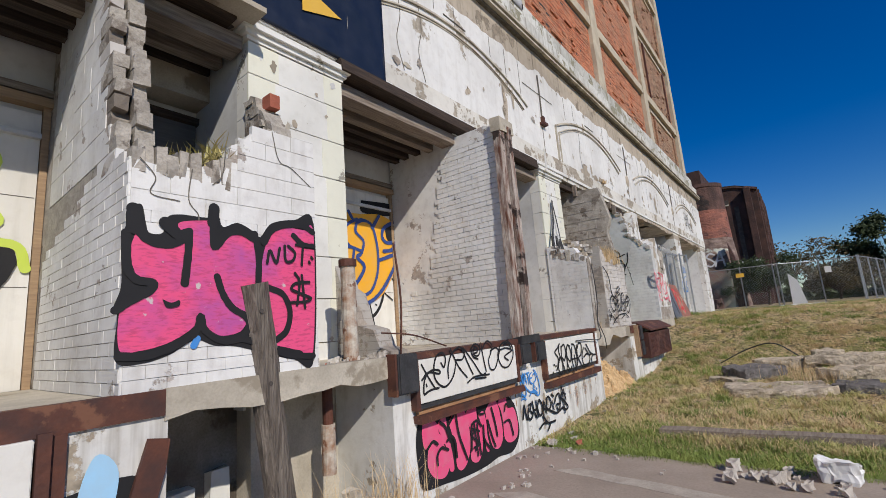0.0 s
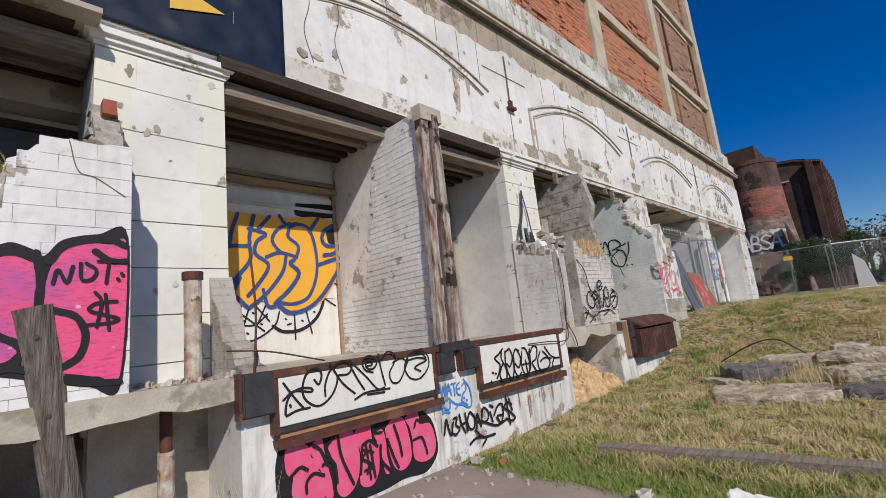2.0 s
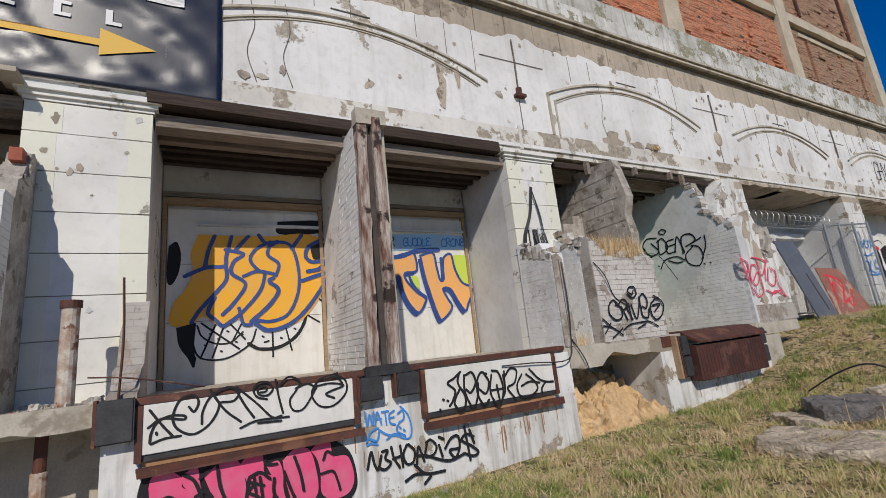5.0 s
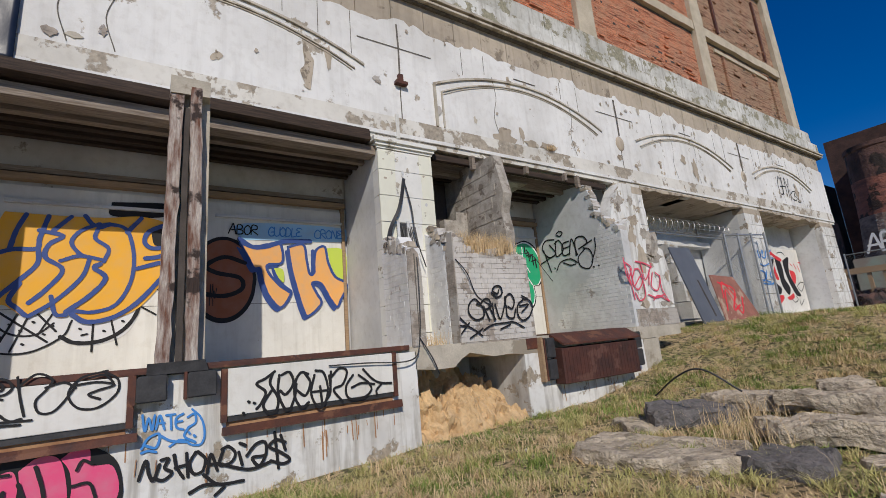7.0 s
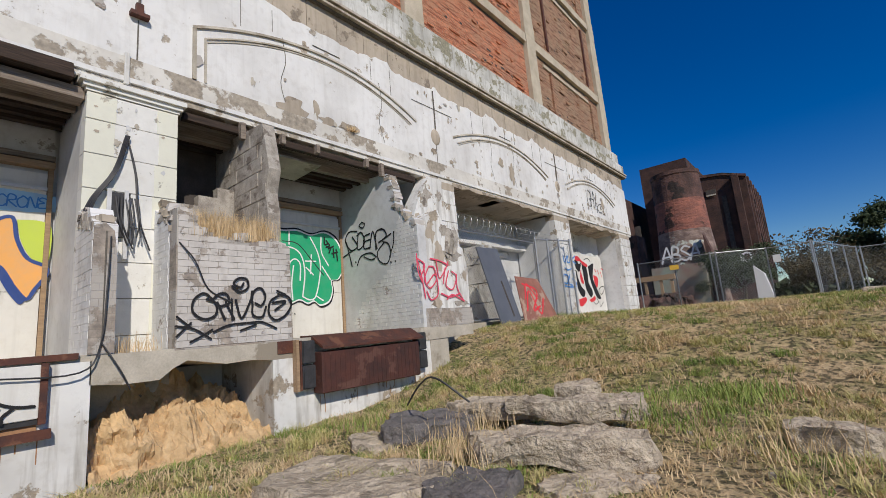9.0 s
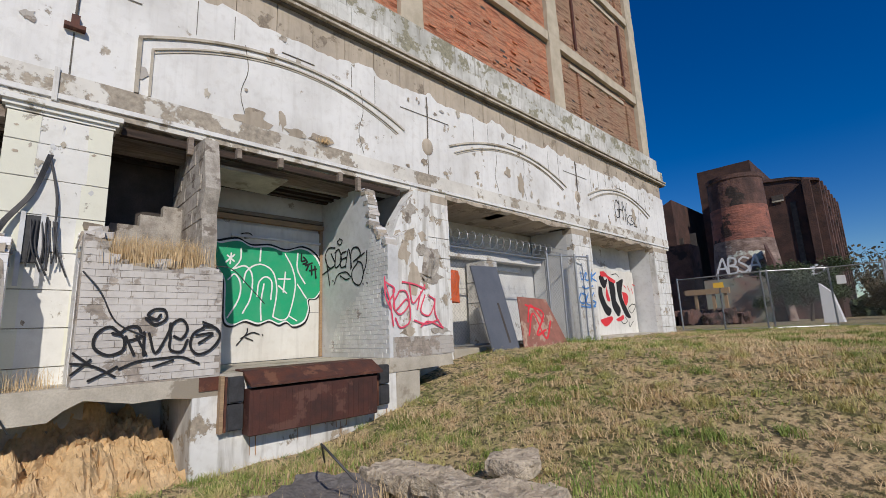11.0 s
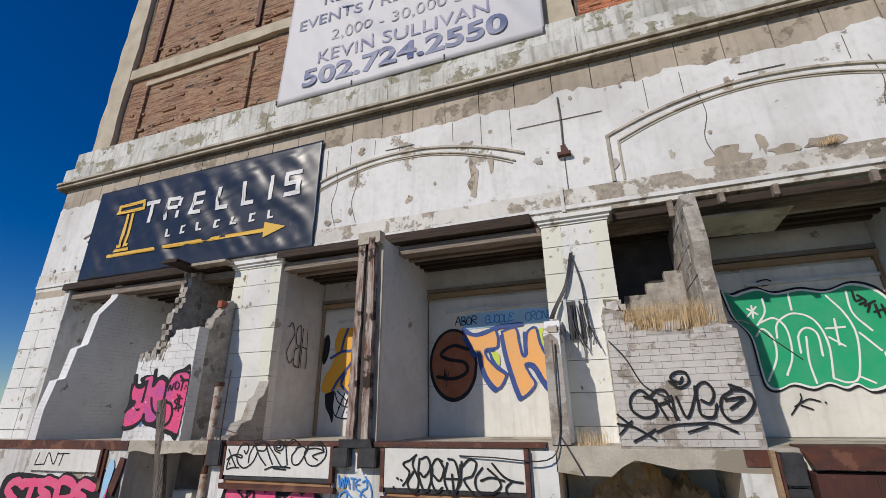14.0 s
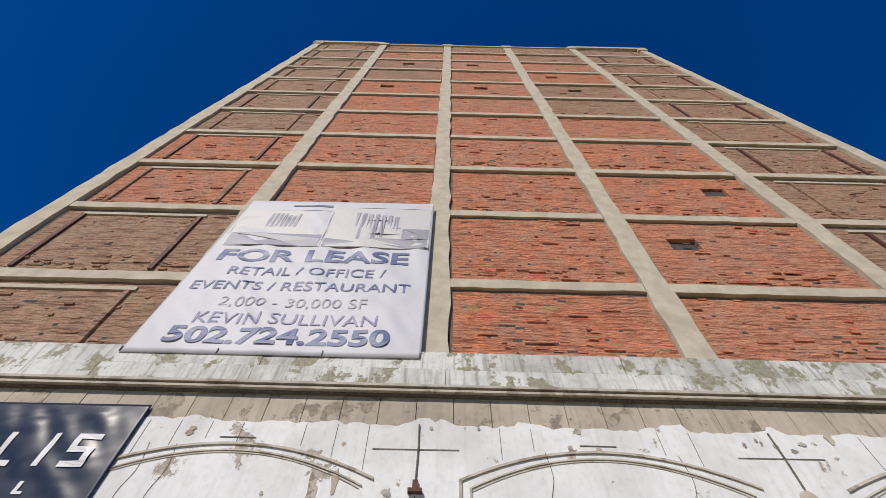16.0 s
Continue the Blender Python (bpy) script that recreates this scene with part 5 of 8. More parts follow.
SLABS = ((-1.3, 10.15, 0.14, 1.5, 0.95, 0.16, 20, SLAB), (-0.1, 11.1, 0.3, 1.55, 0.5, 0.2, 18, SLAB), (-0.35, 11.9, 0.42, 1.25, 0.45, 0.15, 8, SLAB), (-1.65, 11.3, 0.28, 1.0, 0.7, 0.18, 35, ASPHALT),
         (-1.2, 11.9, 0.38, 1.1, 0.5, 0.14, 10, SLAB), (0.95, 10.2, 0.18, 1.0, 0.8, 0.16, -12, SLAB), (-0.35, 10.3, 0.15, 0.6, 0.55, 0.2, 5, ASPHALT), (0.3, 10.75, 0.16, 0.8, 0.4, 0.12, 30, SLAB),
         (-2.0, 10.9, 0.18, 0.7, 0.5, 0.12, -20, SLAB), (-0.6, 12.6, 0.45, 0.5, 0.45, 0.14, 15, SLAB), (1.4, 9.8, 0.14, 0.8, 0.6, 0.14, 40, SLAB))
for k, (x, y, z, a, b, h, rot, mt) in enumerate(SLABS):
    t = thing("concrete_slab", "broken dark asphalt lump in the grass" if mt is ASPHALT else "broken weathered concrete slab lying in the dry grass", "slab", "broken slabs")
    bm = bmesh.new()
    wavy_rock(bm, x, y, z - 0.06, a, b, h * 1.0, rot, k + 3, cuts=4, rough=0.2)
    part("slab", bm, mt, t)
cs = thing("curb_stone", "single pale concrete curb block on the grass slope", "stone")
bm = bmesh.new()
wavy_rock(bm, 1.42, 12.0, ground_z(1.42, 12.0) + 0.09, 0.6, 0.3, 0.2, -16, 55, rough=0.06)
part("block", bm, SLAB, cs)
cs = thing("flat_stone", "flat pale concrete piece in the green grass", "stone")
bm = bmesh.new()
wavy_rock(bm, 2.6, 20.0, ground_z(2.6, 20) + 0.05, 1.0, 0.5, 0.1, 0, 56, rough=0.06)
part("block", bm, SLAB, cs)
lg = thing("timber_beam", "long grey timber lying between pavement and grass", "timber")
bm = bmesh.new()
n = 24
prev = None
for k in range(n + 1):
    t = k / n
    c = Vector((-2.3 + 5.3 * t, 7.25 + 0.15 * math.sin(t * 3) + 0.25 * t, 0.05))
    h = 0.05 * (1 + 0.2 * noise.noise(Vector((t * 9, 0, 0))))
    v = [bm.verts.new(c + Vector(q)) for q in ((0, -0.09, -0.06), (0, 0.09, -0.06), (0, 0.08, h), (0, -0.085, h * 0.9))]
    if prev:
        for q in range(4):
            bm.faces.new((prev[q], prev[(q + 1) % 4], v[(q + 1) % 4], v[q]))
    prev = v
bmesh.ops.recalc_face_normals(bm, faces=bm.faces[:])
part("beam", bm, WOODH, lg)
rnd = random.Random(12)
for k in range(22):
    t = thing("rubble_piece", "white and tan broken block piece on the pavement edge", "rubble", "rubble on the pavement")
    bm = bmesh.new()
    x, y, s = rnd.uniform(-1.5, -0.7), rnd.uniform(5.95, 6.4), rnd.uniform(0.05, 0.11)
    wavy_rock(bm, x, y, s * 0.4, s, s * rnd.uniform(0.6, 1), s * 0.8, rnd.uniform(0, 90), k + 80, cuts=1, rough=0.3)
    part("stone", bm, RUBBLE, t)
bag = thing("plaster_bag", "crumpled white bag beside the rubble", "bag")
bm = bmesh.new()
wavy_rock(bm, -0.78, 6.3, 0.08, 0.32, 0.22, 0.15, 5, 91, cuts=5, rough=0.35)
part("sack", bm, flat("white_sack", (0.75, 0.75, 0.73)), bag)
for k in range(26):
    t = thing("rubble_piece", "small broken stone under the dock ledge" if k < 18 else "small red and tan stone beside the dock wall", "rubble", "rubble under the ledge" if k < 18 else "rubble by the dock")
    bm = bmesh.new()
    if k < 18:
        x, y, s = rnd.uniform(-4.2, -3.35), rnd.uniform(2.7, 4.2), rnd.uniform(0.06, 0.2)
    else:
        x, y, s = rnd.uniform(-3.4, -3.0), rnd.uniform(6.0, 7.0), rnd.uniform(0.04, 0.1)
    wavy_rock(bm, x, y, s * 0.35, s, s * rnd.uniform(0.6, 1), s * 0.7, rnd.uniform(0, 90), k + 120, cuts=1, rough=0.3)
    part("stone", bm, REDBRICK if k % 7 == 6 else RUBBLE, t)
for k in range(26):
    t = thing("rubble_piece", "small broken stone lying on the concrete ledge", "rubble", "rubble on the ledge")
    x, y, q = rnd.uniform(-4.1, -3.58), rnd.uniform(3.55, 4.35), rnd.uniform(0.025, 0.07)
    bm = bmesh.new()
    wavy_rock(bm, x, y, 1.22 + q * 0.3, q * 1.4, q, q * 0.7, rnd.uniform(0, 90), k + 300, cuts=1, rough=0.3)
    part("stone", bm, (RUBBLE, CMU, REDBRICK)[k % 8 == 7 and 2 or k % 2], t)
br = thing("bent_bracket", "rusted steel bracket bent off the dock wall", "bracket")
pr("bracket", RUST, [(2.3, 0.55), (2.42, 0.98), (2.52, 0.96), (2.5, 0.8), (2.4, 0.45), (2.33, 0.5)], W + 0.01, W + 0.04, "x", br)

litter = bmesh.new()
rl = random.Random(50)
for k in range(170):
    m = k % 3
    x, y = (rl.uniform(-3.45, -2.9), rl.uniform(4.2, 9)) if m == 0 else (rl.uniform(-2.4, 1.8), rl.uniform(9.3, 12.8)) if m == 1 else (rl.uniform(-3.4, 1.0), rl.uniform(5.9, 6.8))
    s = rl.uniform(0.012, 0.04)
    g = ground_z(x, y) if y > 6.4 else 0.0
    box(litter, x, x + s, y, y + s * rl.uniform(0.6, 1.4), g - 0.005, g + s * 0.7, s * 0.22, rl)
tagged(part("gravel_litter", litter, RUBBLE), "small pale stone litter on the ground", "gravel", kind="stuff")

# meter box and cables on the pier
mb = thing("conduit_cluster", "hanging cut cables and an open grey conduit box on the pier", "cables")
bx("box_back", RUBBER, F, F + 0.06, 9.22, 9.42, 2.45, 2.95, mb)
bx("box_frame", GREYWALL, F + 0.06, F + 0.08, 9.2, 9.24, 2.2, 2.98, mb)
bx("box_frame", GREYWALL, F + 0.06, F + 0.08, 9.36, 9.4, 2.2, 2.98, mb)
rnd = random.Random(6)
for k in range(14):
    bm = bmesh.new()
    y = 9.15 + 0.03 * k
    if k < 4:
        pts = [(F + 0.04, 9.36 + 0.012 * k, 3.65), (F + 0.06, 9.25 + 0.012 * k, 3.2), (F + 0.1, 9.06 + 0.015 * k, 2.85), (F + 0.2, 8.95 + 0.02 * k, 2.55)]
    elif k < 6:
        pts = [(F + 0.04, 9.37, 3.65), (F + 0.05, 9.42 + 0.01 * k, 3.2), (F + 0.08, 9.48, 2.8), (F + 0.1, 9.52, 2.45)]
    else:
        pts = [(F + 0.07, y - 0.05, 2.9), (F + 0.12, y - 0.05 + rnd.uniform(-.05, .05), 2.6), (F + 0.1, y + rnd.uniform(-.08, .1), rnd.uniform(2.2, 2.5))]
    tube(bm, [tuple(q) for q in smooth_path(pts, 4)], 0.009, 5)
    part("cable", bm, RUBBER, mb)
for name, pts, rr_ in (("loose_cable", [(W + 0.02, 9.1, 2.3), (W + 0.05, 9.08, 1.8), (W + 0.02, 9.06, 1.3), (W + 0.08, 8.9, 1.05), (W + 0.1, 8.3, 1.07), (W + 0.08, 7.9, 1.08)], 0.008),
                      ("loose_cable", [(W + 0.02, 9.06, 1.3), (W + 0.05, 9.2, 1.05), (W + 0.02, 9.3, 0.85)], 0.008),
                      ("wall_cable", [(W + 0.01, 9.7, 2.3), (W + 0.04, 9.85, 2.1), (W + 0.01, 10.0, 1.8), (W + 0.02, 10.25, 1.65)], 0.008),
                      ("wall_cable", [(W - 0.1, 10.95, 2.45), (W + 0.02, 11.1, 2.4), (W + 0.02, 11.3, 2.2), (W, 11.5, 2.0)], 0.006),
                      ("rebar_rod", [(W + 0.02, 4.3, 2.2), (W + 0.05, 4.32, 1.7), (W + 0.03, 4.3, 1.2)], 0.01),
                      ("rebar_rod", [(W + 0.02, 4.1, 1.42), (W + 0.1, 4.4, 1.38), (W + 0.05, 4.9, 1.25)], 0.007),
                      ("slope_cable", [(-2.2, 11.6, 0.35), (-1.7, 11.3, 0.62), (-1.3, 11.1, 0.72), (-1.0, 11.2, 0.5)], 0.01)):
    t = thing(name, "thin rusted steel rod at the dock edge" if "rod" in name else "loose black cable at the broken dock", "rod" if "rod" in name else "cable")
    bm = bmesh.new()
    tube(bm, [tuple(q) for q in smooth_path(pts, 5)], rr_, 5)
    part("strand", bm, RUST if "rod" in name else RUBBER, t)


# ---- plants ----
def blades(name, label, mat, spots, n, h, w, spread, seed, parent=None, kind="stuff", lean=0.5):
    """A mesh of thin bent blades round the spots."""
    rg = np.random.default_rng(seed)
    spots = np.array(spots, float)
    c = spots[rg.integers(0, len(spots), n)]
    c = c + np.stack([rg.normal(0, spread, n), rg.normal(0, spread, n), np.zeros(n)], 1)
    a = rg.uniform(0, math.tau, n)
    hh = h * rg.uniform(0.4, 1.2, n)
    d = np.stack([np.cos(a), np.sin(a), np.zeros(n)], 1)
    s = np.stack([-np.sin(a), np.cos(a), np.zeros(n)], 1) * w / 2
    up = np.array([0, 0, 1.0])
    l = hh * rg.uniform(0, lean, n)
    mid = c + d * (l * 0.35)[:, None] + up * (hh * 0.6)[:, None]
    tip = c + d * l[:, None] + up * hh[:, None]
    v = np.stack([c - s, c + s, mid + s * 0.7, mid - s * 0.7, tip], 1).reshape(-1, 3)
    k = np.arange(n) * 5
    f = [(i, i + 1, i + 2, i + 3) for i in k.tolist()] + [(i + 3, i + 2, i + 4) for i in k.tolist()]
    me = bpy.data.meshes.new(name)
    me.from_pydata(v.tolist(), [], f)
    ob = finish(name, me, mat, parent)
    return tagged(ob, label, "grass" if not parent else "", kind=kind if not parent else "")


rg = np.random.default_rng(3)


def scatter(n, x0, x1, y0, y1, seed, thr=-9.0):
    r = random.Random(seed)
    out = []
    while len(out) < n:
        x, y = r.uniform(x0, x1), y0 + (y1 - y0) * r.random() ** 1.6
        if noise.noise(Vector((x * 0.8, y * 0.8, seed))) > thr and not (x < -3.6 and y < 15.2) and not x < -4.15:
            out.append((x, y, ground_z(x, y) - 0.01))
    return out


blades("grass_dry", "short dry straw-coloured grass", DRY, scatter(9000, -4.1, 6, 6.7, 30, 1), 80000, 0.05, 0.009, 0.08, 1, lean=2.6)
blades("grass_olive", "olive and yellow short grass", OLIVE, scatter(9000, -4.1, 7, 6.7, 34, 2, -0.1), 60000, 0.045, 0.008, 0.08, 2, lean=2.4)
blades("grass_green", "green grass patches on the slope", GREEN, scatter(5000, -4.1, 7, 6.5, 34, 3, 0.05), 90000, 0.045, 0.009, 0.07, 3, lean=2.4)
tuft = scatter(420, -4.1, 6, 7.0, 30, 17, 0.0)
blades("grass_tufts", "taller dry and green tufts on the slope", OLIVE, tuft, 26000, 0.1, 0.007, 0.06, 8, lean=2.0)
tuft = scatter(420, -4.1, 6, 7.0, 30, 19, 0.05)
blades("grass_tufts_green", "darker green tufts on the slope", GREEN, tuft, 44000, 0.09, 0.009, 0.07, 9, lean=1.8)
tuft = scatter(300, -3.4, 6, 7.0, 26, 23, 0.05)
blades("grass_thatch", "flattened pale straw thatch", DRY, tuft, 40000, 0.09, 0.009, 0.14, 10, lean=2.6)
clump = [p for p in scatter(900, -3.2, 5, 7.0, 22, 29) if p[1] < 17]
blades("grass_clumps", "ragged mixed clumps of longer olive grass", OLIVE, clump, 34000, 0.1, 0.008, 0.04, 11, lean=2.2)
clump = [p for p in scatter(700, -3.2, 5, 7.0, 22, 37) if p[1] < 17]
blades("straw_clumps", "ragged clumps of long pale straw", DRY, clump, 22000, 0.09, 0.008, 0.045, 12, lean=2.6)
near = [p for p in scatter(1500, -3.3, 3, 6.4, 7.7, 7)]
blades("grass_edge", "lush green grass along the pavement edge", GREEN, near, 46000, 0.07, 0.008, 0.06, 5, lean=1.5)


def weed(name, label, spots, n, h, mat, spread=0.1, w=0.006, lean=0.8, seed=1):
    t = thing(name, label, "weed", "weeds")
    blades("stalks", "", mat, spots, n, h, w, spread, seed, t, lean=lean)


weed("dry_weeds", "dense dry weeds growing on the broken brick booth", [(-3.72, 9.95 + 0.09 * k, 2.38) for k in range(10)], 2400, 0.34, DRY, 0.08, 0.006, 0.5, 1)
weed("ledge_plant", "small green plant on the broken booth wall", [(-3.7, 2.62, 2.53), (-3.7, 2.75, 2.57), (-3.72, 2.86, 2.66)], 300, 0.1, OLIVE, 0.05, 0.014, 2.2, 2)
weed("ledge_tuft", "brown dry tuft on the upper wall", [(F + 0.02, 12.65, 4.68), (F + 0.02, 12.7, 4.68)], 220, 0.1, DRY, 0.04, 0.006, 0.8, 3)
weed("dock_weeds", "yellow dry weeds under the dock ledge", [(-3.4, 3.9, 0), (-3.35, 4.1, 0), (-3.5, 3.5, 0), (-3.3, 3.2, 0)], 500, 0.45, DRY, 0.1, 0.005, 0.9, 4)
weed("slope_weeds", "tall dry weeds among the broken slabs", [(-0.9, 10.9, 0.15), (-0.7, 10.8, 0.15), (0.6, 9.9, 0.1), (1.2, 11.5, 0.2), (-1.2, 11.5, 0.2)], 700, 0.24, DRY, 0.2, 0.006, 0.9, 5)
weed("slab_weeds", "low green weeds between the slabs", [(0.5, 11.7, 0.3), (0.8, 11.9, 0.35), (0.3, 11.9, 0.35), (-2.3, 11.9, 0.2)], 450, 0.08, GREEN, 0.14, 0.009, 1.2, 6)
weed("slab_weeds", "dark green weeds at the slab edge", [(0.4 + 0.2 * k, 12.3 + 0.1 * k, 0.4) for k in range(4)] + [(-2.4, 11.2, .2)], 900, 0.1, GREEN, 0.2, 0.009, 1.2, 7)
weed("pier_weeds", "thin weeds at the foot of the pier", [(-3.7, 9.3, 1.19), (-3.75, 9.5, 1.19)], 150, 0.2, DRY, 0.06, 0.004, 0.9, 8)
weed("bank_weeds", "green weeds by the open gate", [(-3.9, 19.3, 1.1), (-3.8, 19.9, 1.1), (-3.8, 18.9, 1.1)], 500, 0.2, GREEN, 0.15, 0.008, 0.9, 9)
# ---- graffiti ----
wd = Wall("x", W, 1)
wback = Wall("x", BACK, 1)


def bubble(wall, text, u0, u1, z0, z1, fat, fill, parent, line=INK, edge=0.035, lift=0.003, seed=1, jit=0.04, lean=0.05, name="bubble_letters"):
    wall.tag(text, u0, u1, z0, z1, fat + edge * 2, line, parent, lift, seed=seed, jit=jit, lean=lean, name=name + "_outline")
    wall.tag(text, u0, u1, z0, z1, fat, fill, parent, lift + 0.006, seed=seed, jit=jit, lean=lean, name=name)


# pink piece on the booth
wd.blob([(2.285, 2.097), (2.268, 2.002), (2.277, 1.776), (2.247, 1.658), (2.266, 1.614), (2.266, 1.386), (2.384, 1.362), (2.519, 1.396), (2.65, 1.466), (2.763, 1.425), (2.9, 1.408), (3.126, 1.338), (3.292, 1.292), (3.456, 1.291), (3.482, 2.261), (3.314, 2.272), (3.137, 2.223), (3.053, 2.118), (2.994, 2.158), (2.898, 2.195), (2.808, 2.157), (2.782, 2.216), (2.764, 2.298), (2.727, 2.208), (2.559, 2.201), (2.487, 2.173), (2.466, 2.08), (2.399, 2.072), (2.38, 2.125), (2.355, 2.228), (2.289, 2.192)], INK, box1, 0.003, "black_ground")
wd.blob([(2.336, 2.078), (2.311, 1.975), (2.305, 1.858), (2.369, 1.818), (2.435, 1.795), (2.414, 1.745), (2.334, 1.689), (2.277, 1.649), (2.281, 1.441), (2.369, 1.428), (2.489, 1.453), (2.589, 1.502), (2.649, 1.554), (2.673, 1.615), (2.696, 1.542), (2.762, 1.492), (2.836, 1.48), (2.917, 1.5), (2.965, 1.55), (2.991, 1.478), (3.107, 1.412), (3.229, 1.377), (3.338, 1.349), (3.448, 1.351), (3.475, 2.186), (3.383, 2.205), (3.245, 2.205), (3.136, 2.155), (3.085, 2.043), (3.06, 1.926), (3.043, 1.887), (3.021, 2.038), (2.986, 2.103), (2.928, 2.123), (2.844, 2.103), (2.774, 2.016), (2.746, 2.028), (2.741, 2.174), (2.704, 2.183), (2.554, 2.152), (2.561, 2.092), (2.593, 2.054), (2.488, 2.017), (2.394, 2.027)], PINKM, box1, 0.0045, "pink_fill")
wd.lines([[(2.605, 2.103), (2.601, 1.967), (2.586, 1.793)], [(3.013, 2.133), (3.04, 1.982), (3.035, 1.793)], [(2.562, 2.081), (2.605, 2.103)], [(2.287, 2.059), (2.299, 1.882), (2.343, 1.808), (2.424, 1.791), (2.403, 1.744), (2.321, 1.695), (2.255, 1.643)], [(2.341, 2.085), (2.394, 2.027), (2.494, 2.011), (2.574, 2.052)], [(2.741, 2.174), (2.753, 2.021), (2.826, 2.112), (2.917, 2.137), (3.005, 2.097)], [(3.077, 2.082), (3.136, 2.175), (3.245, 2.225), (3.384, 2.235), (3.465, 2.198)]], 0.045, INK, box1, 0.008, "sprayed_line")
wd.lines([[(2.769, 1.839), (2.804, 1.736), (2.863, 1.648), (2.947, 1.593), (2.973, 1.528), (2.928, 1.461)], [(3.111, 1.776), (3.215, 1.731), (3.264, 1.615), (3.236, 1.489), (3.159, 1.43)], [(2.277, 1.408), (2.409, 1.4), (2.546, 1.443), (2.65, 1.511), (2.676, 1.602), (2.703, 1.518), (2.813, 1.448), (2.936, 1.453), (3.087, 1.392), (3.25, 1.326), (3.442, 1.3)], [(3.303, 2.154), (3.38, 2.095), (3.467, 2.09)]], 0.042, INK, box1, 0.008, "sprayed_line")
wd.lines([[(2.747, 2.265), (2.741, 2.174)], [(2.316, 2.196), (2.333, 2.087)], [(2.476, 2.138), (2.531, 2.088)]], 0.07, INK, box1, 0.0075, "sprayed_line")
wd.blob([(2.471, 1.701), (2.517, 1.682), (2.558, 1.695), (2.556, 1.663), (2.495, 1.654)], INK, box1, 0.01, "ink_spot")
wd.lines([[(3.096, 1.944), (3.118, 2.031), (3.163, 1.948), (3.19, 2.053)], [(3.229, 2.072), (3.236, 1.968), (3.289, 1.972), (3.309, 2.03), (3.256, 2.075)], [(3.319, 2.089), (3.462, 2.085)], [(3.375, 2.078), (3.362, 1.944)], [(3.445, 2.008), (3.454, 1.996)], [(3.424, 1.973), (3.429, 1.964)], [(3.42, 1.823), (3.313, 1.812), (3.276, 1.771), (3.348, 1.74), (3.431, 1.708), (3.392, 1.684), (3.274, 1.677)], [(3.306, 1.884), (3.34, 1.821), (3.318, 1.661)], [(3.36, 1.87), (3.382, 1.64)]], 0.02, INK, box1, 0.012, "sprayed_line")
wd.lines([[(2.66, 1.472), (2.642, 1.435)]], 0.04, LBLUE, box1, 0.004, "sprayed_line")
# dock 1
wd.blob([(-0.2, -0.02), (1.9, -0.02), (2.45, 0.1), (2.45, 0.75), (2.1, 0.8), (1.7, 0.66), (0.9, 0.68), (-0.2, 0.66)], INK, dock1, name="black_ground")
bubble(wd, "STEPE!", -0.1, 2.4, 0.1, 0.6, 0.13, PINK, dock1, lift=0.006)
lp = thing("dock_leveler", "white steel dock plate with faint handwriting beside the booth", "dock plate", "dock plates")
bx("plate", DOORPAINT, W, W + 0.05, 0.35, 1.97, 0.76, 1.08, lp, bevel=0.004)
bx("frame_side", RUST, W, W + 0.06, 1.98, 2.03, 0.7, 1.1, lp)
wl = Wall("x", W + 0.05, 1)
wl.tag("LNTF", 0.5, 1.5, 0.85, 1.03, 0.018, INK, lp)
wd.blob([(2.15, 0.3), (2.25, 0.55), (2.3, 0.85), (2.2, 0.95), (2.13, 0.7)], PBLUE, dock1, name="blue_smear", lift=0.012)
# dock 2
# dock 2: the pink piece
wd.blob([(4.486, 0.659), (4.595, 0.686), (4.735, 0.672), (4.947, 0.694), (5.164, 0.639), (5.34, 0.671), (5.644, 0.649), (5.872, 0.667), (6.093, 0.523), (6.163, 0.305), (6.142, 0.145), (5.977, 0.028), (5.705, 0.045), (5.457, 0.02), (5.112, 0.022), (4.796, 0.05), (4.503, 0.086), (4.455, 0.257), (4.444, 0.484)], INK, dock2, 0.003, "black_ground")
wd.blob([(4.518, 0.538), (4.542, 0.612), (4.642, 0.636), (4.739, 0.567), (4.749, 0.489), (4.834, 0.454), (4.83, 0.388), (4.742, 0.387), (4.661, 0.45), (4.578, 0.393), (4.532, 0.43)], PINK, dock2, 0.006, "bubble_letter")
wd.blob([(4.588, 0.391), (4.669, 0.43), (4.769, 0.4), (4.856, 0.316), (4.868, 0.187), (4.79, 0.107), (4.651, 0.14), (4.57, 0.254)], PINK, dock2, 0.006, "bubble_letter")
wd.blob([(4.74, 0.581), (4.846, 0.624), (4.869, 0.504), (4.897, 0.37), (4.924, 0.245), (4.927, 0.131), (4.865, 0.145), (4.854, 0.284), (4.797, 0.437), (4.75, 0.508)], PINK, dock2, 0.006, "bubble_letter")
wd.blob([(4.894, 0.548), (4.998, 0.647), (5.14, 0.623), (5.205, 0.456), (5.207, 0.282), (5.145, 0.149), (5.042, 0.095), (4.971, 0.159), (4.974, 0.33), (4.938, 0.433)], PINK, dock2, 0.006, "bubble_letter")
wd.blob([(5.145, 0.552), (5.232, 0.637), (5.337, 0.64), (5.352, 0.546), (5.363, 0.467), (5.459, 0.409), (5.423, 0.288), (5.401, 0.182), (5.323, 0.1), (5.211, 0.134), (5.205, 0.258), (5.22, 0.428)], PINK, dock2, 0.006, "bubble_letter")
wd.blob([(5.374, 0.527), (5.472, 0.546), (5.51, 0.436), (5.51, 0.312), (5.537, 0.163), (5.482, 0.155), (5.452, 0.283), (5.423, 0.415)], PINK, dock2, 0.006, "bubble_letter")
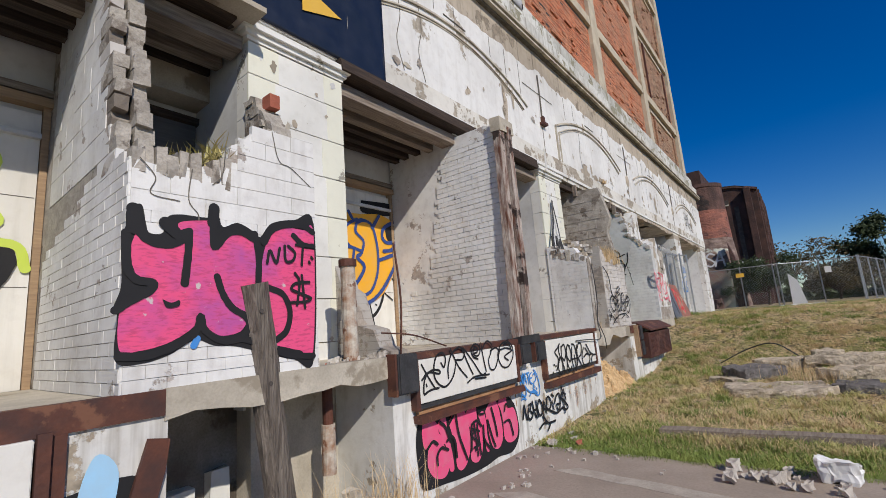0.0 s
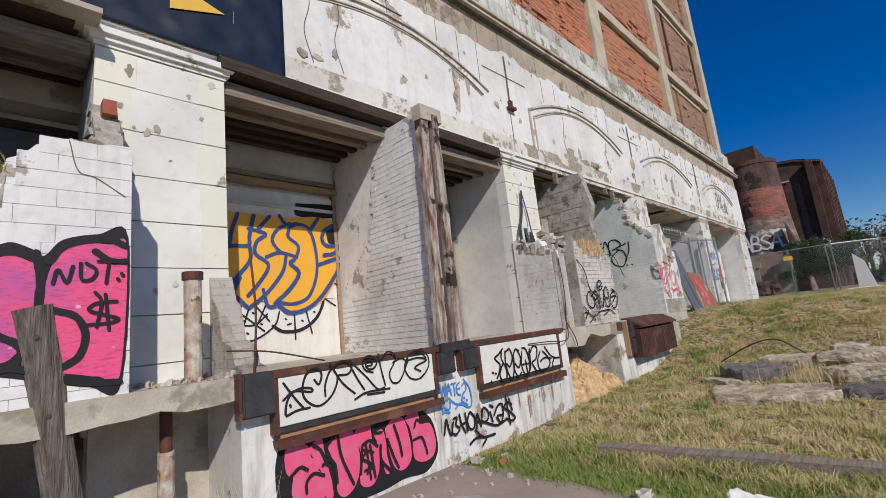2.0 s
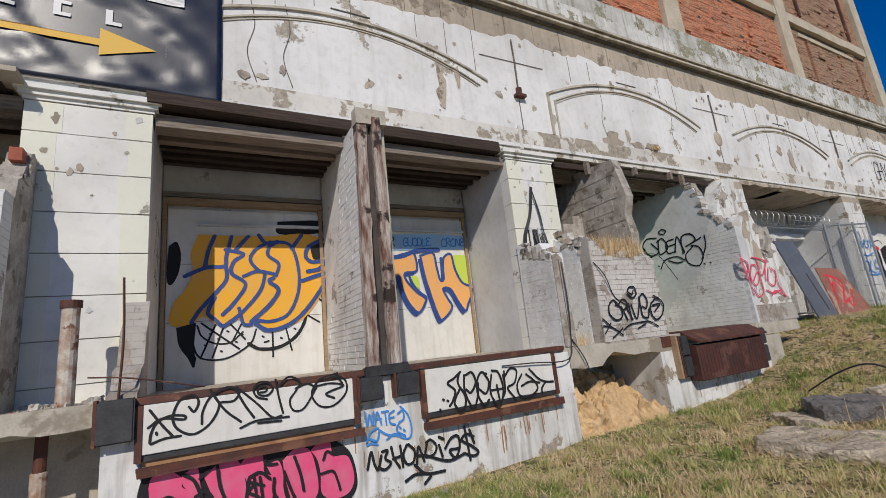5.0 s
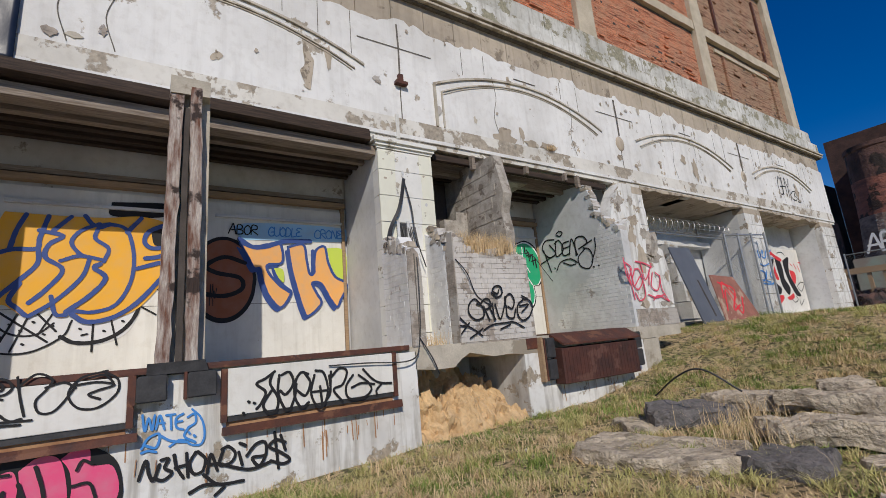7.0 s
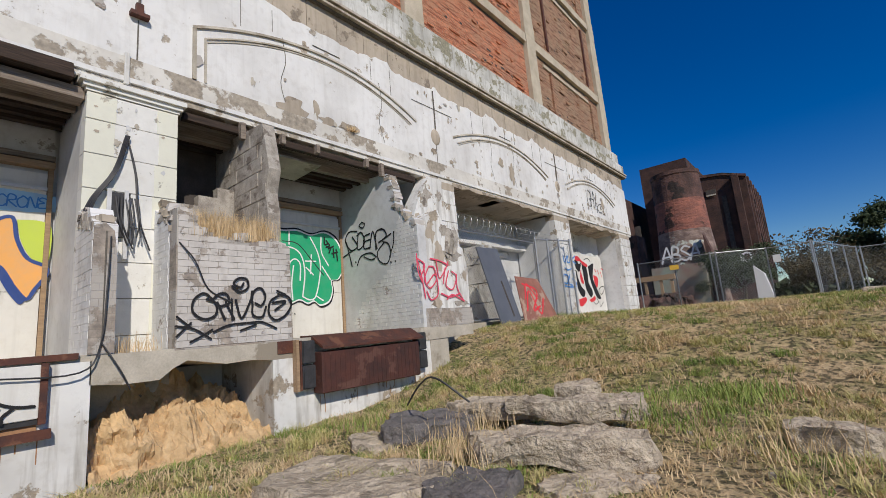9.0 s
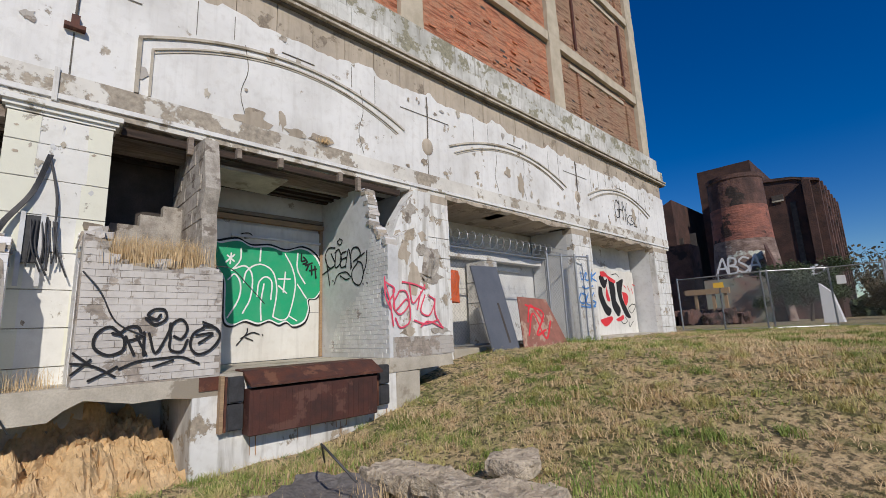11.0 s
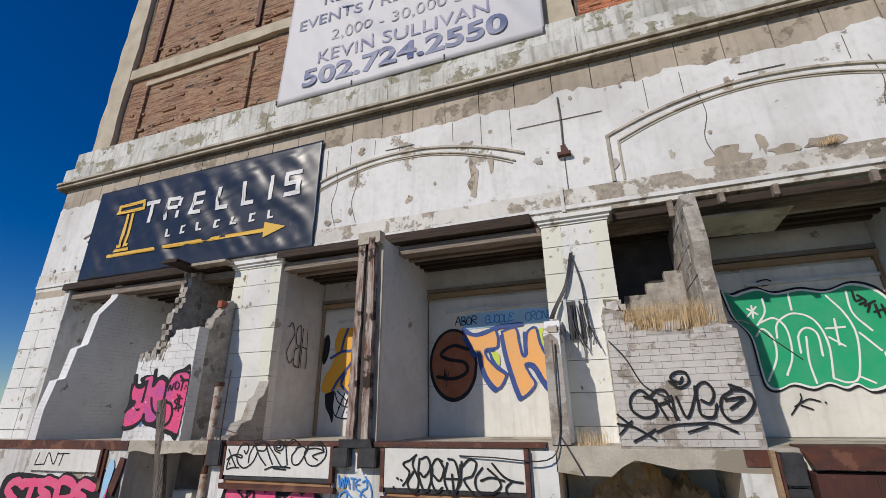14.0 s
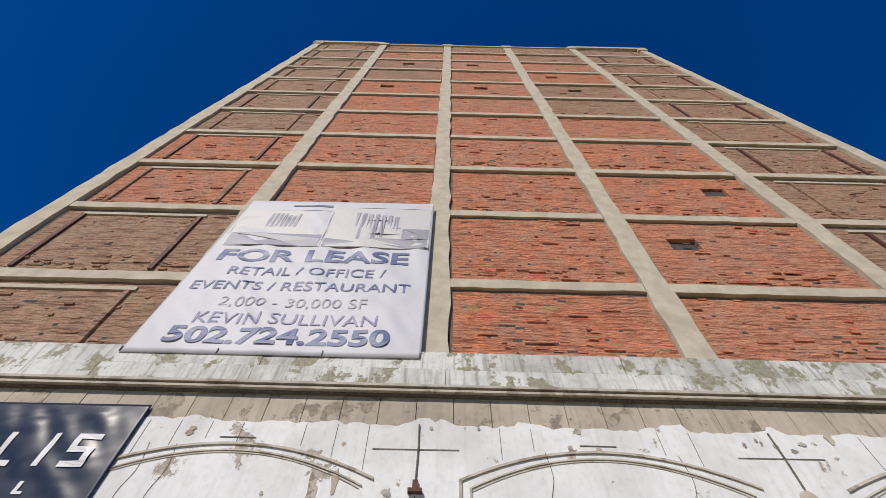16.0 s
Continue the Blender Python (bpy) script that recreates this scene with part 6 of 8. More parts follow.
wd.blob([(5.508, 0.54), (5.615, 0.616), (5.739, 0.586), (5.796, 0.399), (5.801, 0.213), (5.702, 0.129), (5.594, 0.172), (5.537, 0.343)], PINK, dock2, 0.006, "bubble_letter")
wd.blob([(5.751, 0.578), (5.836, 0.635), (5.927, 0.621), (5.953, 0.496), (6.085, 0.463), (6.139, 0.282), (6.088, 0.156), (5.949, 0.13), (5.838, 0.195), (5.831, 0.366), (5.806, 0.489)], PINK, dock2, 0.006, "bubble_letter")
wd.lines([[(4.687, 0.241), (4.692, 0.318), (4.756, 0.365), (4.846, 0.328)], [(4.559, 0.397), (4.64, 0.445), (4.703, 0.409)], [(4.76, 0.582), (4.829, 0.526), (4.883, 0.396)], [(4.841, 0.405), (4.906, 0.43), (4.955, 0.372), (4.966, 0.236)], [(4.995, 0.608), (5.024, 0.417), (5.125, 0.177)], [(4.871, 0.533), (4.997, 0.637)], [(5.24, 0.465), (5.323, 0.485), (5.4, 0.42)], [(5.233, 0.451), (5.203, 0.234)], [(5.435, 0.413), (5.435, 0.286), (5.531, 0.165)], [(5.608, 0.554), (5.655, 0.399), (5.678, 0.263)], [(5.517, 0.45), (5.574, 0.284), (5.625, 0.171)]], 0.026, INK, dock2, 0.02, "sprayed_line")
wd.lines([[(5.857, 0.48), (5.891, 0.544), (5.954, 0.507)], [(5.831, 0.366), (5.938, 0.368), (5.98, 0.274), (5.998, 0.2)], [(5.366, 0.631), (5.37, 0.543), (5.458, 0.527)], [(5.281, 0.407), (5.23, 0.352), (5.317, 0.285), (5.27, 0.22)], [(5.274, 0.458), (5.305, 0.163)], [(5.32, 0.45), (5.352, 0.163)], [(5.248, 0.423), (5.349, 0.379)], [(5.244, 0.25), (5.349, 0.253)]], 0.022, INK, dock2, 0.022, "sprayed_line")
# dock 2: handwriting
wd.lines([[(6.274, 0.828), (6.296, 0.691), (6.32, 0.798), (6.349, 0.691), (6.364, 0.814)], [(6.377, 0.695), (6.402, 0.808), (6.44, 0.685)], [(6.384, 0.741), (6.438, 0.741)], [(6.449, 0.801), (6.517, 0.8)], [(6.483, 0.796), (6.491, 0.676)], [(6.579, 0.796), (6.527, 0.765), (6.53, 0.689), (6.582, 0.661)], [(6.528, 0.732), (6.572, 0.734)], [(6.615, 0.761), (6.668, 0.782), (6.679, 0.708), (6.626, 0.673)], [(6.649, 0.824), (6.723, 0.735), (6.753, 0.603), (6.728, 0.516), (6.657, 0.519), (6.568, 0.578), (6.483, 0.537)]], 0.018, LBLUE, dock2, 0.004, "sprayed_line")
wd.lines([[(6.626, 0.677), (6.593, 0.602), (6.678, 0.539)], [(6.278, 0.553), (6.323, 0.631), (6.404, 0.654), (6.383, 0.547), (6.296, 0.581)], [(6.404, 0.644), (6.49, 0.583), (6.621, 0.549)], [(6.279, 0.521), (6.327, 0.53), (6.385, 0.51)], [(6.627, 0.629), (6.636, 0.618)], [(6.668, 0.598), (6.677, 0.587)]], 0.02, LBLUE, dock2, 0.004, "sprayed_line")
wd.lines([[(6.269, 0.311), (6.314, 0.456), (6.338, 0.348), (6.373, 0.287), (6.413, 0.404)], [(6.424, 0.438), (6.478, 0.437), (6.452, 0.369), (6.507, 0.321), (6.443, 0.272), (6.376, 0.304)], [(6.52, 0.461), (6.54, 0.36), (6.594, 0.261)], [(6.532, 0.352), (6.617, 0.362)], [(6.614, 0.456), (6.629, 0.263)], [(6.685, 0.452), (6.639, 0.367), (6.672, 0.277), (6.742, 0.285), (6.763, 0.38), (6.703, 0.453)], [(6.779, 0.258), (6.807, 0.414), (6.861, 0.265)], [(6.786, 0.328), (6.86, 0.322)], [(6.895, 0.436), (6.952, 0.45), (7.01, 0.38), (6.972, 0.309), (6.878, 0.309), (6.905, 0.429)]], 0.026, INK, dock2, 0.006, "sprayed_line")
wd.lines([[(7.039, 0.384), (7.069, 0.27)], [(7.048, 0.462), (7.097, 0.433)], [(7.108, 0.341), (7.187, 0.426), (7.269, 0.432), (7.279, 0.328), (7.218, 0.229), (7.157, 0.311), (7.259, 0.311)], [(7.459, 0.397), (7.374, 0.433), (7.31, 0.383), (7.415, 0.312), (7.5, 0.233), (7.435, 0.205), (7.32, 0.253)], [(7.359, 0.504), (7.393, 0.173)], [(7.417, 0.468), (7.458, 0.329)], [(6.752, 0.25), (6.872, 0.148), (7.079, 0.131)], [(6.645, 0.126), (6.763, 0.164), (6.918, 0.128), (6.846, 0.061)], [(6.869, 0.32), (7.128, 0.218), (7.33, 0.246)]], 0.028, INK, dock2, 0.007, "sprayed_line")
wl = Wall("x", W + 0.06, 1)
pl = [o for o in bpy.data.objects if o.name.startswith("dock_leveler")]
wl.lines([[(4.515, 1.118), (4.596, 0.999), (4.679, 0.892)], [(4.508, 0.987), (4.599, 1.041), (4.748, 1.012), (4.75, 1.041), (4.649, 1.054), (4.568, 1.017), (4.53, 0.947), (4.521, 0.874)], [(4.53, 0.863), (4.619, 0.887), (4.73, 0.889)], [(4.563, 0.942), (4.567, 0.927)], [(4.785, 1.104), (4.824, 1.061), (4.855, 1.135), (4.812, 1.195), (4.717, 1.161), (4.673, 1.036), (4.713, 0.94), (4.822, 0.886), (4.943, 0.952), (5.007, 1.078), (4.97, 1.162)], [(4.88, 0.955), (4.886, 1.053), (4.948, 1.165), (5.073, 1.222), (5.159, 1.172), (5.12, 1.105), (5.02, 1.106)], [(4.941, 1.216), (5.048, 1.042), (5.173, 0.925)], [(5.138, 1.185), (5.206, 1.054), (5.277, 0.942)]], 0.02, INK, pl[0], 0.004, "sprayed_line")
wl.lines([[(5.14, 1.215), (5.299, 1.058), (5.423, 0.923), (5.502, 0.923)], [(5.331, 1.143), (5.379, 1.148), (5.371, 1.191), (5.317, 1.186), (5.318, 1.129), (5.387, 1.111), (5.434, 1.158), (5.397, 1.22), (5.321, 1.228), (5.275, 1.175), (5.304, 1.109), (5.384, 1.079)], [(5.459, 1.236), (5.482, 1.089), (5.516, 0.942)], [(5.464, 1.16), (5.571, 1.246), (5.667, 1.194), (5.634, 1.121), (5.576, 1.041), (5.604, 0.952), (5.692, 0.952), (5.783, 1.072), (5.817, 1.145)], [(5.629, 1.138), (5.741, 1.164), (5.813, 1.113)], [(6.015, 1.227), (5.848, 1.187), (5.77, 1.073), (5.835, 0.956), (5.967, 0.94), (6.088, 1.038), (6.088, 1.152), (5.987, 1.224)]], 0.018, INK, pl[0], 0.006, "sprayed_line")
wl.lines([[(5.816, 1.134), (5.95, 1.143), (6.069, 1.108), (5.956, 1.075), (5.899, 1.048), (5.975, 1.006)], [(5.901, 1.181), (5.997, 1.195), (6.058, 1.132)], [(5.169, 0.875), (5.304, 0.913), (5.562, 0.905)], [(5.308, 0.892), (5.498, 0.881)]], 0.018, INK, pl[0], 0.008, "sprayed_line")
wl.lines([[(7.355, 1.079), (7.27, 1.023), (7.187, 0.98), (7.269, 0.895), (7.228, 0.796), (7.187, 0.75)], [(7.334, 1.059), (7.312, 0.965), (7.385, 0.822), (7.363, 0.703), (7.289, 0.698), (7.248, 0.782), (7.322, 0.899)], [(7.398, 1.041), (7.386, 0.875), (7.449, 0.711), (7.503, 0.703)], [(7.42, 1.039), (7.497, 1.058), (7.535, 0.949), (7.461, 0.849), (7.407, 0.888)], [(7.503, 0.703), (7.549, 0.827), (7.562, 0.935)], [(7.684, 1.021), (7.61, 1.041), (7.551, 0.947), (7.549, 0.805), (7.614, 0.698), (7.683, 0.743)], [(7.561, 0.88), (7.651, 0.813), (7.705, 0.929), (7.655, 1.025)]], 0.027, INK, pl[1], 0.004, "sprayed_line")
wl.lines([[(7.748, 1.003), (7.709, 0.834), (7.763, 0.698), (7.834, 0.688), (7.886, 0.839), (7.844, 1.016), (7.761, 1.047)], [(7.72, 0.838), (7.91, 0.836)], [(7.822, 0.69), (7.909, 0.808), (7.903, 0.98)], [(7.804, 0.883), (7.822, 0.701)], [(7.923, 1.019), (7.909, 0.808)], [(7.921, 0.961), (8.017, 1.044), (8.098, 1.006), (8.048, 0.877), (7.947, 0.832), (8.041, 0.699)], [(8.166, 0.958), (8.084, 0.849), (8.105, 0.73), (8.244, 0.7), (8.367, 0.767), (8.345, 0.854), (8.231, 0.951)], [(8.147, 0.83), (8.266, 0.863), (8.411, 0.834)], [(8.286, 1.005), (8.401, 0.883), (8.508, 0.834), (8.619, 0.821)], [(8.493, 0.824), (8.435, 0.77), (8.432, 0.722)], [(7.111, 0.828), (7.121, 0.821)]], 0.025, INK, pl[1], 0.007, "sprayed_line")
wl.lines([[(7.161, 0.81), (7.171, 0.804)], [(7.067, 0.732), (7.072, 0.726)]], 0.025, INK, pl[1], 0.007, "sprayed_line")
rs2 = random.Random(61)
for k in range(26):
    yy = rs2.choice((rs2.uniform(4.3, 8.9), rs2.uniform(7.6, 8.9), rs2.uniform(11.1, 13.4)))
    top = rs2.uniform(0.42, 0.56)
    pts = [(yy, top), (yy + rs2.uniform(-0.01, 0.01), top - rs2.uniform(0.04, 0.3))]
    wd.lines([pts], rs2.uniform(0.004, 0.014), RUSTSTREAK, dock3 if yy > 11 else dock2, 0.001, "rust_run")
# doors of bay 2
d = door_b2a
wback.blob([(4.475, 2.993), (4.564, 3.05), (4.615, 2.881), (4.591, 2.635), (4.514, 2.483), (4.461, 2.573)], INK, d, 0.004, "black_ground")
wback.blob([(4.578, 1.936), (4.811, 1.963), (4.787, 1.444), (4.706, 1.561), (4.612, 1.714)], INK, d, 0.004, "black_ground")
wback.blob([(4.797, 1.978), (5.172, 1.908), (5.494, 1.932), (5.445, 1.682), (5.166, 1.517), (4.863, 1.511), (4.781, 1.629)], VINYL, d, 0.005, "white_wheel")
wback.blob([(5.477, 1.932), (5.693, 1.802), (6.134, 1.986), (6.117, 1.779), (5.981, 1.623), (5.717, 1.553), (5.492, 1.656)], VINYL, d, 0.005, "white_wheel")
wback.lines([[(4.81, 1.948), (4.863, 1.81), (5.008, 1.71), (5.192, 1.706), (5.341, 1.829)], [(4.765, 1.927), (4.77, 1.703), (4.865, 1.533), (5.15, 1.511), (5.428, 1.668), (5.505, 1.852)], [(4.856, 1.976), (5.297, 1.614)], [(5.02, 1.953), (4.85, 1.535)], [(5.11, 1.911), (4.984, 1.531)], [(5.19, 1.946), (5.368, 1.734)], [(5.333, 1.955), (5.207, 1.697)], [(5.711, 1.825), (5.712, 1.474)], [(5.878, 1.873), (5.956, 1.536)], [(6.155, 2.019), (6.347, 1.893)], [(6.331, 2.251), (6.443, 2.128), (6.397, 2.044)]], 0.022, INK, d, 0.01, "sprayed_line")
wback.lines([[(5.412, 1.669), (5.553, 1.588), (5.805, 1.595), (6.024, 1.726), (6.148, 1.935), (6.141, 2.069)]], 0.045, INK, d, 0.009, "sprayed_line")
wback.lines([[(4.954, 1.835), (4.968, 1.826)], [(5.078, 1.607), (5.093, 1.598)], [(5.255, 1.71), (5.27, 1.701)], [(5.154, 1.855), (5.169, 1.846)], [(5.581, 1.753), (5.597, 1.744)], [(5.814, 1.715), (5.831, 1.706)], [(5.997, 1.826), (6.014, 1.817)], [(5.608, 1.672), (5.659, 1.684)], [(5.048, 1.761), (5.063, 1.752)], [(4.895, 1.695), (4.909, 1.687)], [(5.324, 1.807), (5.339, 1.798)]], 0.024, INK, d, 0.01, "sprayed_line")
wback.blob([(4.812, 3.156), (5.241, 3.144), (5.744, 3.151), (6.15, 3.196), (6.452, 3.093), (6.465, 2.8), (6.504, 2.597), (6.493, 2.474), (6.347, 2.216), (6.142, 1.969), (5.911, 1.855), (5.652, 1.82), (5.51, 1.931), (5.393, 1.889), (5.272, 2.004), (5.11, 1.911), (4.984, 1.985), (4.875, 2.059), (4.768, 1.987), (4.579, 1.951), (4.497, 2.036), (4.556, 2.272), (4.67, 2.421), (4.753, 2.652), (4.726, 2.885)], YELLOW, d, 0.012, "yellow_fill")
wback.lines([[(5.003, 3.133), (4.931, 2.93), (4.891, 2.716)], [(5.208, 3.127), (5.145, 2.856), (5.122, 2.719), (4.905, 2.7), (4.662, 2.589)], [(5.139, 2.735), (5.144, 2.536), (5.002, 2.34), (4.842, 2.151), (4.746, 1.996)], [(5.134, 2.944), (5.356, 2.886), (5.236, 2.777), (5.211, 2.616), (5.38, 2.463), (5.237, 2.218), (5.103, 2.073)], [(5.007, 2.301), (4.93, 2.11), (5.008, 2.015), (5.081, 1.935)], [(5.42, 3.136), (5.262, 2.948)], [(5.556, 3.159), (5.65, 3.045), (5.808, 3.068)]], 0.05, BLUE, d, 0.018, "sprayed_line")
wback.lines([[(5.703, 3.064), (5.518, 2.957), (5.442, 2.806), (5.54, 2.659), (5.639, 2.627)], [(5.69, 2.996), (5.673, 2.869), (5.811, 2.746), (5.773, 2.577)], [(5.63, 2.61), (5.564, 2.372), (5.341, 2.096), (5.111, 1.918)], [(5.296, 2.145), (5.348, 1.938), (5.444, 1.918)], [(5.354, 2.576), (5.539, 2.642), (5.774, 2.594)], [(5.717, 3.014), (5.842, 3.061), (5.997, 2.989), (6.08, 2.664), (6.063, 2.324), (5.925, 2.035), (5.703, 1.946), (5.496, 1.971)]], 0.045, BLUE, d, 0.02, "sprayed_line")
wback.lines([[(5.736, 2.544), (5.681, 2.494), (5.801, 2.369), (5.676, 2.166), (5.446, 1.958)], [(6.139, 3.169), (5.996, 2.972)], [(6.435, 3.111), (6.236, 2.997), (6.187, 2.856), (6.273, 2.77), (6.444, 2.782), (6.377, 2.667), (6.206, 2.63)], [(6.121, 2.493), (6.485, 2.597), (6.411, 2.405), (6.159, 2.069), (5.913, 1.88), (5.652, 1.828), (5.494, 1.932)]], 0.055, BLUE, d, 0.022, "sprayed_line")
wback.blob([(6.255, 2.998), (6.449, 3.058), (6.531, 2.89), (6.313, 2.806)], INK, d, 0.014, "ink_spot")
wback.blob([(5.811, 3.372), (6.456, 3.403), (6.421, 3.222), (5.833, 3.184)], INK, d, 0.002, "black_smear")
d = door_b2b
wback.oval(7.14, 2.36, 0.44, 0.62, INK, d, 0.004, "black_ground")
wback.oval(7.14, 2.37, 0.39, 0.56, BROWNP, d, 0.006, "brown_disc")
wback.lines([[(7.42, 2.6), (7.15, 2.68), (6.92, 2.55), (7.05, 2.45), (7.35, 2.38), (7.38, 2.22), (7.15, 2.12), (6.85, 2.16)]], 0.06, INK, d, 0.009)
wback.blob([(7.35, 2.95), (8.95, 3.0), (8.93, 3.22), (7.4, 3.2)], PBLUE, d, name="pale_blue_ground")
wback.blob([(8.649, 2.872), (8.858, 2.88), (8.971, 2.789), (8.953, 2.362), (8.82, 2.389), (8.705, 2.592)], LIME, d, 0.004, "lime_fill")
wback.blob([(7.82, 2.531), (7.952, 2.507), (7.966, 2.316), (7.885, 2.385)], LIME, d, 0.016, "lime_fill")
for pts in ([(7.347, 2.903), (7.549, 2.826), (7.749, 2.852), (7.915, 2.912), (7.945, 2.621), (7.731, 2.572), (7.771, 2.418), (7.949, 2.229), (8.073, 2.159), (7.921, 1.932), (7.745, 2.113), (7.651, 2.383), (7.627, 2.519), (7.541, 2.526), (7.455, 2.694)],
            [(8.032, 2.864), (8.267, 2.911), (8.315, 2.675), (8.355, 2.459), (8.417, 2.459), (8.442, 2.724), (8.482, 2.846), (8.612, 2.889), (8.66, 2.638), (8.764, 2.408), (8.932, 2.315), (8.946, 2.204), (8.854, 2.039), (8.783, 1.914), (8.677, 2.043), (8.538, 2.288), (8.395, 2.297), (8.462, 2.136), (8.529, 1.975), (8.321, 1.79), (8.238, 1.922), (8.174, 2.14), (8.086, 2.491)]):
    wback.blob([(a - 0.05, b - 0.06) for a, b in pts], BLUE, d, 0.008, "blue_edge")
    wback.blob(pts, ORANGE, d, 0.012, "orange_fill")
    wback.lines([pts + pts[:1]], 0.04, BLUE, d, 0.015)
wback.lines([[(7.346, 2.954), (7.533, 2.842), (7.79, 2.889), (7.999, 2.952), (8.376, 2.971)], [(8.417, 2.807), (8.417, 2.478)], [(7.82, 2.522), (7.884, 2.316), (8.048, 2.177)]], 0.07, BLUE, d, 0.0145, "sprayed_line")
for k, (tx, a, b) in enumerate((("JABOR", 7.1, 7.6), ("GUODLE", 7.75, 8.25), ("CRONE", 8.45, 8.92))):
    wback.tag(tx, a, b, 3.03, 3.17, 0.016, INK if k == 0 else LBLUE, d, 0.012)
wback.tag("M~", 6.97, 7.05, 2.0, 2.3, 0.01, INK, d)
# inner wall tag of pier 2 side
wpx = Wall("y", 4.405, 1)
wpx.tag("HBS", -5.2, -4.6, 2.4, 3.1, 0.02, INK, piers[1], 0.004)
# bay 3
d = door_b3
g = [(11.44, 3.234), (11.564, 3.147), (11.714, 3.185), (11.892, 3.211), (12.095, 3.125), (12.405, 3.154), (12.691, 3.095), (12.998, 3.175), (13.258, 3.059), (13.406, 2.771), (13.405, 2.482), (13.279, 2.272), (13.123, 2.235), (13.14, 2.057), (13.056, 1.847), (12.857, 1.772), (12.722, 1.851), (12.589, 1.81), (12.425, 1.875), (12.237, 1.821), (12.03, 1.881), (11.833, 1.81), (11.717, 1.874), (11.695, 2.111), (11.674, 2.544), (11.514, 2.824)]
mid_y, mid_z = sum(p[0] for p in g) / len(g), sum(p[1] for p in g) / len(g)
wback.blob([(mid_y + (a - mid_y) * 1.05, mid_z + (b - mid_z) * 1.07) for a, b in g], INK, d, 0.004, "black_ground")
wback.blob([(mid_y + (a - mid_y) * 1.02, mid_z + (b - mid_z) * 1.025) for a, b in g], WHITEP, d, 0.0055, "white_edge")
wback.blob([(mid_y + (a - mid_y) * 0.99, mid_z + (b - mid_z) * 0.98) for a, b in g], GREENP, d, 0.007, "green_fill")
wback.lines([[(11.727, 2.539), (11.828, 2.636), (11.924, 2.48), (11.903, 2.224), (11.74, 1.923)], [(11.812, 2.725), (11.998, 2.779), (12.113, 2.611), (12.095, 2.253), (11.975, 1.992)], [(11.973, 2.501), (12.023, 2.706), (12.233, 2.827), (12.459, 2.718), (12.543, 2.387), (12.485, 1.929)], [(12.203, 2.279), (12.23, 2.515), (12.345, 2.616), (12.452, 2.522), (12.441, 2.228)], [(12.315, 2.49), (12.269, 2.157), (12.283, 1.875)], [(12.485, 1.929), (12.636, 1.872), (12.771, 1.96), (12.881, 2.443), (12.832, 2.769), (12.682, 3.044)]], 0.026, WHITEP, d, 0.01, "sprayed_line")
wback.lines([[(12.921, 3.079), (12.919, 2.777), (13.066, 2.528)], [(12.922, 2.507), (13.094, 2.262)], [(12.768, 1.944), (12.915, 1.856)], [(11.916, 3.072), (11.906, 2.876), (11.776, 2.693)], [(12.245, 3.109), (12.235, 2.879)], [(12.692, 2.713), (12.66, 2.361)], [(12.567, 2.588), (12.784, 2.595)], [(12.573, 2.469), (12.72, 2.34)], [(11.76, 2.98), (11.747, 2.802)], [(11.699, 2.941), (11.809, 2.85)], [(11.68, 2.826), (11.811, 2.957)]], 0.026, WHITEP, d, 0.011, "sprayed_line")
wback.lines([[(12.991, 3.071), (12.994, 2.941), (13.07, 2.967), (13.025, 3.024), (13.105, 2.929), (13.026, 2.886)], [(13.078, 2.864), (13.201, 2.919)], [(13.136, 2.875), (13.088, 2.778)], [(13.191, 2.869), (13.198, 2.699)], [(13.157, 2.771), (13.29, 2.808)], [(13.259, 2.862), (13.282, 2.641)]], 0.03, INK, d, 0.014, "sprayed_line")
wback.lines([[(11.901, 1.481), (12.049, 1.66), (12.063, 1.74)], [(11.963, 1.583), (12.138, 1.672), (12.261, 1.642)], [(12.038, 1.596), (12.157, 1.543)], [(12.316, 1.631), (12.322, 1.623)]], 0.02, INK, d, 0.004, "sprayed_line")
wback.lines([[(11.927, 3.281), (11.911, 3.328), (12.04, 3.35), (12.092, 3.289), (11.962, 3.258)]], 0.02, INK, d, 0.004, "sprayed_line")
wd.lines([[(10.04, 1.684), (9.949, 1.753), (9.848, 1.681), (9.84, 1.554), (9.954, 1.474), (10.074, 1.519), (10.071, 1.645), (9.979, 1.687)], [(10.026, 1.672), (10.108, 1.744), (10.192, 1.74), (10.216, 1.645), (10.115, 1.605)], [(10.09, 1.65), (10.17, 1.466)], [(10.181, 1.652), (10.276, 1.462)], [(10.246, 1.687), (10.253, 1.463)], [(10.292, 1.672), (10.359, 1.471), (10.462, 1.664), (10.483, 1.775)], [(10.477, 1.651), (10.506, 1.774), (10.593, 1.813), (10.649, 1.717), (10.599, 1.609), (10.522, 1.637)]], 0.026, INK, box3, 0.004, "sprayed_line")
wd.lines([[(10.489, 1.651), (10.492, 1.503), (10.602, 1.475), (10.654, 1.594)], [(10.809, 1.721), (10.708, 1.653), (10.688, 1.52), (10.765, 1.433), (10.894, 1.476), (10.987, 1.609), (10.942, 1.714), (10.812, 1.739)], [(10.74, 1.639), (10.911, 1.655), (10.772, 1.552)], [(10.801, 1.783), (10.902, 1.741)], [(10.252, 1.832), (10.34, 1.77), (10.436, 1.822), (10.419, 1.918), (10.324, 1.924), (10.268, 1.863), (10.347, 1.821), (10.383, 1.869)]], 0.026, INK, box3, 0.006, "sprayed_line")
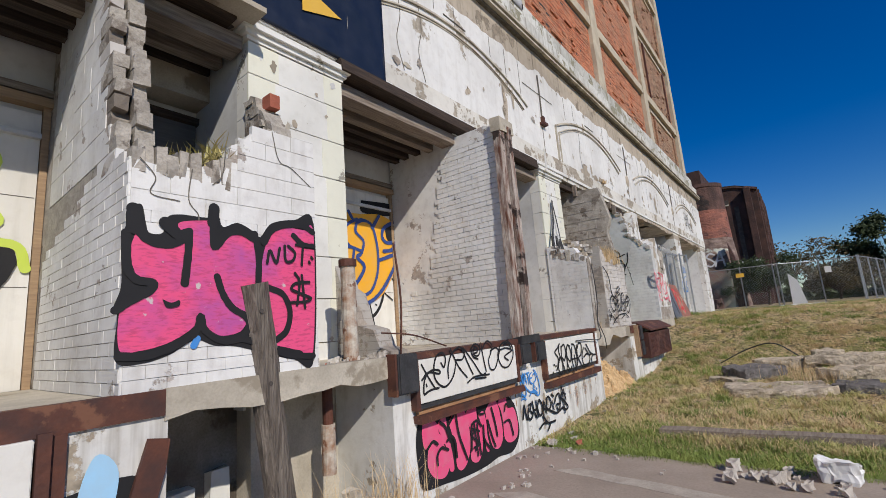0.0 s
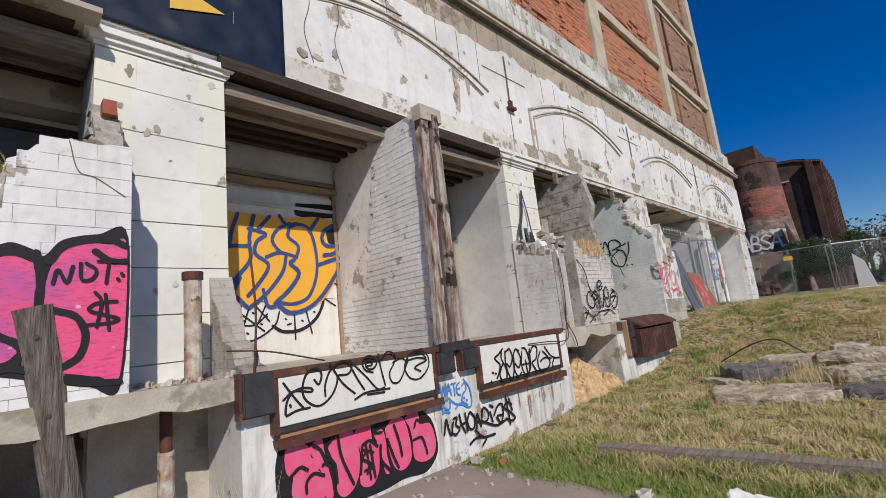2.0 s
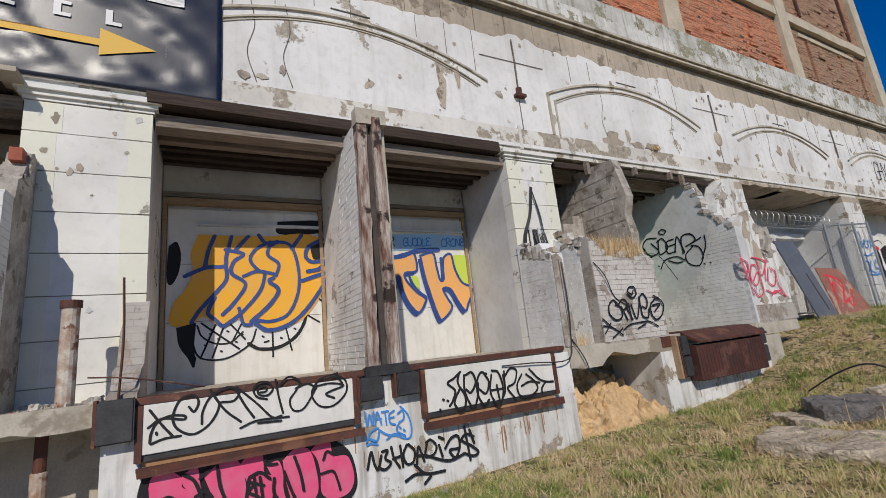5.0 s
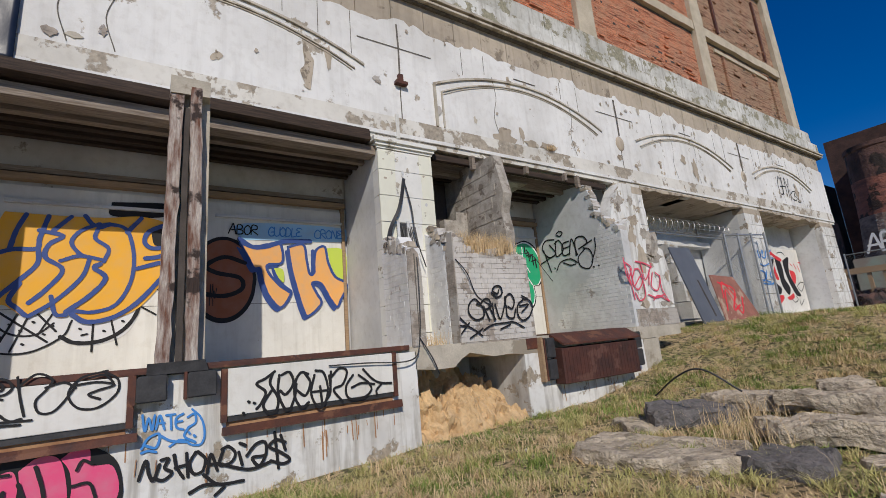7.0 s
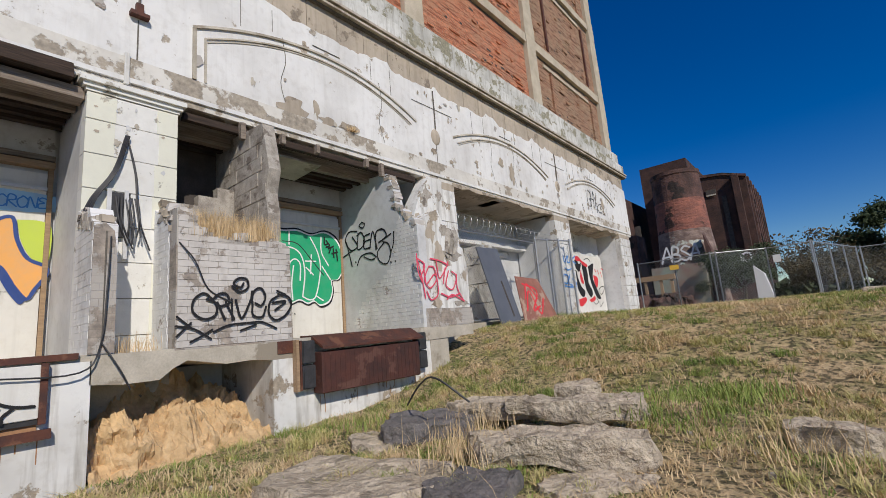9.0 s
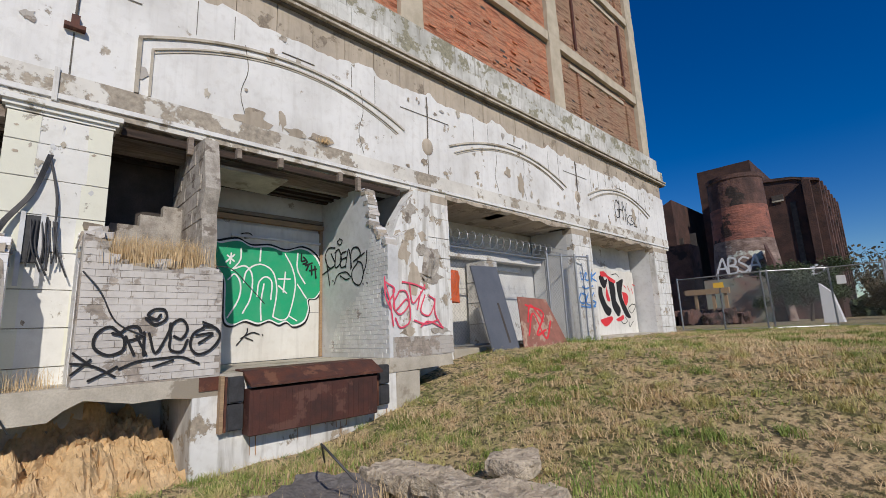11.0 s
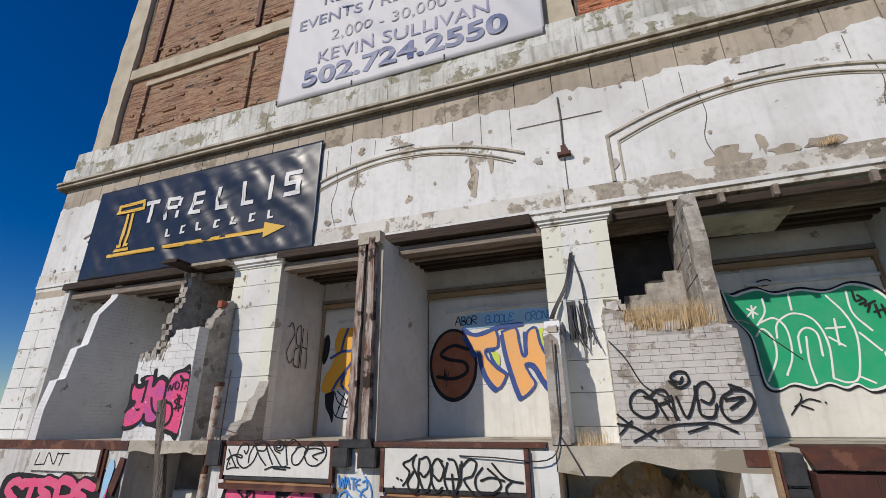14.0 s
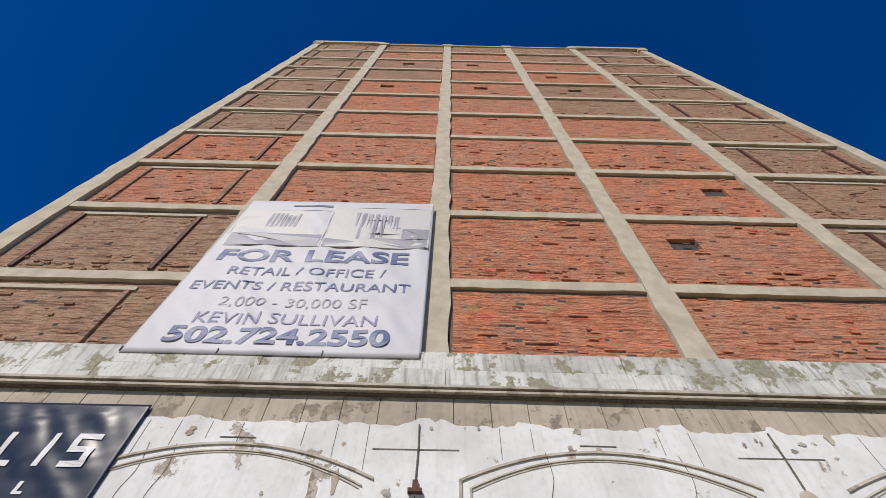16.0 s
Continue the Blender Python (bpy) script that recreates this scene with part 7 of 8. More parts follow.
wd.lines([[(10.052, 1.334), (10.209, 1.397), (10.444, 1.414), (10.605, 1.414), (10.783, 1.331)], [(10.347, 1.332), (10.527, 1.387)], [(9.675, 1.414), (9.845, 1.378), (10.025, 1.262)], [(9.817, 1.242), (9.959, 1.313), (10.037, 1.359)], [(9.685, 1.509), (9.833, 1.378)], [(9.683, 1.308), (9.821, 1.441)]], 0.021, INK, box3, 0.004, "sprayed_line")
wfin = Wall("y", 13.42, -1)
wfin.lines([[(-5.129, 3.146), (-5.373, 3.173), (-5.494, 3.012), (-5.331, 2.799), (-5.135, 2.854), (-5.275, 3.061)], [(-5.098, 3.094), (-5.123, 2.785), (-4.913, 2.88), (-4.996, 3.096), (-5.136, 3.057)], [(-4.752, 3.025), (-4.92, 2.992), (-4.938, 2.775), (-4.758, 2.764)], [(-4.911, 2.902), (-4.745, 2.914)], [(-4.776, 2.746), (-4.668, 3.052), (-4.571, 2.709)], [(-4.604, 2.693), (-4.576, 3.011), (-4.385, 3.036), (-4.306, 2.893), (-4.531, 2.808), (-4.184, 2.911)]], 0.03, INK, fin3, 0.008, "sprayed_line")
wfin.lines([[(-4.378, 2.78), (-4.561, 2.643), (-4.53, 2.468), (-4.338, 2.386), (-4.219, 2.542), (-4.26, 2.737), (-4.406, 2.806)], [(-4.253, 2.496), (-4.127, 2.733), (-4.107, 2.937)], [(-5.46, 2.982), (-5.321, 2.483)], [(-5.59, 2.707), (-5.225, 2.803)], [(-5.165, 2.482), (-5.033, 2.637), (-4.767, 2.657), (-4.6, 2.554)], [(-4.952, 2.612), (-4.778, 2.53), (-4.65, 2.53)], [(-4.962, 3.291), (-5.052, 3.243), (-4.955, 3.177), (-4.882, 3.24), (-4.979, 3.295)], [(-5.211, 2.555), (-5.194, 2.542)], [(-4.232, 2.4), (-4.219, 2.388)], [(-4.114, 2.402), (-4.101, 2.39)]], 0.026, INK, fin3, 0.008, "sprayed_line")
wd.lines([[(13.329, 2.372), (13.431, 2.04), (13.488, 1.678)], [(13.354, 2.345), (13.524, 2.238), (13.388, 2.02)], [(13.495, 2.236), (13.519, 1.946)], [(13.606, 2.202), (13.496, 1.994), (13.622, 1.851), (13.804, 2.011), (13.753, 2.209), (13.623, 2.223)], [(13.56, 1.927), (13.783, 2.09), (13.817, 1.754), (13.627, 1.648), (13.53, 1.792)], [(13.828, 2.333), (13.882, 2.033), (14.056, 2.182), (14.155, 2.331)], [(14.06, 2.213), (13.977, 1.935)], [(14.149, 2.165), (14.051, 1.906), (14.233, 1.836), (14.364, 2.068), (14.245, 2.158)]], 0.026, PINKLINE, box4, 0.004, "sprayed_line")
wd.lines([[(14.049, 1.654), (14.219, 1.734), (14.535, 1.618)], [(14.37, 2.11), (14.367, 1.858), (14.519, 1.629)], [(13.683, 2.365), (13.92, 2.339), (14.163, 2.269)], [(13.334, 2.421), (13.345, 2.133), (13.435, 1.944)], [(13.907, 1.754), (14.149, 1.693), (14.419, 1.754)]], 0.026, PINKLINE, box4, 0.004, "sprayed_line")
w8 = Wall("x", -5.1, 1)
b5 = bpy.data.objects["bay_5_door"]
w8.blob([(23.27, 3.123), (23.523, 3.211), (23.67, 3.023), (23.867, 3.093), (23.788, 2.899), (23.611, 2.736), (23.385, 2.857)], INK, b5, 0.004, "black_shape")
w8.blob([(23.197, 2.791), (23.403, 2.764), (23.462, 2.499), (23.667, 2.189), (23.938, 2.033), (23.798, 1.834), (23.535, 1.868), (23.279, 2.175), (23.136, 2.496)], INK, b5, 0.004, "black_shape")
w8.blob([(23.924, 3.095), (24.283, 2.992), (24.379, 2.669), (24.358, 2.348), (24.629, 2.028), (24.408, 1.794), (24.07, 2.079), (23.989, 2.425), (23.95, 2.742)], INK, b5, 0.004, "black_shape")
w8.blob([(24.513, 2.982), (25.051, 3.113), (24.894, 2.759), (24.853, 2.463), (25.171, 2.025), (25.381, 1.747), (24.999, 1.785), (24.693, 2.172), (24.545, 2.509), (24.503, 2.752)], INK, b5, 0.004, "black_shape")
w8.blob([(23.394, 3.302), (23.674, 3.313), (23.957, 3.177), (24.422, 3.045), (24.38, 2.945), (24.057, 3.002), (23.772, 3.139), (23.442, 3.144)], REDP, b5, 0.006, "red_shape")
w8.blob([(23.756, 2.818), (23.827, 2.581), (23.921, 2.33), (23.724, 2.329), (23.646, 2.548)], REDP, b5, 0.006, "red_shape")
w8.blob([(24.88, 2.66), (25.251, 2.599), (25.315, 2.401), (25.116, 2.171), (24.946, 2.334)], REDP, b5, 0.006, "red_shape")
w8.blob([(23.089, 1.695), (23.432, 1.749), (23.896, 1.802), (23.956, 1.678), (23.484, 1.477), (23.2, 1.574)], REDP, b5, 0.006, "red_shape")
w8.blob([(24.195, 1.704), (24.583, 1.791), (24.788, 1.852), (24.776, 1.694), (24.391, 1.623)], REDP, b5, 0.006, "red_shape")
w8.lines([[(24.773, 3.171), (24.581, 3.282), (24.21, 3.235)], [(25.583, 2.236), (25.255, 2.073), (25.489, 1.908), (25.87, 2.17), (25.583, 2.236)], [(24.572, 1.635), (24.764, 1.536), (25.046, 1.625), (24.924, 1.754)], [(25.168, 1.622), (25.2, 1.431), (25.537, 1.615)]], 0.03, INK, b5, 0.006, "sprayed_line")
w8.lines([[(25.077, 2.896), (25.218, 2.799)], [(25.374, 2.869), (25.486, 2.703)], [(25.661, 2.807), (25.758, 2.606)], [(25.791, 2.946), (26.036, 2.918)]], 0.04, REDP, b5, 0.006, "sprayed_line")
w9 = Wall("x", F, 1)
w9.tag("GHY", 23.2, 24.1, 5.0, 5.6, 0.035, INK, frieze, 0.005)
w9.tag("K3Z", 24.0, 24.8, 4.85, 5.2, 0.03, INK, frieze, 0.005)
w9.lines([[(20.578, 3.007), (20.614, 2.796), (20.869, 3.018)], [(20.904, 2.992), (20.801, 2.828), (20.972, 2.806), (21.087, 2.999)], [(21.19, 3.03), (21.145, 2.784)], [(21.425, 3.039), (21.186, 2.893), (21.425, 2.791)], [(20.486, 2.426), (20.372, 2.22), (20.603, 2.143), (20.764, 2.351), (20.529, 2.427)], [(20.882, 2.431), (20.743, 2.169), (20.98, 2.091)], [(21.209, 2.462), (21.048, 2.275), (21.282, 2.17), (21.105, 2.065)], [(20.447, 2.067), (20.872, 2.04), (21.241, 2.064)], [(20.593, 2.61), (20.795, 2.562), (21.187, 2.65)]], 0.04, LBLUE, piers[4], 0.012, "sprayed_line")
# bay 1 door
d = door_b1
wback.blob([(0.6, 1.3), (1.4, 1.3), (2.15, 2.2), (1.5, 2.6), (0.6, 2.5)], INK, d, name="black_shape")
wback.lines([[(1.5, 3.25), (1.9, 3.15), (1.95, 2.95), (1.6, 2.85)], [(1.5, 2.75), (1.9, 2.65), (2.0, 2.5), (1.6, 2.45)], [(1.6, 2.3), (2.1, 2.35), (2.2, 2.15)]], 0.07, LIME, d)

# ---- banners ----
def crease(y, z, amp, seed):
    """How far a hung sheet stands off its wall."""
    k = noise.noise(Vector((y * 1.1 + z * 0.8, z * 0.5 - y * 0.3, seed))) + 0.5 * noise.noise(Vector((y * 3 + z * 2.2, z * 1.5, seed)))
    k += 0.45 * abs(noise.noise(Vector((y * 1.6 - z * 4.0, y * 0.7, seed + 7))))
    return max(-0.01, amp * k)


def cloth(name, corners, mat, parent, amp, seed, nu=110, nv=44):
    """A hung sheet with creases between four corners (y, z): lower left, lower right, upper right, upper left."""
    bm = bmesh.new()
    a, b, c, dd = [Vector(p) for p in corners]
    rows = []
    for j in range(nv + 1):
        v = j / nv
        row = []
        for i in range(nu + 1):
            u = i / nu
            p = a * (1 - u) * (1 - v) + b * u * (1 - v) + c * u * v + dd * (1 - u) * v
            edge = min(u, 1 - u, v, 1 - v)
            k = crease(p.x, p.y, amp, seed) * min(1, edge * 12)
            row.append(bm.verts.new((max(-0.01, k), p.x, p.y)))
        rows.append(row)
    for r0, r1 in zip(rows, rows[1:]):
        for i in range(nu):
            bm.faces.new((r0[i], r0[i + 1], r1[i + 1], r1[i]))
    for f in bm.faces:
        f.smooth = True
    ob = part(name, bm, mat, parent)
    md = ob.modifiers.new("thickness", "SOLIDIFY")
    md.thickness = 0.004
    return ob


def drape(me_ob, amp, seed, x0):
    """Lay lettering on the same creases."""
    for v in me_ob.data.vertices:
        y, z = v.co.y, v.co.z
        k = crease(y, z, amp, seed)
        v.co.x = max(-0.01, k) + x0 + 0.014


nb = thing("navy_banner", "dark navy vinyl banner with white shapes and a yellow arrow", "banner")
nb.location = (F + 0.04, 0, 0)
cloth("banner_cloth", ((-1.0, 4.36), (5.04, 4.33), (5.05, 6.55), (-0.98, 6.5)), NAVY, nb, 0.075, 3)


def flatpoly(name, polys, mat, parent, lift=0.03, amp=None, seed=0):
    bm = bmesh.new()
    for p in polys:
        bm.faces.new([bm.verts.new((lift, a, b)) for a, b in p])
    bmesh.ops.triangulate(bm, faces=bm.faces[:])
    bmesh.ops.subdivide_edges(bm, edges=bm.edges[:], cuts=4)
    ob = part(name, bm, mat, parent)
    if amp:
        drape(ob, amp, seed, 0)
    return ob


def rect(y0, y1, z0, z1):
    return [(y0, z0), (y1, z0), (y1, z1), (y0, z1)]


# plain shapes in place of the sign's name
rows = []
for k, (y, w) in enumerate(((0.66, 0.38), (1.25, 0.34), (1.95, 0.3), (2.62, 0.3), (3.25, 0.3), (3.92, 0.09), (4.28, 0.38))):
    if k == 0:
        rows += [rect(y + 0.14, y + 0.24, 5.45, 5.88), rect(y, y + w, 5.88, 5.98)]
    elif k == 6:
        rows += [rect(y, y + w, z, z + 0.09) for z in (5.45, 5.67, 5.89)] + [rect(y, y + 0.1, 5.76, 5.89), rect(y + w - 0.1, y + w, 5.54, 5.67)]
    else:
        rows += [rect(y, y + 0.09, 5.45, 5.98)]
        rows += [rect(y + 0.09, y + w, z, z + 0.09) for z in ((), (5.89, 5.67), (5.89, 5.67, 5.45), (5.45,), (5.45,), ())[k]]
        if k == 1:
            rows += [rect(y + w - 0.02, y + w + 0.07, 5.45, 5.62), rect(y + w - 0.02, y + w + 0.07, 5.72, 5.93)]
for k, (a0, a1) in enumerate(((0.6, 1.1), (1.2, 1.7), (1.9, 2.3), (2.6, 2.95), (3.2, 3.6), (3.9, 4.05), (4.2, 4.7))):
    flatpoly("white_shape", [q for q in rows if a0 < q[0][0] < a1], VINYL, nb, amp=0.075, seed=3)
flatpoly("white_small_shapes", [rect(1.36 + 0.43 * k, 1.42 + 0.43 * k, 5.06, 5.24) for k in range(7)] + [rect(1.42 + 0.43 * k, 1.5 + 0.43 * k, z, z + 0.04) for k in range(7) for z in (5.06, 5.2)[:1 + k % 2]], VINYL, nb, amp=0.075, seed=3)
flatpoly("gold_arrow", [rect(-0.22, 3.9, 4.79, 4.87), [(3.9, 4.68), (4.4, 4.84), (3.9, 5.0)]], GOLD, nb, amp=0.075, seed=3)
flatpoly("gold_emblem", [rect(0.05, 0.13, 5.0, 5.8), rect(0.2, 0.28, 5.0, 5.8), rect(-0.25, 0.6, 5.98, 6.06), rect(-0.25, 0.6, 5.82, 5.9), rect(-0.25, -0.18, 5.9, 5.98), rect(0.52, 0.6, 5.9, 5.98), rect(-0.02, 0.05, 5.0, 5.07), rect(0.28, 0.35, 5.0, 5.07), rect(-0.05, 0.38, 4.9, 4.97)], GOLD, nb, amp=0.075, seed=3)

LEASE = flat("faded_white_vinyl", (0.58, 0.58, 0.61), 0.55, 0.15)
lb = thing("lease_banner", "large white vinyl lease sign with faded blue lettering and building pictures", "banner")
lb.location = (-4.33, 0, 0)
cloth("banner_cloth", ((3.66, 7.8), (9.38, 7.82), (9.43, 14.2), (3.86, 14.15)), LEASE, lb, 0.06, 9)
wb = Wall("x", 0, 1)
C = 6.52
for body, z, h, w, m, bold in (("FOR LEASE", 10.9, 0.5, 4.75, PRINTBLUE, 0.022), ("RETAIL / OFFICE /", 10.33, 0.3, 3.75, PRINTBLUE, 0.004), ("EVENTS / RESTAURANT", 9.77, 0.3, 5.0, PRINTBLUE, 0.004),
                               ("2,000 - 30,000 SF", 9.2, 0.29, 3.2, PRINTGREY, -0.004), ("KEVIN SULLIVAN", 8.65, 0.33, 3.8, PRINTLILAC, 0.0), ("502.724.2550", 8.1, 0.42, 4.45, PRINTBLUE, 0.03)):
    o = wb.text(body, C, z, h, m, lb, 0.0, "lettering", w, bold)
    bm = bmesh.new()
    bm.from_mesh(o.data)
    bmesh.ops.triangulate(bm, faces=bm.faces[:])
    bmesh.ops.subdivide_edges(bm, edges=[e for e in bm.edges if e.calc_length() > 0.25], cuts=2)
    bm.to_mesh(o.data)
    bm.free()
    drape(o, 0.06, 9, 0.0)
flatpoly("picture_panel", [rect(3.95, 6.5, 11.6, 13.55), rect(6.55, 9.36, 11.6, 13.75)], PRINTSKY, lb, amp=0.06, seed=9)
pics = []
for k in range(7):
    pics += [rect(7.2 + 0.19 * k, 7.32 + 0.19 * k, 12.0, 13.45 - 0.03 * k), rect(4.75 + 0.13 * k, 4.83 + 0.13 * k, 12.6, 13.35)]
pics += [rect(6.56, 9.3, 11.62, 12.05), rect(4.0, 6.45, 11.62, 12.2), rect(8.6, 9.33, 12.05, 12.6), rect(7.15, 8.55, 13.0, 13.06), rect(7.15, 8.55, 12.6, 12.66), rect(7.15, 8.55, 12.25, 12.31)]
ob = flatpoly("picture_print", pics, PRINTGREY, lb, amp=0.06, seed=9)
for v in ob.data.vertices:
    v.co.x += 0.005
flatpoly("sign_header", [rect(5.2, 6.4, 13.82, 13.9)], PRINTBLUE, lb, amp=0.06, seed=9)
for y, z in ((3.66, 7.95), (5.5, 7.95), (7.5, 7.95), (9.36, 7.95)):
    bx("tie", RUBBER, 0, 0.02, y - 0.01, y + 0.01, z - 0.12, z, lb)

# ---- far: ruined brick works, fence, trees ----
G0 = 1.13
ruin = thing("ruined_brick_works", "dark sooty brick ruin with a round tower and tall slit windows", "building")
pr("main_wall", BRICK_DARK, [(-12.5, G0 - 0.5), (-3.2, G0 - 0.5), (-3.2, 16.2), (-5.5, 17.0), (-12.5, 17.9)], 72, 90, "y", ruin)
bx("rear_block", BRICK_DARK, -15.5, -9.5, 74, 88, G0 - 0.5, 20.9, ruin, "higher rear block")
pr("side_step", BRICK_DARK, [(-24, G0 - 0.5), (-17.5, G0 - 0.5), (-17.5, 16.8), (-20, 15.6), (-24, 14.5)], 69, 82, "y", ruin)
pr("roof_edge", BRICK_SILO, [(-12.5, 17.6), (-5.5, 16.8), (-3.1, 16.0), (-3.1, 16.3), (-5.5, 17.1), (-12.5, 18.0)], 71.8, 72.0, "y", ruin)
for k, x in enumerate((-11.7, -9.4, -6.0)):
    bx("wall_slit", DARKIN, x, x + 0.5, 71.85, 72.02, 5.0, 14.8 - k * 0.3, ruin, "dark slit opening")
for x in (-10.5, -7.6):
    bx("small_window", DARKIN, x, x + 1.1, 71.85, 72.02, 14.7, 15.3, ruin)
    bx("window_frame", CONC, x, x + 1.1, 71.8, 71.85, 14.5, 14.68, ruin)
for x in (-9.0, -4.6):
    bx("buttress", BRICK_DARK, x, x + 0.7, 71.2, 72.0, G0 - 0.5, 16.3, ruin)
for k in range(6):
    bx("side_pilaster", BRICK_SILO, -3.2, -3.0, 73 + k * 2.8, 73.8 + k * 2.8, G0 + 3.5, 16.2, ruin)
bx("lower_wall", BRICK_SILO, -12.0, -3.6, 70.5, 71.9, G0 - 0.5, 4.6, ruin)
wr = Wall("y", 70.5, -1)
wr.tag("WUB", -7.4, -3.8, 4.8, 6.6, 0.22, VINYL, ruin, 0.03)
bx("concrete_beam", CONC, -9.6, -4.0, 70.4, 71.4, 4.5, 4.75, ruin)
for k in range(9):
    bx("rafter", WOODD, -8.2 + k * 0.5, -8.1 + k * 0.5, 69.8, 71, 3.4, 3.7, ruin)
bx("window", DARKIN, -18.2, -17.0, 69.9, 70.02, 10.2, 11.8, ruin)
bx("window", DARKIN, -16.2, -15.5, 69.9, 70.02, 9.2, 12.2, ruin)
silo = thing("round_brick_tower", "round red-brown brick tower with peeling lower walls", "tower")
bm = bmesh.new()
rings = []
for z, rr_ in ((G0 - 0.5, 3.0), (3.5, 2.75), (6.0, 2.5), (8.2, 2.3), (11.2, 2.2), (13.6, 2.14), (13.7, 2.22), (14.05, 2.22), (14.1, 2.0), (14.15, 0.1)):
    rings.append([bm.verts.new((-7.74 + math.cos(a) * rr_, 56 + math.sin(a) * rr_, z)) for a in (math.tau * k / 32 for k in range(32))])
for a, b in zip(rings, rings[1:]):
    for k in range(32):
        bm.faces.new((a[k], a[(k + 1) % 32], b[(k + 1) % 32], b[k]))
shaft = part("tower_shaft", bm, BRICK_SILO, silo)
shaft.data.materials.append(SILO_RED)
shaft.data.materials.append(SILO_PALE)
for p in shaft.data.polygons:
    p.material_index = 1 if 8.2 < p.center.z < 11.2 else 2 if 1.5 < p.center.z < 8.2 else 0
lowm = plain("pale_green_plaster", (0.3, 0.36, 0.3), (0.3, 0.16, 0.13), 0.6, 0.9, 0, 0.4, fine=8)
bx("plaster_wall", lowm, -10.2, -5.8, 52.0, 53, G0 - 0.4, 4.8, silo, "pale green plastered lower wall")
pr("red_buttress", BRICK_SILO, [(-5.7, G0 - 0.4), (-4.9, G0 - 0.4), (-5.3, 6.0), (-5.7, 7.4)], 52.8, 54, "y", silo)
wr2 = Wall("y", 53.4, -1)
wr2.tag("ABSA", -9.4, -6.2, 5.3, 6.6, 0.16, VINYL, silo, 0.05)
bx("pale_panel", VINYL, -14.6, -13.6, 50, 50.2, G0, 4.2, silo)
bx("side_wall", BRICK_SILO, -17, -12.5, 57, 60, G0, 9.0, silo)
porch = thing("timber_porch", "small tan timber frame by the ruin", "porch")
for x in (-9.6, -8.4, -7.6):
    bx("porch_post", WOODT, x, x + 0.2, 47, 47.2, G0 - 0.1, 3.4, porch)
bx("porch_beam", WOODT, -10.2, -7.2, 46.9, 47.2, 3.4, 3.8, porch)
shed = thing("white_shed", "small white end wall under dark trees", "shed")
pr("shed_wall", VINYL, [(-1.4, G0), (-0.6, G0), (-0.9, 2.7), (-1.35, 3.2)], 40, 41, "y", shed)
rub = thing("rubble_heap", "dark red rubble heap by the round tower", "rubble")
for k in range(9):
    bm = bmesh.new()
    wavy_rock(bm, -11.5 + k * 0.55, 46 + (k % 3), G0 + 0.3 + 0.3 * (k % 2), 1.4, 1.2, 1.0, k * 20, k + 200, cuts=2, rough=0.8)
    part("boulder", bm, BRICK_SILO, rub)

f1 = ((-4.64, 29.1), (-3.1, 29.0), (-1.73, 29.0), (-1.55, 29.1), (0.06, 30.3), (1.49, 30.1))
for p, q in zip(f1, f1[1:]):
    chainlink("site_fence", "grey chain-link site fence panel across the grass", p, q, 1.12, 3.22, pitch=0.12, posts=2, group="site fence panels")
chainlink("site_fence", "grey chain-link site fence panel turning away from the corner", (1.55, 30.2), (3.05, 36.2), 1.12, 3.22, pitch=0.07, posts=4, group="site fence panels")
chainlink("site_fence", "far chain-link fence panel behind the corner", (3.2, 36.3), (12, 37.5), 1.12, 3.2, pitch=0.16, posts=5, group="site fence panels")
sg = thing("fence_sign", "small pale sign on the site fence", "sign")
bx("sign_plate", VINYL, 0.25, 0.5, 30.15, 30.17, 2.6, 2.9, sg)
sg = thing("fence_sign", "small yellow sign on the site fence", "sign")
bx("sign_plate", GOLD, -3.3, -2.95, 28.95, 28.98, 2.75, 2.95, sg)


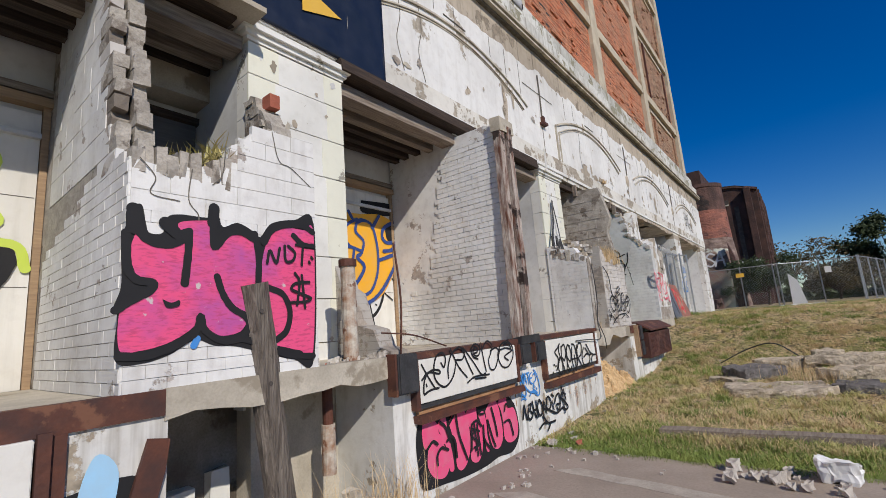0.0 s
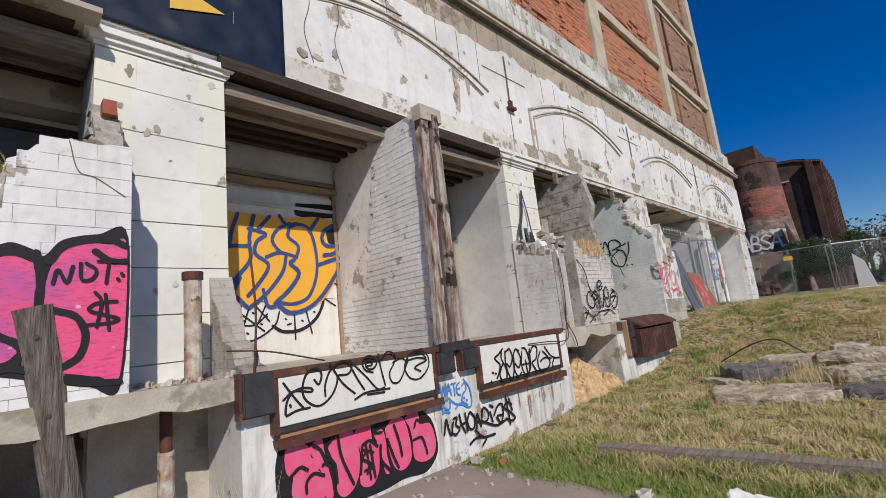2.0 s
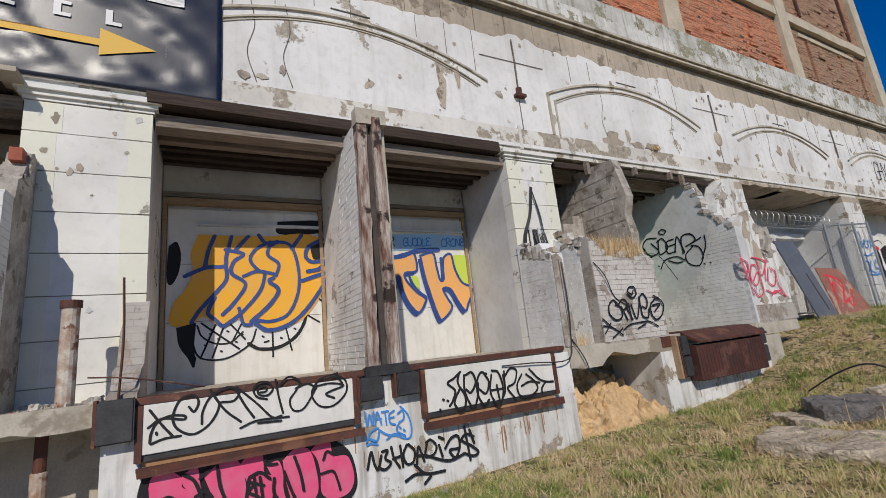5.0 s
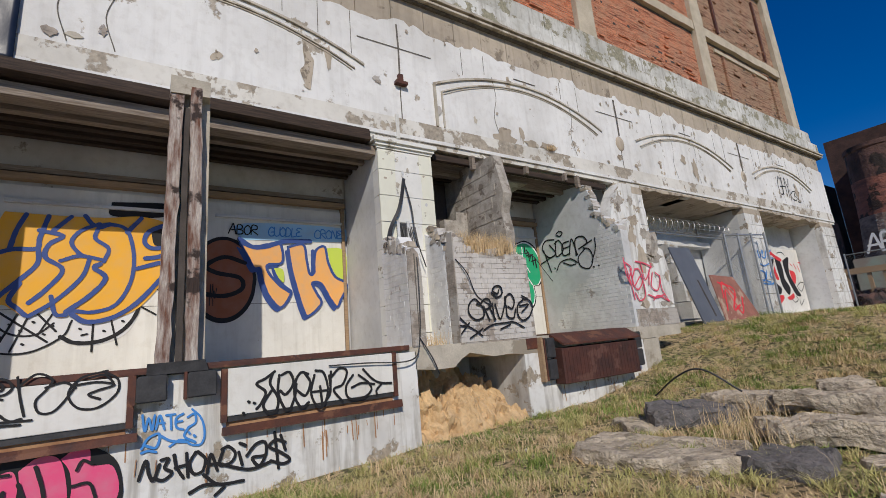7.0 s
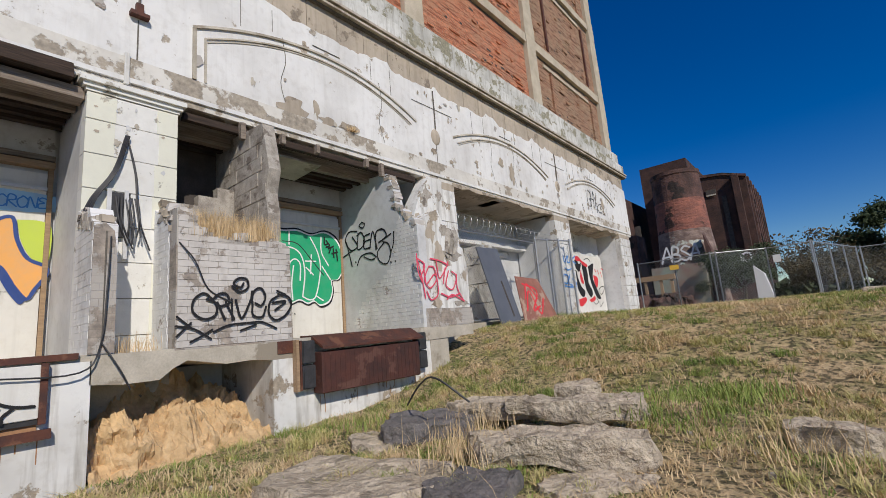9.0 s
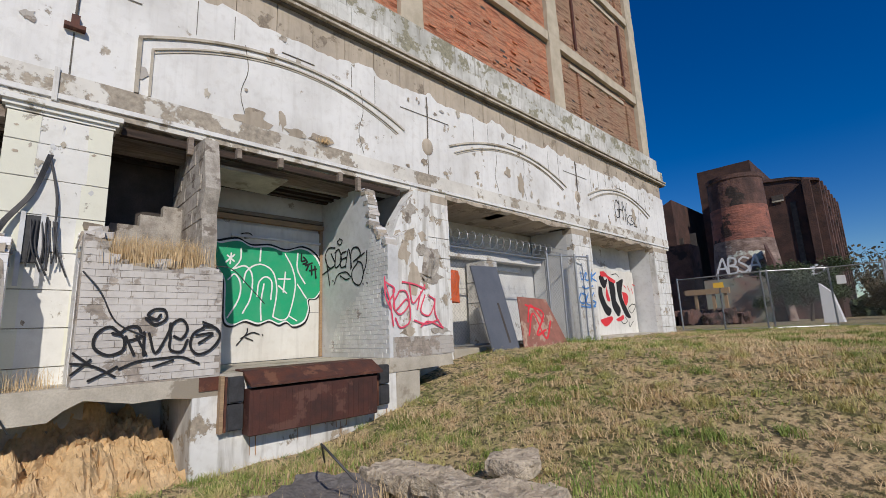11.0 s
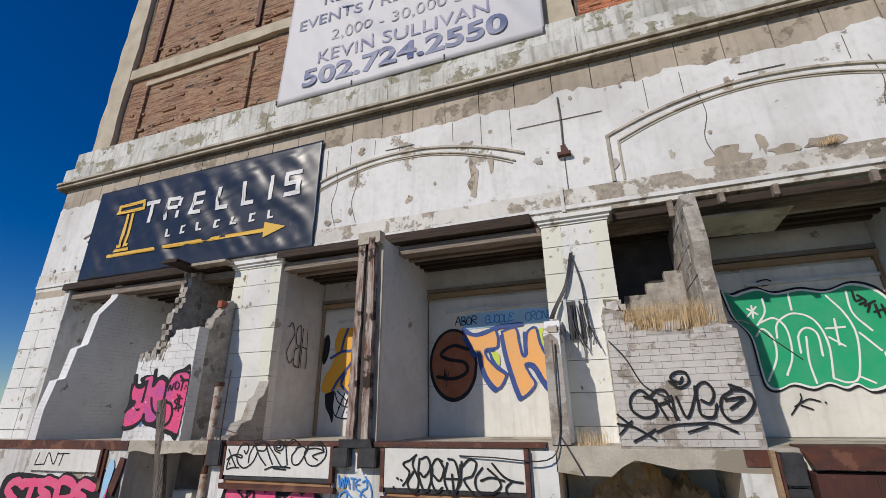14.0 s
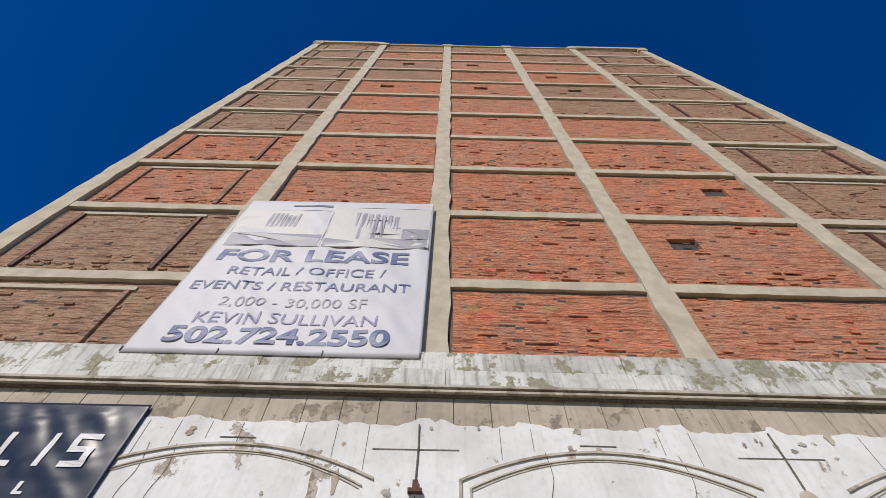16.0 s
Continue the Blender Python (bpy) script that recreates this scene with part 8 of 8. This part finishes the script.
def tree(name, label, x, y, z, height, crown, n, mat, seed, bare=False, leaf=0.5):
    t = thing(name, label, "tree", "far trees")
    r = random.Random(seed)
    bm = bmesh.new()
    tube(bm, [(x, y, z - 0.2), (x + 0.2, y, z + height * 0.3), (x, y, z + height * 0.6)], height * 0.03, 8, 0.5)
    cents = []
    for k in range(16 if bare else 34):
        a = r.uniform(0, math.tau)
        e = (x + math.cos(a) * crown * r.uniform(0.3, 0.95), y + math.sin(a) * crown * r.uniform(0.3, 0.95), z + height * r.uniform(0.42, 0.95))
        tube(bm, [(x, y, z + height * 0.3), ((x + e[0]) / 2, (y + e[1]) / 2, z + height * 0.5), e], height * 0.01, 5, 0.2)
        cents.append(e)
        for q in range(4 if bare else 0):
            e2 = (e[0] + r.uniform(-1, 1) * crown * 0.3, e[1], e[2] + r.uniform(0, 1) * crown * 0.3)
            tube(bm, [e, e2], height * 0.003, 3, 0.2)
    part("trunk", bm, BARK, t)
    rg = np.random.default_rng(seed)
    if n:
        c = np.array(cents)[rg.integers(0, len(cents), n)]
        p = c + rg.normal(0, crown * (0.2 if bare else 0.12), (n, 3)) * np.array([1, 1, 0.75])
        a, b = rg.normal(0, 1, (n, 3)), rg.normal(0, 1, (n, 3))
        a /= np.linalg.norm(a, axis=1)[:, None]
        b /= np.linalg.norm(b, axis=1)[:, None]
        s = leaf * rg.uniform(0.5, 1.2, n)[:, None]
        v = np.stack([p - a * s * 0.5, p + b * s * 0.35, p + a * s * 0.5, p - b * s * 0.35], 1).reshape(-1, 3)
        me = bpy.data.meshes.new("crown")
        me.from_pydata(v.tolist(), [], [(i, i + 1, i + 2, i + 3) for i in range(0, 4 * n, 4)])
        finish("crown", me, mat, t)


tree("oak_tree", "large dark green tree beyond the fence", 10.8, 88, -1, 13.5, 5.6, 26000, LEAF, 1)
tree("oak_tree", "broad dark green tree beyond the fence", 22, 90, -1, 16, 7.0, 20000, LEAF, 2)
tree("green_bush_tree", "low dark tree behind the fence", -3.2, 50, 1, 4.2, 2.6, 14000, LEAF, 3, leaf=0.18)
tree("green_bush_tree", "brown and green scrub behind the fence", 1.6, 52, 0.8, 3.6, 2.4, 14000, LEAFB, 4, leaf=0.18)
tree("green_bush_tree", "dark scrub against the ruin wall", -6.2, 54, 0.8, 4.0, 2.4, 14000, LEAF, 5, leaf=0.18)
tree("bare_tree", "bare grey branching tree far off", -1.5, 85, 1, 9.5, 3, 500, LEAFB, 6, True)
tree("bare_tree", "thin bare tree far off", 3.0, 88, 1, 9, 3.5, 900, LEAFB, 7, True)
tree("green_bush_tree", "line of scrub far behind the fence", 5.5, 62, 0.8, 3.8, 3.4, 14000, LEAFB, 8, leaf=0.2)
tree("green_bush_tree", "low hedge of dark scrub far off", 12, 72, 0.8, 5, 4.5, 8000, LEAF, 9, leaf=0.4)
rg = np.random.default_rng(40)
n = 26000
q = np.stack([rg.uniform(-30, 75, n), rg.uniform(78, 84, n), np.zeros(n)], 1)
q[:, 2] = 0.6 + rg.uniform(0, 1, n) * (2.6 + 1.2 * np.sin(q[:, 0] * 0.7) + 0.8 * np.sin(q[:, 0] * 1.9))
e1, e2 = rg.normal(0, 0.35, (n, 3)), rg.normal(0, 0.35, (n, 3))
me = bpy.data.meshes.new("far_woods")
me.from_pydata(np.stack([q - e1, q + e2, q + e1, q - e2], 1).reshape(-1, 3).tolist(), [], [(i, i + 1, i + 2, i + 3) for i in range(0, 4 * n, 4)])
tagged(finish("far_woods", me, LEAF), "far dark scrub line beyond the site fence", "trees", kind="stuff")
yard = thing("yellow_shed", "low tan shed roof far behind the fence", "shed")
bx("shed_body", WOODT, 9, 14, 66, 70, G0, 3.6, yard)

# ---- bricks and blocks that can be told apart ----
courses([(BACK, 1.2), (-3.63, 1.2), (-3.63, 4.0), (-4.35, 4.0), (-4.6, 3.9), (-5.0, 2.0), (BACK, 1.9)], 0.21, 0.071, 0.006, fin2, PBRICK_P, ("y", 6.45), -1, 0.04, seed=1, jut=0.006)
courses([(-5.5, 1.2), (W - 0.01, 1.2), (W - 0.01, 2.48), (-3.8, 2.6), (-4.1, 2.6), (-5.5, 2.2)], 0.21, 0.071, 0.005, box1, PBRICK_P, ("y", 2.29), -1, 0.04, seed=2, jut=0.004)
courses([(-5.4, 2.62), (-3.8, 2.62), (-3.98, 3.4), (-4.15, 4.15), (-5.4, 4.15)], 0.4, 0.2, 0.006, box1, PBRICK_P, ("y", 2.29), -1, 0.04, "painted_block", seed=12, jut=0.004)
courses([(2.3, 1.21), (3.5, 1.21), (3.5, 2.2), (2.3, 2.2)], 0.21, 0.071, 0.004, box1, PBRICK_P, ("x", W - 0.0045), 1, 0.04, seed=13, jut=0.0015)
courses([(2.3, 2.2), (3.5, 2.2), (3.5, 2.93), (2.99, 2.86), (2.86, 2.74), (2.76, 2.5), (2.3, 2.44)], 0.4, 0.118, 0.005, box1, PBRICK_P, ("x", W - 0.0045), 1, 0.04, "painted_block", seed=14, jut=0.002)
courses([(-4.2, 1.2), (W - 0.01, 1.2), (W - 0.01, 2.4), (-4.2, 2.6)], 0.21, 0.071, 0.0035, stub2, PBRICK_P, ("y", 8.97), -1, 0.04, seed=3)
courses([(-4.2, 1.2), (W - 0.21, 1.2), (W - 0.21, 2.5), (-4.2, 2.8)], 0.21, 0.071, 0.0035, box3, PBRICK_P, ("y", 9.68), -1, 0.04, seed=4)
courses([(-4.4, 1.2), (W - 0.01, 1.2), (W - 0.01, 2.9), (-4.0, 3.2), (-4.3, 2.3), (-5.0, 1.9), (-5.4, 1.3)], 0.21, 0.071, 0.006, fin3, PBRICK_P, ("y", 13.42), -1, 0.04, seed=5)
courses([(-5.1, 2.42), (-3.72, 2.42), (-3.7, 3.3), (-3.8, 4.0), (-5.1, 4.1)], 0.4, 0.2, 0.012, cmu, CMU, ("y", 10.78), -1, 0.06, "concrete_block", seed=6, jut=0.015)
courses([(9.69, 1.19), (11.0, 1.19), (11.0, 2.34), (10.8, 2.4), (10.4, 2.33), (10.0, 2.38), (9.8, 2.6), (9.69, 2.66)], 0.21, 0.071, 0.005, box3, GREYBRICK_P, ("x", W - 0.0045), 1, 0.04, seed=7, jut=0.0025)
